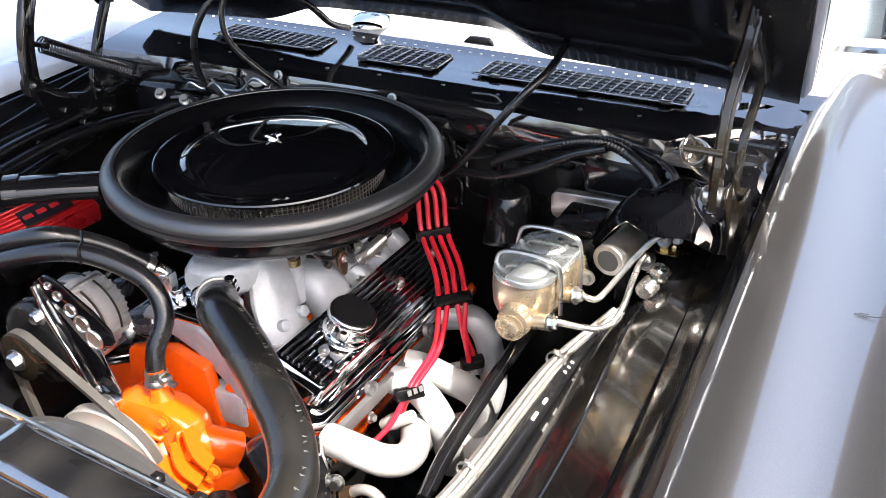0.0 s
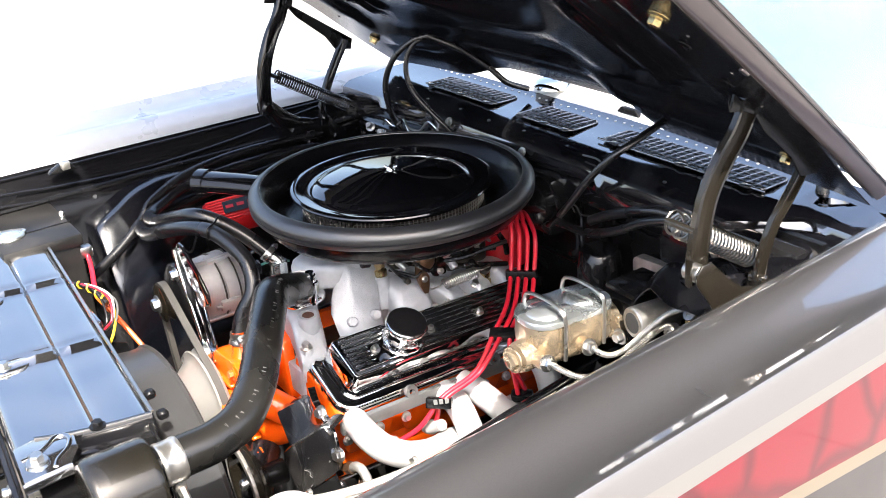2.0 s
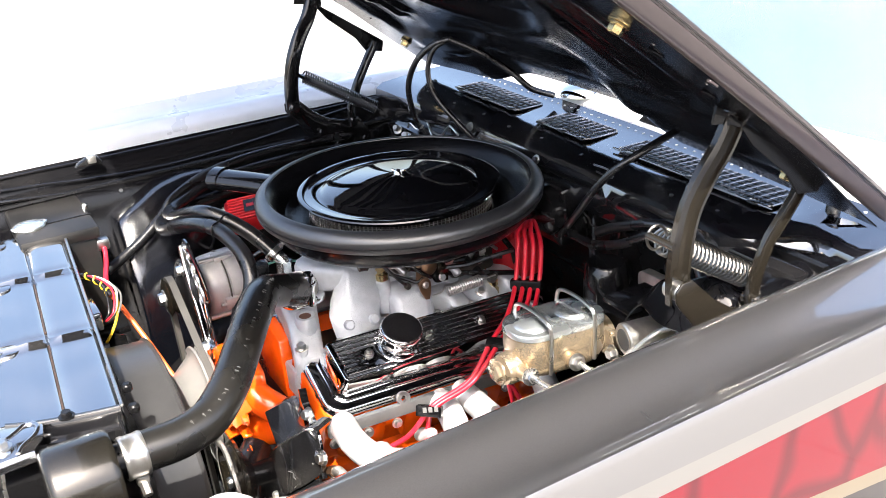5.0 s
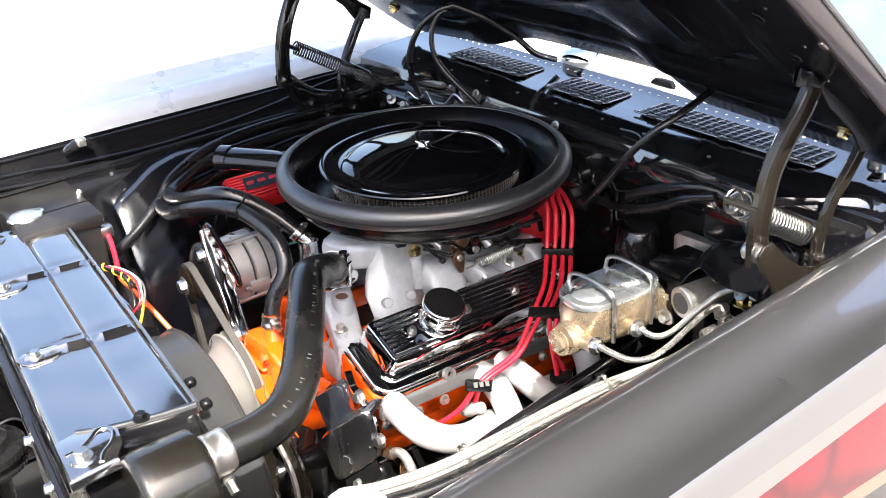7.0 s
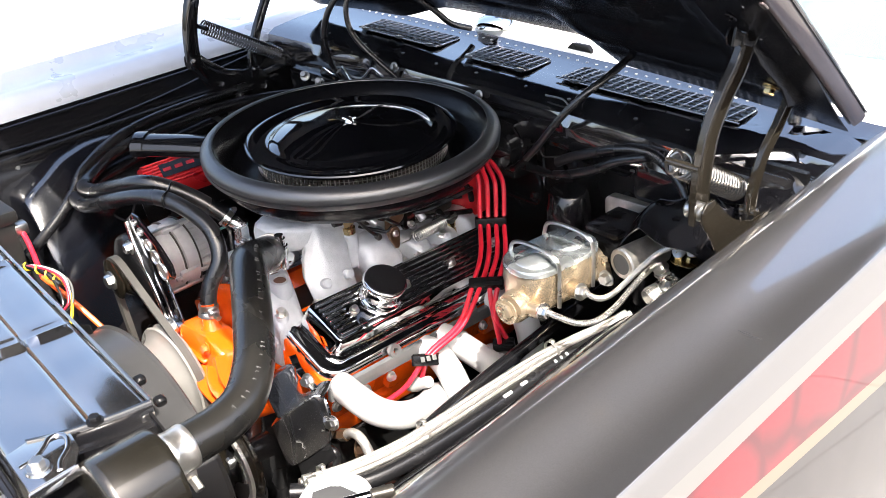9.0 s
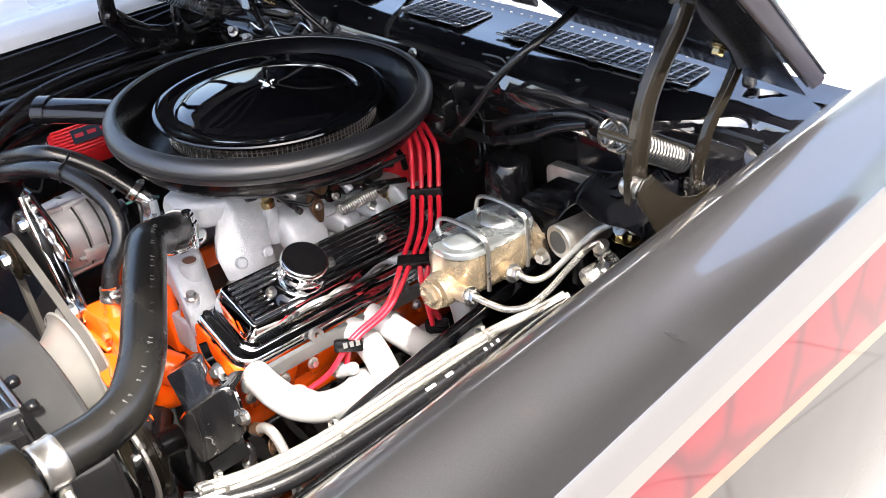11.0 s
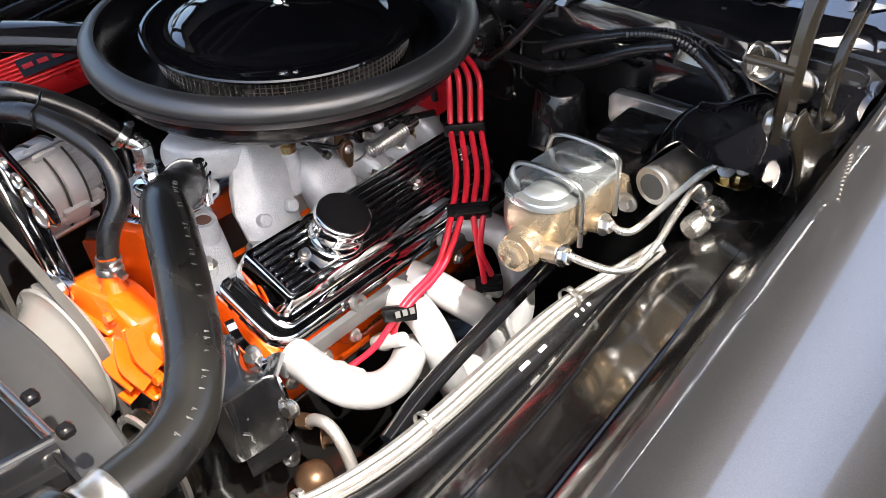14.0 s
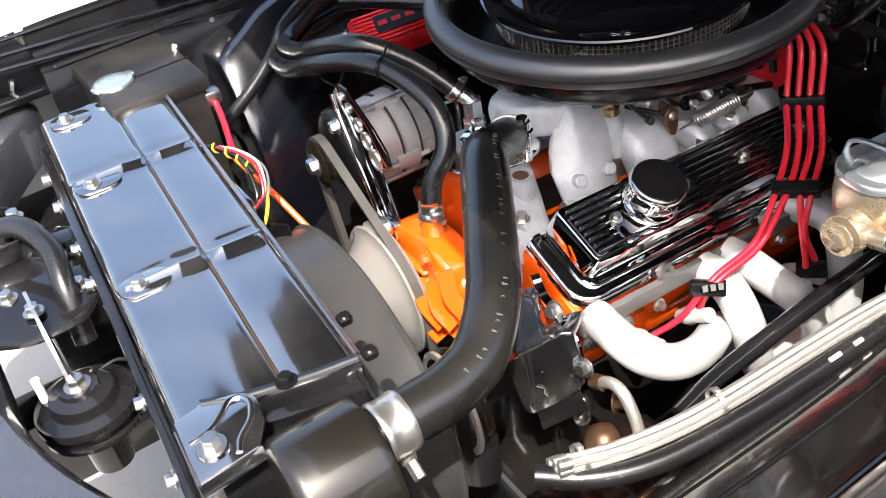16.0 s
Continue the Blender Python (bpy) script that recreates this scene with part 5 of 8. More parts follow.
for s in (-1, 1):
    duct(s)
    # a smooth low duct behind the leg
    secs = []
    for f, y, z, w, h in ((0.0, 0.030, 0.800, 0.070, 0.052), (0.3, 0.052, 0.800, 0.072, 0.050), (0.6, 0.068, 0.790, 0.074, 0.050), (0.85, 0.080, 0.772, 0.074, 0.046), (1.0, 0.086, 0.748, 0.070, 0.040)):
        t = Vector((0, 0.6 * (1 - f) + 0.15, 0.25 - f)).normalized()
        o = Vector((0, -t.z, t.y))
        secs.append([Vector((-0.036 + u, s * (y + o.y * v), z + o.z * v)) for u, v in rounded(w, h, 0.019, 5)])
    part("rear_duct", loft(secs, closed=True, caps=True), "cast", im, smooth=60)
    for x in (0.048, 0.108, 0.165):
        part("short_runner", sweep(smooth_path([(x - 0.025, s * 0.040, 0.774), (x - 0.008, s * 0.060, 0.772), (x, s * 0.078, 0.758), (x, s * 0.090, 0.732)], 6), rounded(0.046, 0.040, 0.012, 4), up=(0, 0, 1)), "cast", im)
# the front duct's roof runs across to the far bank and forward over the arch
sec = []
for x, y0, y1, z0, z1 in ((-0.190, 0.004, 0.046, 0.836, 0.866), (-0.184, -0.010, 0.050, 0.832, 0.872), (-0.170, -0.026, 0.054, 0.831, 0.875), (-0.150, -0.042, 0.058, 0.832, 0.877), (-0.110, -0.048, 0.060, 0.834, 0.877), (-0.070, -0.050, 0.058, 0.836, 0.874)):
    sec.append([Vector((x, (y0 + y1) / 2 + u, (z0 + z1) / 2 + v)) for u, v in rounded(y1 - y0, z1 - z0, 0.012, 4)])
part("duct_roof", loft(sec, closed=True, caps=True), "cast", im)
b = None
for s in (-1, 1):
    b = box(-0.235, 0.225, s * 0.082 - 0.011, s * 0.082 + 0.011, 0.712, 0.738, 0.005, 2, None, b)
eng("mounting_flange", b, "cast", im)
# front crossover that carries the thermostat
sec = []
for y, x0, x1, z0, z1 in ((-0.090, -0.256, -0.204, 0.715, 0.757), (-0.078, -0.254, -0.202, 0.720, 0.772), (-0.062, -0.250, -0.197, 0.732, 0.792), (-0.040, -0.244, -0.190, 0.744, 0.812), (0.0, -0.240, -0.176, 0.770, 0.826),
                          (0.05, -0.238, -0.180, 0.790, 0.824), (0.075, -0.232, -0.184, 0.796, 0.820), (0.10, -0.226, -0.190, 0.790, 0.808)):
    sec.append([Vector(((x0 + x1) / 2 + u, y, (z0 + z1) / 2 + v)) for u, v in rounded(x1 - x0, z1 - z0, 0.012, 4)])
part("water_crossover", loft(sec, closed=True, caps=True), "cast", im)
eng("end_rail", prism(rounded(0.036, 0.060, 0.008), 0.05, Matrix.Translation((-0.238, -0.055, 0.675)), 0.004), "cast", im)
eng("front_wall", prism([(-0.050, 0.66), (0.120, 0.66), (0.105, 0.755), (0.030, 0.775), (-0.030, 0.760)], 0.022, basis((-0.262, 0, 0), (0, 1, 0), (0, 0, 1)), 0.005), "orange", blk, "orange front wall of the block")
part("sender_boss", lathe([(0, 0), (0.020, 0), (0.018, 0.02), (0.0165, 0.034), (0.0155, 0.036), (0.0105, 0.036), (0.0105, 0.033), (0, 0.033)], 22, axis_matrix((-0.216, -0.048, 0.780), (-0.02, -0.12, 1))), "cast", im)
part("rusty_plug", lathe([(0, 0.0345), (0.004, 0.0342), (0.0105, 0.0335), (0.0105, 0.030), (0, 0.030)], 12, axis_matrix((-0.216, -0.048, 0.780), (-0.02, -0.12, 1))), "rust", im)
b = bolts = None
for x, y, z in ((-0.239, -0.074, 0.762), (-0.174, -0.082, 0.752), (-0.056, -0.080, 0.746), (0.010, -0.080, 0.742), (0.075, -0.080, 0.740), (0.118, -0.082, 0.738), (0.185, -0.082, 0.736)):
    b = cyl((x, y, z - 0.012), (x, y - 0.003, z + 0.012), 0.0125, 0.011, 16, 0.003, b)
    bolts = hexbolt((x, y - 0.003, z + 0.011), (0, -0.15, 1), 0.0075, 0.008, True, bolts)
part("bolt_boss", b, "cast", im)
part("manifold_bolt", bolts, "steel", im)
b = c = None
for x, y, z in ((-0.074, -0.052, 0.838), (0.128, -0.074, 0.758)):
    c = cyl((x, y, z - 0.06), (x, y, z), 0.015, 0.0135, 16, 0.002, c)
    b = lathe([(0, 0), (0.011, 0), (0.011, 0.010), (0.008, 0.011), (0.008, 0.017), (0.010, 0.018), (0.010, 0.026), (0, 0.026)], 12, Matrix.Translation((x, y, z)), b)
part("port_boss", c, "cast", im)
part("vacuum_fitting", b, "brass", im, "brass pipe fitting")

th = thing("thermostat_housing", (-0.205, 0.01, 0.82), "bright thermostat housing with chrome bolts", "thermostat housing")
b = prism(rounded(0.075, 0.105, 0.026), 0.010, Matrix.Translation((-0.205, 0.005, 0.824)), 0.003)
b = join(b, sweep(smooth_path([(-0.190, 0.012, 0.826), (-0.192, 0.006, 0.838), (-0.204, -0.012, 0.850), (-0.220, -0.034, 0.859)], 6), circle(0.0232, 18)))
part("neck_casting", b, "chrome", th)
b = cyl((-0.200, -0.043, 0.826), (-0.200, -0.043, 0.862), 0.0085, seg=16)
b = lathe([(0, 0), (0.012, 0), (0.012, 0.004), (0.0095, 0.005), (0.0095, 0.016), (0.007, 0.017), (0.007, 0.022), (0, 0.022)], 12, Matrix.Translation((-0.200, -0.043, 0.862)), b)
b = hexbolt((-0.208, 0.047, 0.834), (0, 0, 1), 0.008, 0.012, True, b)
part("housing_bolt", b, "chrome", th)
hf = thing("heater_fitting", (-0.19, 0.09, 0.81), "bright hex heater hose fitting screwed into the manifold", "pipe fitting")
b = lathe([(0, -0.012), (0.017, -0.020), (0.0165, 0.0), (0.0135, 0.001), (0.0135, 0.026), (0.0125, 0.029), (0.0, 0.029)], 6, Matrix.Translation((-0.197, 0.072, 0.833)))
b = join(b, tube([(-0.197, 0.073, 0.856), (-0.199, 0.077, 0.863), (-0.204, 0.084, 0.868), (-0.210, 0.092, 0.875)], 0.0105, 14))
part("elbow", b, "zinc_lid", hf)
cm = axis_matrix((-0.2085, 0.0905, 0.8725), (-0.5, 0.6, 0.75))
b = lathe([(0.0125, -0.005), (0.0148, -0.005), (0.0152, -0.003), (0.0148, 0.0), (0.0152, 0.003), (0.0148, 0.005), (0.0125, 0.005)], 24, cm, closed=True)
b = box(0.013, 0.021, -0.004, 0.004, -0.0055, 0.0055, 0.0015, 1, cm @ Matrix.Rotation(radians(150), 4, "Z"), b)
b = cyl(cm @ Matrix.Rotation(radians(150), 4, "Z") @ Vector((0.017, -0.004, 0)), cm @ Matrix.Rotation(radians(150), 4, "Z") @ Vector((0.017, -0.010, 0)), 0.0045, seg=6, bm=b)
part("worm_clamp", b, "steel", hf)

# carburettor under the air cleaner
cb = thing("carburettor", (0.02, 0.0, 0.845), "four barrel carburettor in dull grey with brown linkage", "carburettor")
b = box(-0.055, 0.105, -0.072, 0.072, 0.845, 0.872, 0.006, 2)
b = box(-0.075, 0.12, -0.062, 0.062, 0.872, 0.905, 0.008, 2, None, b)
b = box(0.04, 0.125, -0.09, -0.055, 0.815, 0.868, 0.008, 2, None, b)
b = cyl((0.02, 0.02, 0.90), (0.02, 0.02, 0.915), 0.065, seg=28, bm=b)
part("carb_body", b, "carb", cb)
b = prism([(-0.007, -0.024), (0.006, -0.026), (0.011, 0.0), (0.008, 0.016), (-0.008, 0.018), (-0.012, 0.0)], 0.005, basis((-0.018, -0.088, 0.838), (1, 0, 0.1), (0, 0, 1)), 0.001)
part("throttle_lever", b, "bronze", cb, "brown throttle lever")
b = tube([(-0.07, -0.075, 0.855), (-0.045, -0.085, 0.842), (-0.03, -0.092, 0.835), (-0.018, -0.094, 0.84)], 0.003, 8)
b = tube([(-0.018, -0.09, 0.85), (0.03, -0.095, 0.855), (0.09, -0.10, 0.848), (0.13, -0.105, 0.84)], 0.0035, 8, bm=b)
b = tube([(0.02, -0.08, 0.87), (0.06, -0.092, 0.872), (0.10, -0.085, 0.88)], 0.003, 8, bm=b)
part("linkage_rod", b, "satin_black", cb)
part("linkage_bracket", box(0.055, 0.080, -0.092, -0.082, 0.845, 0.872, 0.002, 1), "satin_black", cb)
part("linkage_bracket", box(-0.012, 0.022, -0.088, -0.070, 0.852, 0.884, 0.004, 1), "bronze", cb)
part("throttle_shaft", cyl((-0.050, -0.080, 0.858), (0.120, -0.082, 0.856), 0.006, seg=12), "carb", cb)
part("choke_pod", lathe([(0, 0), (0.018, 0), (0.020, 0.004), (0.020, 0.014), (0.016, 0.018), (0, 0.018)], 20, axis_matrix((0.105, -0.066, 0.875), (0.2, -1, 0.1))), "satin_black", cb)
part("fuel_bowl_screw", hexbolt((-0.058, -0.064, 0.866), (-0.2, -1, 0.2), 0.006, 0.008, True), "steel", cb)
part("vent_pipe", tube([(-0.045, -0.060, 0.880), (-0.052, -0.082, 0.876), (-0.040, -0.090, 0.862), (-0.018, -0.088, 0.852)], 0.0035, 8), "arm", cb)
part("vent_pipe", tube([(0.125, -0.060, 0.878), (0.145, -0.080, 0.866), (0.160, -0.092, 0.84), (0.165, -0.094, 0.815)], 0.005, 8), "satin_black", cb)
b = cyl((0.09, -0.10, 0.848), (0.09, -0.082, 0.848), 0.011, seg=14)
b = cyl((0.03, -0.10, 0.862), (0.03, -0.07, 0.862), 0.010, seg=14, bm=b)
part("choke_piece", b, "steel", cb)
# vacuum lines, levers and screws crowded under the air cleaner
for pts, r, mt in (([(-0.060, -0.078, 0.880), (-0.040, -0.092, 0.868), (-0.020, -0.098, 0.850), (-0.004, -0.096, 0.838)], 0.0035, "rubber"),
                   ([(-0.030, -0.082, 0.876), (-0.005, -0.096, 0.870), (0.020, -0.100, 0.862), (0.050, -0.098, 0.866)], 0.0045, "rubber"),
                   ([(0.020, -0.100, 0.850), (0.060, -0.106, 0.846), (0.100, -0.108, 0.848), (0.150, -0.112, 0.850)], 0.0040, "rubber"),
                   ([(0.060, -0.080, 0.878), (0.080, -0.098, 0.874), (0.110, -0.100, 0.866), (0.130, -0.090, 0.850)], 0.0030, "steel"),
                   ([(-0.050, -0.070, 0.862), (-0.030, -0.086, 0.858), (0.000, -0.090, 0.862)], 0.0030, "bronze")):
    part("vacuum_line", tube(pts, r, 8, 6), mt, cb)
part("choke_lever", prism([(-0.004, -0.020), (0.004, -0.022), (0.009, -0.006), (0.005, 0.014), (-0.006, 0.016), (-0.010, 0.002)], 0.004, basis((0.016, -0.100, 0.848), (1, 0, 0.2), (0, 0, 1)), 0.001), "arm", cb)
part("idle_cam", lathe([(0, 0), (0.014, 0), (0.015, 0.003), (0.010, 0.007), (0, 0.007)], 14, axis_matrix((-0.006, -0.092, 0.856), (0, -1, 0.1))), "bronze", cb)
part("dashpot", lathe([(0, 0), (0.013, 0), (0.016, 0.006), (0.016, 0.018), (0.010, 0.024), (0.004, 0.032), (0, 0.032)], 18, axis_matrix((0.070, -0.086, 0.850), (0.3, -0.5, 0.5))), "satin_black", cb)
b = None
for p in ((-0.022, -0.094, 0.872), (0.004, -0.100, 0.876), (0.034, -0.098, 0.874), (0.012, -0.104, 0.836), (0.096, -0.098, 0.860)):
    b = hexbolt(p, (0.1, -1, 0.4), 0.0045, 0.006, True, b)
part("linkage_screw", b, "steel", cb)
for p, q, r, mt in (((0.000, -0.092, 0.842), (0.070, -0.090, 0.822), 0.0042, "satin_black"), ((0.070, -0.090, 0.822), (0.168, -0.088, 0.792), 0.0050, "rubber"), ((-0.130, -0.090, 0.890), (-0.114, -0.090, 0.887), 0.0068, "rubber"),
                    ((-0.060, -0.085, 0.871), (-0.052, -0.100, 0.860), 0.0060, "steel"), ((0.086, -0.094, 0.826), (0.090, -0.080, 0.800), 0.0070, "satin_black"), ((0.040, -0.085, 0.845), (0.046, -0.100, 0.828), 0.0075, "alt"), ((0.118, -0.095, 0.806), (0.122, -0.080, 0.790), 0.0085, "carb")):
    part("link_piece", cyl(p, q, r, seg=14, bevel=r * 0.25), mt, cb)
part("choke_wire", tube([(-0.090, -0.088, 0.884), (-0.078, -0.092, 0.868), (-0.060, -0.094, 0.846), (-0.047, -0.092, 0.833)], 0.0028, 8), "rubber", cb)
part("wire_tip", cyl((-0.050, -0.092, 0.836), (-0.044, -0.092, 0.829), 0.0055, seg=12, bevel=0.001), "carb", cb)
part("bell_crank", prism([(-0.011, 0.012), (-0.012, -0.004), (-0.006, -0.022), (0.001, -0.024), (0.006, -0.012), (0.010, 0.006), (0.006, 0.016), (-0.004, 0.018)], 0.0045, basis((-0.016, -0.096, 0.824), (1, 0, 0.15), (0, 0, 1)), 0.001), "bronze", cb, "rust-brown bell crank")
part("crank_pivot", hexbolt((-0.018, -0.100, 0.829), (0, -1, 0.2), 0.0042, 0.005, True), "steel", cb)
part("cam_disc", lathe([(0, 0), (0.011, 0), (0.013, 0.002), (0.012, 0.006), (0, 0.007)], 20, axis_matrix((0.010, -0.092, 0.836), (0.2, -1, 0.2))), "satin_black", cb)
for p in ((0.035, -0.092, 0.762), (0.096, -0.090, 0.757), (0.095, -0.086, 0.774)):
    part("pad_bolt", hexbolt(p, (0.1, -0.5, 1), 0.0065, 0.007, True), "steel", cb)
rs = obj("return_spring", spring((0.020, -0.104, 0.808), (0.088, -0.103, 0.808), 0.0090, 0.0014, 15, hook=0.030), "steel", base=(0.05, -0.10, 0.80))
tagged(rs, "bright coil throttle return spring beside the carburettor", "spring")

# air cleaner
AC = Vector((0.0098, 0.0235, 0.0))
ac = thing("air_cleaner", (AC.x, AC.y, 0.90), "glossy black open air cleaner with a thick rubber seal ring", "air cleaner")
A = Matrix.Translation(AC)
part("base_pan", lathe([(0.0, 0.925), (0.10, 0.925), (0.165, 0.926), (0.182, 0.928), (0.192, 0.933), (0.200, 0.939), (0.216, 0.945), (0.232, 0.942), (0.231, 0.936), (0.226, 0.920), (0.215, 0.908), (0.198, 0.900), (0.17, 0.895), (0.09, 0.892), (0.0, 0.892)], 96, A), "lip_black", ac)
ring = [(0.2285, 0.9766), (0.2330, 0.9764), (0.2385, 0.9745), (0.2435, 0.9705), (0.2468, 0.9660), (0.2480, 0.961), (0.2476, 0.9555), (0.2440, 0.9545), (0.2440, 0.9530), (0.2472, 0.9520),
        (0.2466, 0.9475), (0.2445, 0.9440), (0.2400, 0.9415), (0.232, 0.9395), (0.226, 0.9390), (0.226, 0.9740), (0.2268, 0.9758)]
part("seal_ring", lathe(ring, 120, A, closed=True), "seal", ac, "thick matte rubber sealing ring")
cone = [(0.2262, 0.9745), (0.2225, 0.9728), (0.2165, 0.9670), (0.2105, 0.9590), (0.2055, 0.9515), (0.2020, 0.9450), (0.2000, 0.9405), (0.1985, 0.9380), (0.2010, 0.9370), (0.2040, 0.9395), (0.2075, 0.9480), (0.2125, 0.9560), (0.2185, 0.9640), (0.2240, 0.9700)]
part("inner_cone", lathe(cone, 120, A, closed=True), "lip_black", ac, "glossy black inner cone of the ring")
pleats = [[AC + Vector(((0.1568 if k % 2 else 0.1490) * math.cos(math.pi * k / 120), (0.1568 if k % 2 else 0.1490) * math.sin(math.pi * k / 120), z)) for k in range(240)] for z in (0.927, 0.941, 0.956)]
b = loft(pleats, closed=True)
w = None
for k in range(140):
    a = 2 * math.pi * k / 140
    w = box(0.1574, 0.1586, -0.0007, 0.0007, 0.928, 0.956, m=A @ Matrix.Rotation(a, 4, "Z"), bm=w)
for z in (0.936, 0.942, 0.948):
    w = lathe([(0.1574, z - 0.0006), (0.1588, z), (0.1574, z + 0.0006)], 72, A, w)
part("wire_mesh", w, "brushed", ac, "bright wire mesh round the filter")
part("filter_element", b, "filter", ac, "pleated filter behind wire mesh", smooth=0)
part("filter_rim", lathe([(0.150, 0.954), (0.161, 0.954), (0.162, 0.958), (0.160, 0.961), (0.150, 0.961)], 72, A, closed=True), "rubber", ac)
lid = [(0.0, 0.9850), (0.012, 0.9848), (0.020, 0.9838), (0.040, 0.9812), (0.070, 0.9772), (0.100, 0.9732), (0.122, 0.9700), (0.130, 0.9680), (0.134, 0.9655), (0.138, 0.9642), (0.146, 0.9640),
       (0.156, 0.9655), (0.165, 0.9672), (0.171, 0.9678), (0.1745, 0.9668), (0.1757, 0.9645), (0.1745, 0.9622), (0.171, 0.961), (0.0, 0.961)]
part("lid", lathe(lid, 96, A), "lid_black", ac, "mirror-gloss black domed lid with a stepped rim")
b = lathe([(0, 0), (0.0080, 0), (0.0070, 0.003), (0.0050, 0.0065), (0.003, 0.008), (0, 0.008)], 18, A @ Matrix.Translation((0, 0, 0.9845)))
for sgn in (-1, 1):
    b = prism([(0.003, 0.001), (0.008, 0.0015), (0.0125, 0.005), (0.0120, 0.0075), (0.009, 0.0070), (0.004, 0.005)], 0.0045, A @ Matrix.Translation((0, 0, 0.986)) @ Matrix.Rotation(radians(-48 if sgn > 0 else 132), 4, "Z") @ Matrix.Rotation(radians(90), 4, "X") @ Matrix.Translation((0, 0, -0.00225)), 0.0015, b)
part("wing_nut", b, "chrome", ac, "chrome wing nut")
b = sweep(smooth_path([(-0.148, 0.215, 0.944), (-0.180, 0.260, 0.946), (-0.222, 0.318, 0.947)], 6), [(a, c * 0.62) for a, c in circle(0.029, 20)], up=(0, 0, 1))
part("snorkel", b, "gloss_black", ac)
b = sweep([(-0.212, 0.306, 0.947), (-0.225, 0.322, 0.947)], [(a, c * 0.66) for a, c in circle(0.032, 20)], up=(0, 0, 1))
part("snorkel_lip", b, "gloss_black", ac)

# distributor and ignition wires
di = thing("distributor", (0.19, -0.01, 0.74), "red distributor cap at the back of the engine", "distributor")
b = lathe([(0, 0.085), (0.025, 0.085), (0.040, 0.075), (0.047, 0.05), (0.049, 0.0), (0, 0.0)], 28, Matrix.Translation((0.212, -0.020, 0.765)))
dcap = part("cap", b, "red_cap", di)
for k in range(8):
    a = 2 * math.pi * k / 8
    part("tower", cyl((0.212 + 0.033 * math.cos(a), -0.020 + 0.033 * math.sin(a), 0.83), (0.212 + 0.037 * math.cos(a), -0.020 + 0.037 * math.sin(a), 0.866), 0.008, seg=12), "red_cap", dcap)
part("shaft_body", cyl((0.212, -0.020, 0.68), (0.212, -0.020, 0.77), 0.033, seg=20), "alt", di)

iw = thing("ignition_wires", (0.05, -0.22, 0.66), "bundle of red spark plug wires in black separators", "ignition wires")
top = Vector((0.172, -0.124, 0.882))
for k in range(4):
    o = Vector((0.011 * k - 0.016, -0.004 * k + 0.006, 0))
    side = Vector((0.009 * (k - 1.5), -0.010 * (k - 1.5), 0))
    pts = [(0.200 + 0.010 * k, -0.055, 0.862), (0.190 + 0.006 * k, -0.090, 0.882), top + o, Vector((0.158, -0.150, 0.865)) + side, Vector((0.140, -0.166, 0.807)) + side, Vector((0.092, -0.212, 0.782)) + side, Vector((0.036, -0.248, 0.766)) + side]
    if k < 2:
        pts += [(-0.03, -0.252 - 0.008 * k, 0.726), (-0.088, -0.251 - 0.007 * k, 0.708), (-0.106, -0.249 - 0.006 * k, 0.696)]
        pts += [(-0.135, -0.235, 0.655), (-0.165, -0.215, 0.630)] if k == 0 else [(-0.104, -0.243, 0.672), (-0.105, -0.238, 0.655)]
    else:
        pts += [(0.030, -0.268 - 0.004 * (k - 2), 0.72), (0.034 + 0.016 * (k - 2), -0.275, 0.665), (0.036 + 0.016 * (k - 2), -0.262, 0.645)]
    part("wire", tube(pts, 0.0040, 12, 8), "red_wire", iw)
for p, d, w in (((0.141, -0.164, 0.807), (0.2, -0.4, -0.9), 0.056), ((0.036, -0.250, 0.766), (-0.6, -0.5, -0.4), 0.056), ((-0.106, -0.252, 0.697), (-0.6, 0.3, -0.7), 0.042), ((0.042, -0.277, 0.658), (0.1, 0.2, -1), 0.036)):
    u = Vector((0.66, -0.75, 0.05))
    m = basis(p, u, Vector(d).cross(u))
    b = prism(rounded(w, 0.017, 0.004), 0.016, m @ Matrix.Translation((0, 0, -0.008)), 0.001)
    s = part("separator", b, "satin_black", iw, "black plastic wire separator")
m = basis((-0.106, -0.258, 0.704), (0.78, -0.5, 0.05), (0.2, 0.35, 0.9))
b = None
for k in range(3):
    b = box(-0.012 + 0.009 * k, -0.006 + 0.009 * k, -0.004, 0.004, 0.0085, 0.0092, bm=b, m=m)
part("maker_mark", b, "print", iw)
for p, d in (((-0.170, -0.212, 0.626), (0, 0.9, -0.3)), ((-0.106, -0.230, 0.640), (0, 0.75, -0.5)), ((0.03, -0.255, 0.63), (0, 0.9, -0.3)), ((0.055, -0.255, 0.63), (0, 0.9, -0.3))):
    d = Vector(d).normalized()
    b = lathe([(0, -0.03), (0.009, -0.03), (0.010, 0.0), (0.0125, 0.006), (0.011, 0.018), (0.008, 0.03), (0, 0.03)], 14, axis_matrix(p, d))
    part("plug_boot", b, "boot", iw, "pale grey spark plug boot")

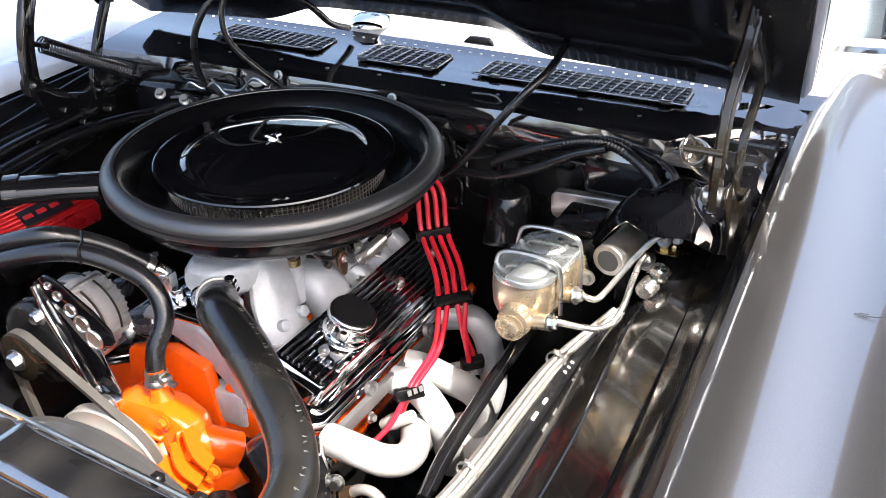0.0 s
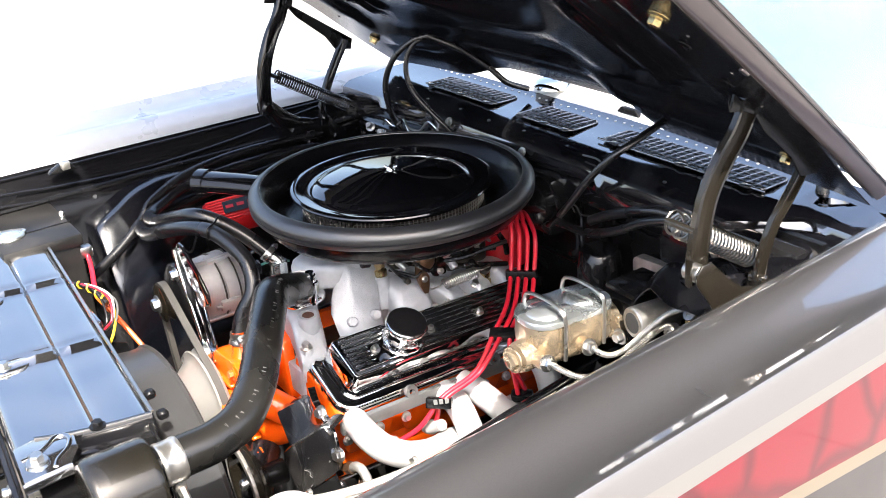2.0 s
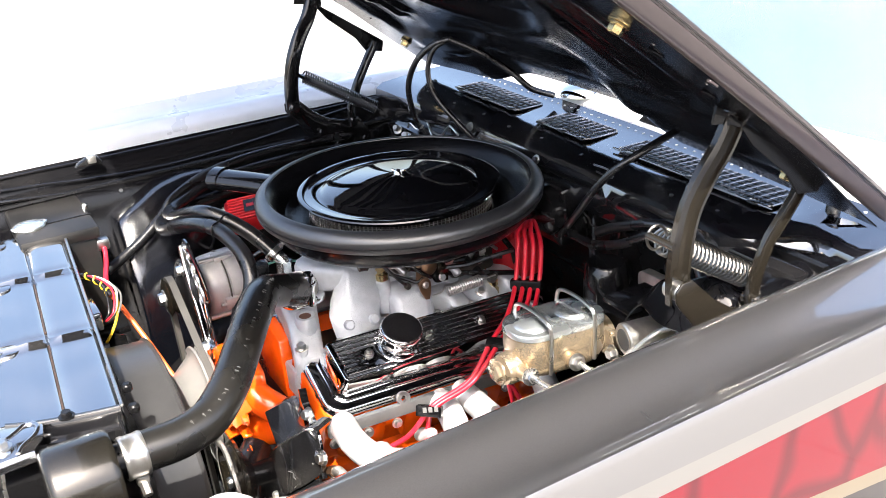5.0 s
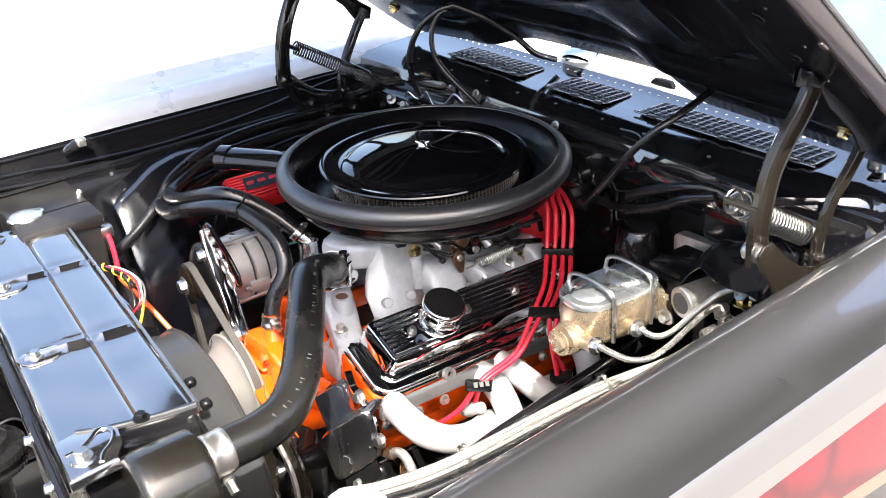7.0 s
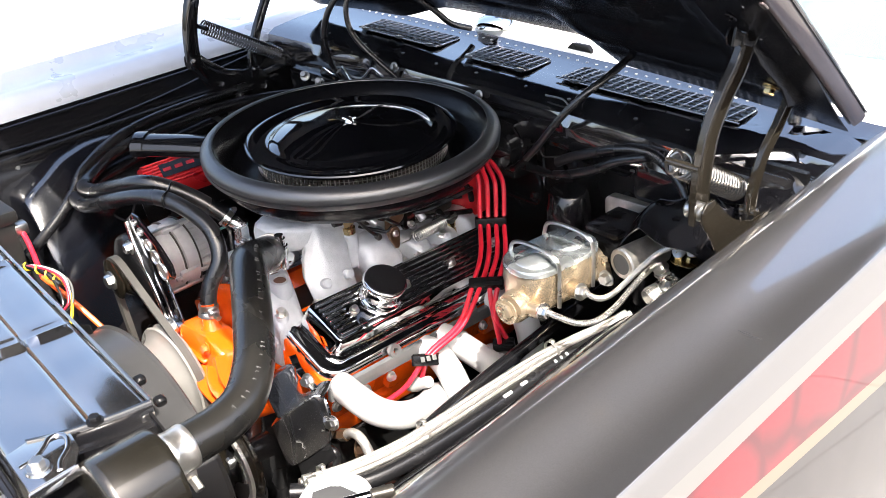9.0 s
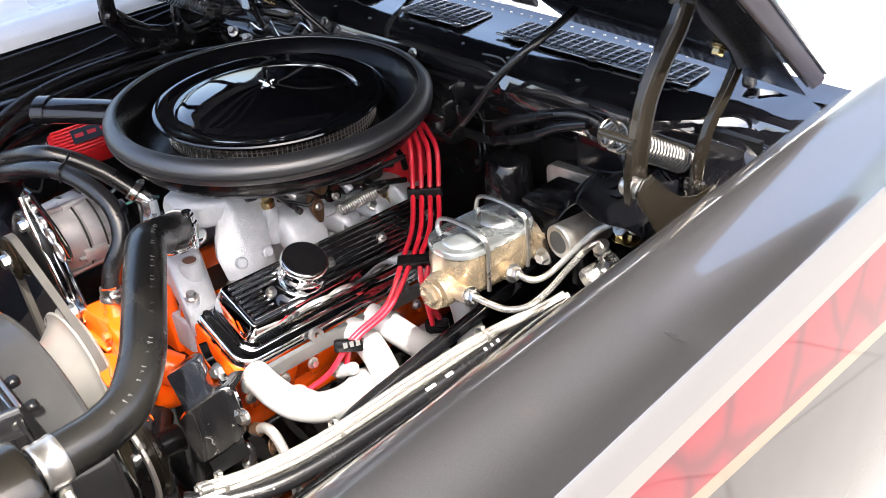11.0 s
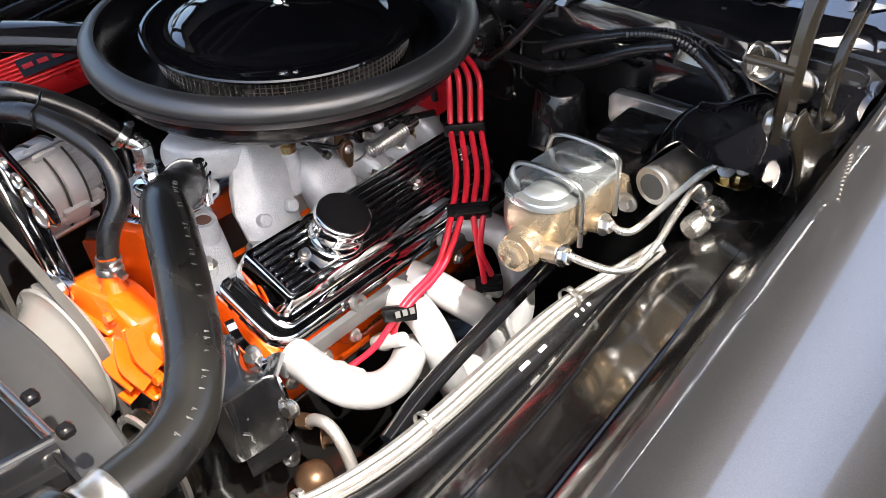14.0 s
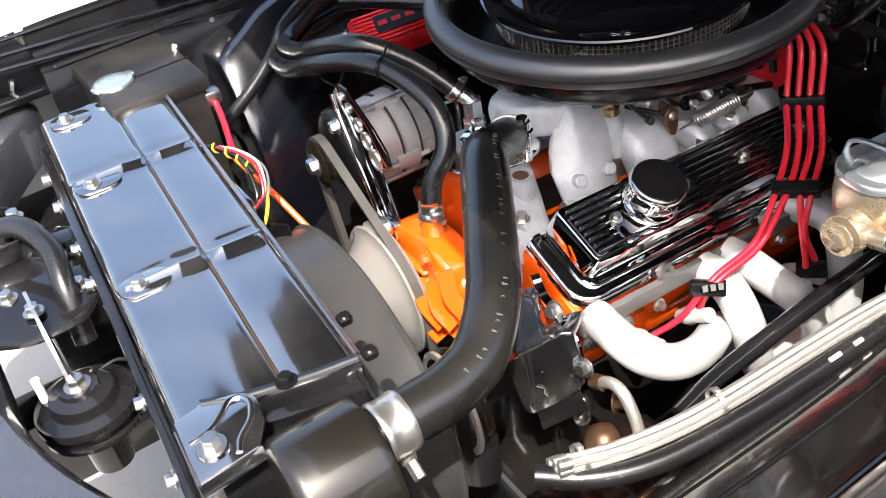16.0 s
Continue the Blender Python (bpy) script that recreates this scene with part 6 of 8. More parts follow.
# exhaust header
eh = thing("exhaust_header", (-0.02, -0.25, 0.50), "silver ceramic coated tubular exhaust header", "exhaust header")
b = box(-0.255, 0.190, -0.209, -0.198, 0.668, 0.690, 0.003, 2)
eng("flange", b, "flange", eh)
b = None
for x in (-0.124, 0.045):
    b = lathe([(0.005, -0.004), (0.011, -0.004), (0.011, 0.004), (0.005, 0.004)], 18, axis_matrix((x, -0.203, 0.697), (0, -1, 0.3)), b, closed=True)
eng("flange_ear", b, "flange", eh)
R1 = 0.0215
for pts in ([(-0.232, -0.200, 0.688), (-0.236, -0.228, 0.690), (-0.238, -0.256, 0.690), (-0.226, -0.278, 0.676), (-0.196, -0.288, 0.656), (-0.158, -0.282, 0.637), (-0.120, -0.266, 0.620), (-0.088, -0.248, 0.608), (-0.06, -0.232, 0.585), (-0.04, -0.225, 0.54)],
            [(-0.062, -0.200, 0.668), (-0.062, -0.226, 0.668), (-0.064, -0.254, 0.655), (-0.063, -0.276, 0.622), (-0.055, -0.282, 0.575), (-0.02, -0.270, 0.50)],
            [(-0.025, -0.200, 0.672), (-0.018, -0.226, 0.668), (0.000, -0.256, 0.645), (0.030, -0.285, 0.606), (0.050, -0.290, 0.555), (0.06, -0.272, 0.49)],
            [(0.100, -0.200, 0.680), (0.100, -0.235, 0.690), (0.101, -0.262, 0.682), (0.103, -0.278, 0.64), (0.100, -0.285, 0.57), (0.08, -0.27, 0.50)]):
    part("primary_tube", tube([(x, y, z + 0.005) for x, y, z in pts], R1, 22, 8), "header", eh)
part("collector", cyl((0.03, -0.265, 0.51), (0.16, -0.26, 0.40), 0.045, 0.04, 24), "header", eh)
b = None
for x in (-0.248, -0.19, -0.14, 0.02, 0.065, 0.15):
    b = hexbolt((x, -0.209, 0.660), (0, -1, 0.1), 0.0060, 0.007, True, b)
eng("header_bolt", b, "steel", eh)

# pump bracket in front of the head
fb = thing("accessory_bracket", (-0.30, -0.20, 0.60), "black box bracket with a steel mounting strap", "engine bracket")
TL, TR, BL = Vector((-0.355, -0.180, 0.667)), Vector((-0.284, -0.244, 0.711)), Vector((-0.337, -0.222, 0.594))
pl = basis(TL, TR - TL, BL - TL)
# upright neck behind, then the can with one crease down its face
part("upright", prism([(0.020, -0.066), (0.058, -0.070), (0.066, -0.068), (0.070, -0.062), (0.062, -0.033), (0.052, 0.012), (0.048, 0.040), (0.008, 0.040)], 0.030, pl @ Matrix.Translation((0, 0, 0.020)), 0.004), "slate", fb, "slate black upright behind the can")
front = [[(0.004, -0.004, 0.012), (0.028, -0.0118, 0.003), (0.045, -0.0146, 0.0), (0.072, -0.0190, 0.0), (0.088, -0.0205, 0.001), (0.0965, -0.0165, 0.004), (0.0985, -0.010, 0.009)],
         [(0.000, 0.020, 0.012), (0.018, 0.022, 0.002), (0.034, 0.020, -0.002), (0.064, 0.012, -0.003), (0.082, 0.006, -0.001), (0.092, 0.004, 0.003), (0.095, 0.006, 0.009)],
         [(-0.004, 0.045, 0.012), (0.008, 0.048, 0.002), (0.022, 0.046, -0.001), (0.052, 0.042, -0.002), (0.072, 0.038, 0.0), (0.084, 0.035, 0.004), (0.087, 0.036, 0.010)],
         [(-0.006, 0.060, 0.012), (0.004, 0.062, 0.003), (0.016, 0.061, 0.0), (0.046, 0.057, 0.0), (0.066, 0.053, 0.002), (0.077, 0.050, 0.006), (0.080, 0.050, 0.012)],
         [(-0.006, 0.064, 0.030), (0.004, 0.066, 0.030), (0.016, 0.065, 0.030), (0.046, 0.060, 0.030), (0.066, 0.056, 0.030), (0.077, 0.052, 0.030), (0.080, 0.052, 0.030)]]
roof = [[(x + 0.006, y - 0.002, z + 0.045) for x, y, z in front[0]], [(x, y - 0.0012, z + 0.003) for x, y, z in front[0]]]
part("front_plate", thicken(loft([[pl @ Vector(p) for p in r] for r in roof + front]), 0.0022), "rad_black", fb, "glossy black pump can with a crease")
part("worn_lip", tube([pl @ Vector((x, y - 0.0012, z + 0.001)) for x, y, z in front[0][1:6]], 0.0011, 6), "steel", fb, "bare metal worn along the upper edge")
part("lower_flange", prism([(0.010, 0.064), (0.070, 0.056), (0.066, 0.082), (0.004, 0.090)], 0.004, pl @ Matrix.Translation((0, 0, 0.006)), 0.001), "satin_black", fb, "satin black lower flange")
b = None
for x, y, l, a in ((0.034, 0.030, 0.008, 0.6), (0.037, 0.036, 0.005, 1.9), (0.036, 0.041, 0.006, 1.2), (0.046, 0.013, 0.0015, 0.0), (0.030, 0.055, 0.004, -0.4)):
    b = box(-l / 2, l / 2, -0.0007, 0.0007, -0.0036, -0.0031, m=pl @ Matrix.Translation((x, y, 0)) @ Matrix.Rotation(a, 4, "Z"), bm=b)
part("scratch_mark", b, "print", fb)
ps = thing("steering_pump_pulley", (-0.40, -0.14, 0.55), "dished dark steel pulley with a bright hub bolt", "pulley")
pm = axis_matrix((-0.392, -0.138, 0.618), (-1, 0.06, 0))
part("pulley_dish", lathe([(0.0, -0.018), (0.022, -0.018), (0.026, -0.012), (0.046, -0.006), (0.054, 0.004), (0.058, 0.012), (0.064, 0.014), (0.066, 0.010), (0.059, 0.004), (0.066, -0.003), (0.064, -0.008), (0.05, -0.012), (0.02, -0.026), (0, -0.026)], 48, pm), "arm", ps)
part("rim_band", lathe([(0.0655, 0.0085), (0.0675, 0.010), (0.0675, 0.0145), (0.061, 0.016), (0.058, 0.0145)], 48, pm), "silver_pulley", ps, "dusty bare metal rim")
part("hub", lathe([(0, 0.016), (0.008, 0.016), (0.010, 0.012), (0.010, 0.004), (0.014, 0.003), (0.014, -0.018), (0, -0.018)], 24, pm), "steel", ps)
part("pump_shaft", cyl((-0.37, -0.14, 0.618), (-0.335, -0.142, 0.616), 0.02, seg=18), "satin_black", ps)
b = sweep(smooth_path([(-0.266, -0.132, 0.735), (-0.270, -0.150, 0.719), (-0.274, -0.178, 0.713), (-0.282, -0.210, 0.716), (-0.286, -0.231, 0.700), (-0.287, -0.239, 0.668), (-0.288, -0.240, 0.640)], 6), [(-0.002, 0.006), (-0.002, -0.005), (-0.0008, -0.006), (0.0012, -0.006), (0.002, -0.005), (0.002, 0.006)], up=(1, 0, 0))
part("strap", b, "chrome", fb, "chromed steel strap")
b = None
for p in ((-0.278, -0.186, 0.722), (-0.292, -0.230, 0.668), (-0.286, -0.246, 0.680)):
    b = hexbolt(p, (-1, -0.2, 0.3), 0.008, 0.010, True, b)
part("strap_bolt", b, "steel", fb)
fp = thing("fuel_pump", (-0.26, -0.24, 0.58), "small cast fuel pump with braided line and brass fittings", "fuel pump")
part("pump_body", lathe([(0, -0.03), (0.018, -0.03), (0.022, -0.01), (0.024, 0.0), (0.02, 0.012), (0.012, 0.02), (0, 0.022)], 24, axis_matrix((-0.275, -0.255, 0.556), (-0.2, -0.6, 0.5))), "bronze", fp)
part("outlet_fitting", cyl((-0.276, -0.246, 0.652), (-0.275, -0.262, 0.660), 0.0095, seg=6), "bronze", fp)
part("hex_plug", hexbolt((-0.268, -0.270, 0.632), (0.5, -0.6, 0.1), 0.009, 0.014), "bronze", fp)
part("outlet_hose", tube([(-0.275, -0.258, 0.658), (-0.275, -0.272, 0.669), (-0.275, -0.287, 0.673), (-0.275, -0.299, 0.668), (-0.275, -0.309, 0.655), (-0.275, -0.318, 0.636), (-0.277, -0.327, 0.610), (-0.28, -0.335, 0.575)], 0.0072, 12), "braid", fp, "braided stainless hose")
part("elbow_clamp", lathe([(0.0064, -0.004), (0.0098, -0.004), (0.0102, 0.0), (0.0098, 0.004), (0.0064, 0.004)], 16, axis_matrix((-0.2855, -0.230, 0.586), (-0.25, 0.5, -0.6)), closed=True), "steel", fp)
part("drain_elbow", tube([(-0.285, -0.222, 0.618), (-0.284, -0.234, 0.618), (-0.283, -0.238, 0.606), (-0.284, -0.233, 0.590), (-0.288, -0.224, 0.580)], 0.0066, 10), "rubber", fp)

# pulleys, belt, alternator
pu = thing("water_pump_pulley", (-0.40, 0.02, 0.60), "dusty bare steel water pump pulley", "pulley")
PC = Vector((-0.374, 0.045, 0.668))
prof = [(0.0, 0.058), (0.034, 0.058), (0.044, 0.055), (0.060, 0.034), (0.076, 0.014), (0.083, 0.009), (0.090, 0.009), (0.092, 0.006), (0.084, -0.001), (0.092, -0.008), (0.090, -0.011), (0.07, -0.008), (0.03, -0.004), (0, -0.004)]
part("pulley_disc", lathe(prof, 56, axis_matrix(PC, (-1, 0, 0))), "silver_pulley", pu)
b = None
for k in range(4):
    a = radians(45 + 90 * k)
    b = hexbolt(PC + Vector((-0.058, 0.018 * math.cos(a), 0.018 * math.sin(a))), (-1, 0, 0), 0.006, 0.007, True, b)
part("hub_bolt", b, "steel", pu)
fan = thing("cooling_fan", (-0.47, 0.045, 0.50), "black flex fan inside the shroud", "fan")
part("hub", cyl((-0.433, 0.045, 0.668), (-0.485, 0.045, 0.668), 0.033, seg=24, bevel=0.004), "satin_black", fan)
for k in range(6):
    a = radians(15 + 60 * k)
    d = Vector((0, math.cos(a), math.sin(a)))
    e = Vector((0, -math.sin(a), math.cos(a)))
    c = Vector((-0.490, 0.045, 0.650))
    b = loft([[c + d * r + e * w + Vector((0.35 * w, 0, 0)) for w in (-0.03, 0.0, 0.03)] for r in (0.03, 0.10, 0.165)])
    part("blade", thicken(b, 0.002), "satin_black", fan)
sh = thing("fan_shroud", (-0.50, 0.02, 0.45), "dusty grey-black fan shroud behind the radiator", "fan shroud")
SC, BC = Vector((0, 0.015, 0.625)), Vector((0, -0.025, 0.614))
plate, rows = [], []
for k in range(57):
    a = radians(-25 + 230 * k / 56)
    c, s = math.cos(a), math.sin(a)
    sq = 1.0 / max(abs(c) / 0.335, abs(s) / 0.262)
    o = Vector((SC.y + sq * c, SC.z + sq * s))
    q = Vector((BC.y + 0.226 * c, BC.z + 0.220 * s))
    plate.append([(-0.561 + 0.034 * f ** 1.6, *(o.lerp(q, f))) for f in (0.0, 0.12, 0.35, 0.6, 0.85, 1.0)])
    rows.append([(-0.533, BC.y + 0.230 * c, BC.z + 0.224 * s), (-0.524, BC.y + 0.220 * c, BC.z + 0.214 * s), (-0.512, BC.y + 0.213 * c, BC.z + 0.207 * s), (-0.458, BC.y + 0.209 * c, BC.z + 0.203 * s), (-0.454, BC.y + 0.213 * c, BC.z + 0.207 * s)])
part("shroud_plate", thicken(loft(plate), 0.003), "satin_black", sh)
part("shroud_barrel", thicken(loft(rows), 0.004), "shroud", sh, "dusty grey-brown barrel round the fan")
b = None
for y in (-0.20, 0.06, 0.26):
    b = hexbolt((-0.553, y, 0.868), (1, 0, 0.6), 0.005, 0.005, True, b)
part("shroud_screw", b, "satin_black", sh)

AL = Vector((-0.33, 0.166, 0.810))
al = thing("alternator", (AL.x, AL.y, AL.z - 0.065), "cast aluminium alternator with a black front fan", "alternator")
ax = axis_matrix(AL, (1, 0, 0))
part("rear_case", lathe([(0, 0.0), (0.050, 0.006), (0.0545, 0.012), (0.0565, 0.022), (0.0575, 0.040), (0.0560, 0.0415), (0.0560, 0.046), (0.0585, 0.048), (0.0590, 0.066), (0.0575, 0.069), (0.0490, 0.070), (0.0475, 0.074), (0.0465, 0.094), (0.042, 0.100), (0.02, 0.104), (0, 0.104)], 48, ax), "alt", al)
b = None
for k in range(30):
    m = ax @ Matrix.Rotation(2 * math.pi * k / 30, 4, "Z")
    b = box(0.040, 0.0478, -0.0016, 0.0016, 0.074, 0.0985, 0.0008, 1, m, b)
part("cooling_fin", b, "alt", al)
b = None
for k in (0.4, 2.9, 5.4, 7.9):
    m = ax @ Matrix.Rotation(2 * math.pi * k / 10, 4, "Z")
    b = box(0.040, 0.0635, -0.011, 0.011, 0.030, 0.066, 0.004, 2, m, b)
    b = box(0.030, 0.0575, -0.008, 0.008, 0.060, 0.092, 0.004, 2, m, b)
    b = cyl(m @ Vector((0.060, 0, 0.022)), m @ Vector((0.060, 0, 0.080)), 0.0035, seg=10, bm=b)
part("bolt_boss", b, "alt", al)
for a, r in ((0.62, 0.0595), (0.30, 0.0600)):
    m = ax @ Matrix.Rotation(2 * math.pi * a, 4, "Z")
    part("through_bolt", cyl(m @ Vector((r, 0, 0.004)), m @ Vector((r, 0, 0.082)), 0.0042, seg=12, bevel=0.001), "steel", al)
for z in (0.0435, 0.0705):
    part("case_groove", lathe([(0.0562, z - 0.0012), (0.0596, z - 0.0008), (0.0596, z + 0.0008), (0.0562, z + 0.0012)], 44, ax, closed=True), "carb", al)
part("plug_socket", box(AL.x + 0.098, AL.x + 0.122, AL.y - 0.040, AL.y - 0.012, AL.z + 0.010, AL.z + 0.030, 0.003), "rubber", al)
part("teal_lead", tube([(AL.x + 0.116, AL.y - 0.030, AL.z + 0.024), (AL.x + 0.140, AL.y - 0.050, AL.z + 0.034), (AL.x + 0.165, AL.y - 0.062, AL.z + 0.030)], 0.0022, 8), "teal", al, "pale teal lead")
part("front_fan", lathe([(0, -0.010), (0.030, -0.012), (0.052, -0.009), (0.060, -0.004), (0.062, 0.002), (0.062, 0.014), (0.060, 0.015), (0.058, 0.006), (0, 0.006)], 44, axis_matrix(AL + Vector((-0.016, 0, 0)), (1, 0, 0))), "satin_black", al)
part("pulley", lathe([(0, -0.014), (0.024, -0.014), (0.034, -0.010), (0.026, -0.003), (0.034, 0.004), (0.03, 0.008), (0, 0.014)], 32, axis_matrix(AL + Vector((-0.0445, 0, 0)), (1, 0, 0))), "arm", al)
part("pulley_nut", hexbolt(AL + Vector((-0.0585, 0, 0)), (-1, 0, 0), 0.011, 0.009), "steel", al)
part("terminal", cyl(AL + Vector((0.100, -0.02, 0.02)), AL + Vector((0.125, -0.02, 0.022)), 0.008, seg=10), "alt", al)
part("lead", tube([AL + Vector((0.10, 0.0, 0.03)), AL + Vector((0.13, -0.015, 0.045)), AL + Vector((0.135, -0.05, 0.03)), AL + Vector((0.12, -0.07, -0.03))], 0.0035, 8), "rubber", al)
abr = thing("alternator_bracket", (-0.345, 0.11, 0.76), "chromed alternator bracket with a row of round holes", "bracket")
B0 = Vector((-0.349, 0.050, 0.757))
flat = basis((-0.344, 0, 0), (0, 1, 0), (0, 0, 1)) @ Matrix.Translation((0, 0, -0.004))
strap = [(0.150, 0.908), (0.128, 0.925), (0.108, 0.924), (0.092, 0.915), (0.054, 0.892), (0.029, 0.869), (0.026, 0.852), (0.034, 0.842), (0.059, 0.834), (0.048, 0.806), (0.034, 0.770), (0.040, 0.752), (0.074, 0.738), (0.082, 0.748), (0.100, 0.792), (0.120, 0.833), (0.140, 0.878)]
part("bracket_strap", prism(strap, 0.004, flat, 0.0012), "lid_black", abr, "mirror black strap face")
part("bracket_lip", tube([(-0.349, 0.148, 0.906), (-0.350, 0.139, 0.876), (-0.350, 0.119, 0.832), (-0.350, 0.099, 0.791), (-0.350, 0.082, 0.750), (-0.349, 0.074, 0.740)], 0.0048, 12, 5), "chrome", abr, "bright chromed edge")
part("bracket_lip", tube([(-0.347, 0.057, 0.833), (-0.348, 0.047, 0.806), (-0.348, 0.035, 0.772)], 0.0020, 8, 4), "chrome", abr)
b = None
for y, z, r in ((0.121, 0.9125, 0.0050), (0.108, 0.9005, 0.0065), (0.0905, 0.8840, 0.0090), (0.0755, 0.8670, 0.0118), (0.0600, 0.8475, 0.0135)):
    b = lathe([(0, 0.0010), (0, -0.0006), (r * 0.80, -0.0006), (r * 0.86, -0.0022), (r, -0.0030), (r * 1.06, -0.0018), (r * 1.06, 0.0010)], 28, flat @ Matrix.Translation((y, z, -0.0002)), b, closed=True)
part("hole_rim", b, "steel", abr)
part("slot_nut", hexbolt((-0.354, 0.147, 0.862), (-1, 0, 0), 0.0085, 0.009, True), "steel", abr)
part("foot_clamp", box(-0.358, -0.340, 0.036, 0.084, 0.738, 0.762, 0.004, 2), "chrome", abr)
part("bracket_bolt", hexbolt(B0 + Vector((-0.008, 0, 0)), (-1, 0, 0), 0.010, 0.010, True), "steel", abr)


def belt(name, circles, x, w, h, label):
    """A closed belt round circles (centre y, z, radius), given in turn."""
    pts = []
    c = circles
    k = len(c)
    for i in range(k):
        y, z, r = c[i]
        yp, zp, rp = c[i - 1]
        yn, zn, rn = c[(i + 1) % k]

        def tangent(y0, z0, r0, y1, z1, r1):
            d = math.hypot(y1 - y0, z1 - z0)
            return math.atan2(z1 - z0, y1 - y0) - math.acos(max(-1, min(1, (r0 - r1) / d)))
        a0, a1 = tangent(yp, zp, rp, y, z, r), tangent(y, z, r, yn, zn, rn)
        while a1 < a0:
            a1 += 2 * math.pi
        m = max(3, int((a1 - a0) / 0.2))
        for j in range(m + 1):
            a = a0 + (a1 - a0) * j / m
            pts.append(Vector((x, y + r * math.cos(a), z + r * math.sin(a))))
    b = bmesh.new()
    rings = []
    n = len(pts)
    for i, p in enumerate(pts):
        t = (pts[(i + 1) % n] - pts[i - 1]).normalized()
        o = t.cross(Vector((1, 0, 0)))
        rings.append([b.verts.new(p + Vector((s * w, 0, 0)) + o * q) for s, q in ((-0.5, h / 2), (0.5, h / 2), (0.36, -h / 2), (-0.36, -h / 2))])
    for i in range(n):
        p, q = rings[i], rings[(i + 1) % n]
        for j in range(4):
            b.faces.new((p[j], p[(j + 1) % 4], q[(j + 1) % 4], q[j]))
    ob = obj(name, b, "belt", base=(x, circles[0][0], circles[0][1]))
    return tagged(ob, label, "drive belt")


belt("fan_belt", [(PC.y, PC.z, 0.089), (0.03, 0.45, 0.085), (AL.y, AL.z, 0.031)], -0.374, 0.012, 0.009, "worn grey rubber fan belt round the alternator pulley")

# ---- hoses ----
rh = thing("radiator_hose", (-0.40, -0.22, 0.83), "thick black upper radiator hose with white printed marks", "radiator hose")
HOSE = [(-0.200, -0.014, 0.846), (-0.222, -0.038, 0.860), (-0.252, -0.066, 0.878), (-0.278, -0.088, 0.893), (-0.297, -0.109, 0.902), (-0.314, -0.136, 0.905), (-0.344, -0.184, 0.901), (-0.378, -0.236, 0.891), (-0.414, -0.286, 0.876), (-0.454, -0.319, 0.859), (-0.495, -0.332, 0.853), (-0.535, -0.335, 0.853), (-0.572, -0.336, 0.853)]
part("hose_body", tube(HOSE, 0.0265, 24, 10), "hose_rubber", rh)
path = smooth_path(HOSE, 10)


def on_hose(i, ang, lift=0.0):
    t = (path[min(i + 1, len(path) - 1)] - path[max(i - 1, 0)]).normalized()
    u = Vector((0, 0, 1)).cross(t).normalized()
    v = t.cross(u)
    a = radians(ang)
    n = u * math.cos(a) + v * math.sin(a)
    return path[i] + n * (0.0265 + lift), t, n


b = None
for i in (25, 26, 27, 29, 30, 31, 34, 35, 38, 39, 40, 42, 43, 44, 47, 48, 52, 53, 54, 56, 57, 58, 61, 62, 65):
    p, t, n = on_hose(int(i * 1.5), 58, 0.0003)
    m = basis(p, t, n.cross(t))
    w = 0.0016 + 0.0007 * (i % 3)
    b = box(-0.0004, 0.0004, -w, w, -0.0003, 0.0001, bm=b, m=m)
    b = box(0.0007 + 0.0007 * (i % 2), 0.0013 + 0.0007 * (i % 2), -0.0022, -0.0022 + 0.7 * w, -0.0003, 0.0001, bm=b, m=m)
part("printed_mark", b, "print", rh)
for i, r in ((4, 0.0278), (len(path) - 5, 0.0274)):
    c = path[i]
    t = (path[i + 1] - path[i - 1]).normalized()
    b = lathe([(r - 0.002, -0.008), (r, -0.008), (r, 0.008), (r - 0.002, 0.008)], 32, axis_matrix(c, t), closed=True)
    if i > 10:
        b = lathe([(r - 0.002, -0.014), (r, -0.014), (r + 0.0010, -0.012), (r + 0.0010, -0.008), (r + 0.0002, -0.007), (r + 0.0002, 0.008), (r + 0.0010, 0.009), (r + 0.0010, 0.013), (r, 0.015), (r - 0.002, 0.015)], 32, axis_matrix(c, t), b, closed=True)
        b = box(-0.563, -0.547, -0.352, -0.340, 0.816, 0.830, 0.003, 2, None, b)
        b = cyl((-0.555, -0.352, 0.820), (-0.555, -0.366, 0.811), 0.0060, seg=6, bm=b)
    part("hose_clamp", b, "brushed", rh, "bright worm drive clamp")

HA = [(-0.205, 0.086, 0.868), (-0.213, 0.098, 0.881), (-0.235, 0.127, 0.907), (-0.265, 0.157, 0.930), (-0.290, 0.19, 0.938), (-0.305, 0.26, 0.915), (-0.31, 0.34, 0.885), (-0.30, 0.41, 0.870), (-0.255, 0.450, 0.874), (-0.20, 0.475, 0.884), (-0.08, 0.490, 0.890), (0.08, 0.50, 0.885), (0.24, 0.46, 0.87), (0.30, 0.42, 0.86)]
HB = [(-0.322, -0.006, 0.790), (-0.308, 0.000, 0.825), (-0.283, -0.001, 0.865), (-0.275, 0.03, 0.905), (-0.287, 0.105, 0.928), (-0.305, 0.17, 0.925), (-0.325, 0.25, 0.900), (-0.33, 0.34, 0.865), (-0.315, 0.42, 0.850), (-0.27, 0.450, 0.846), (-0.22, 0.472, 0.850), (-0.05, 0.505, 0.855), (0.15, 0.52, 0.86), (0.30, 0.48, 0.84)]
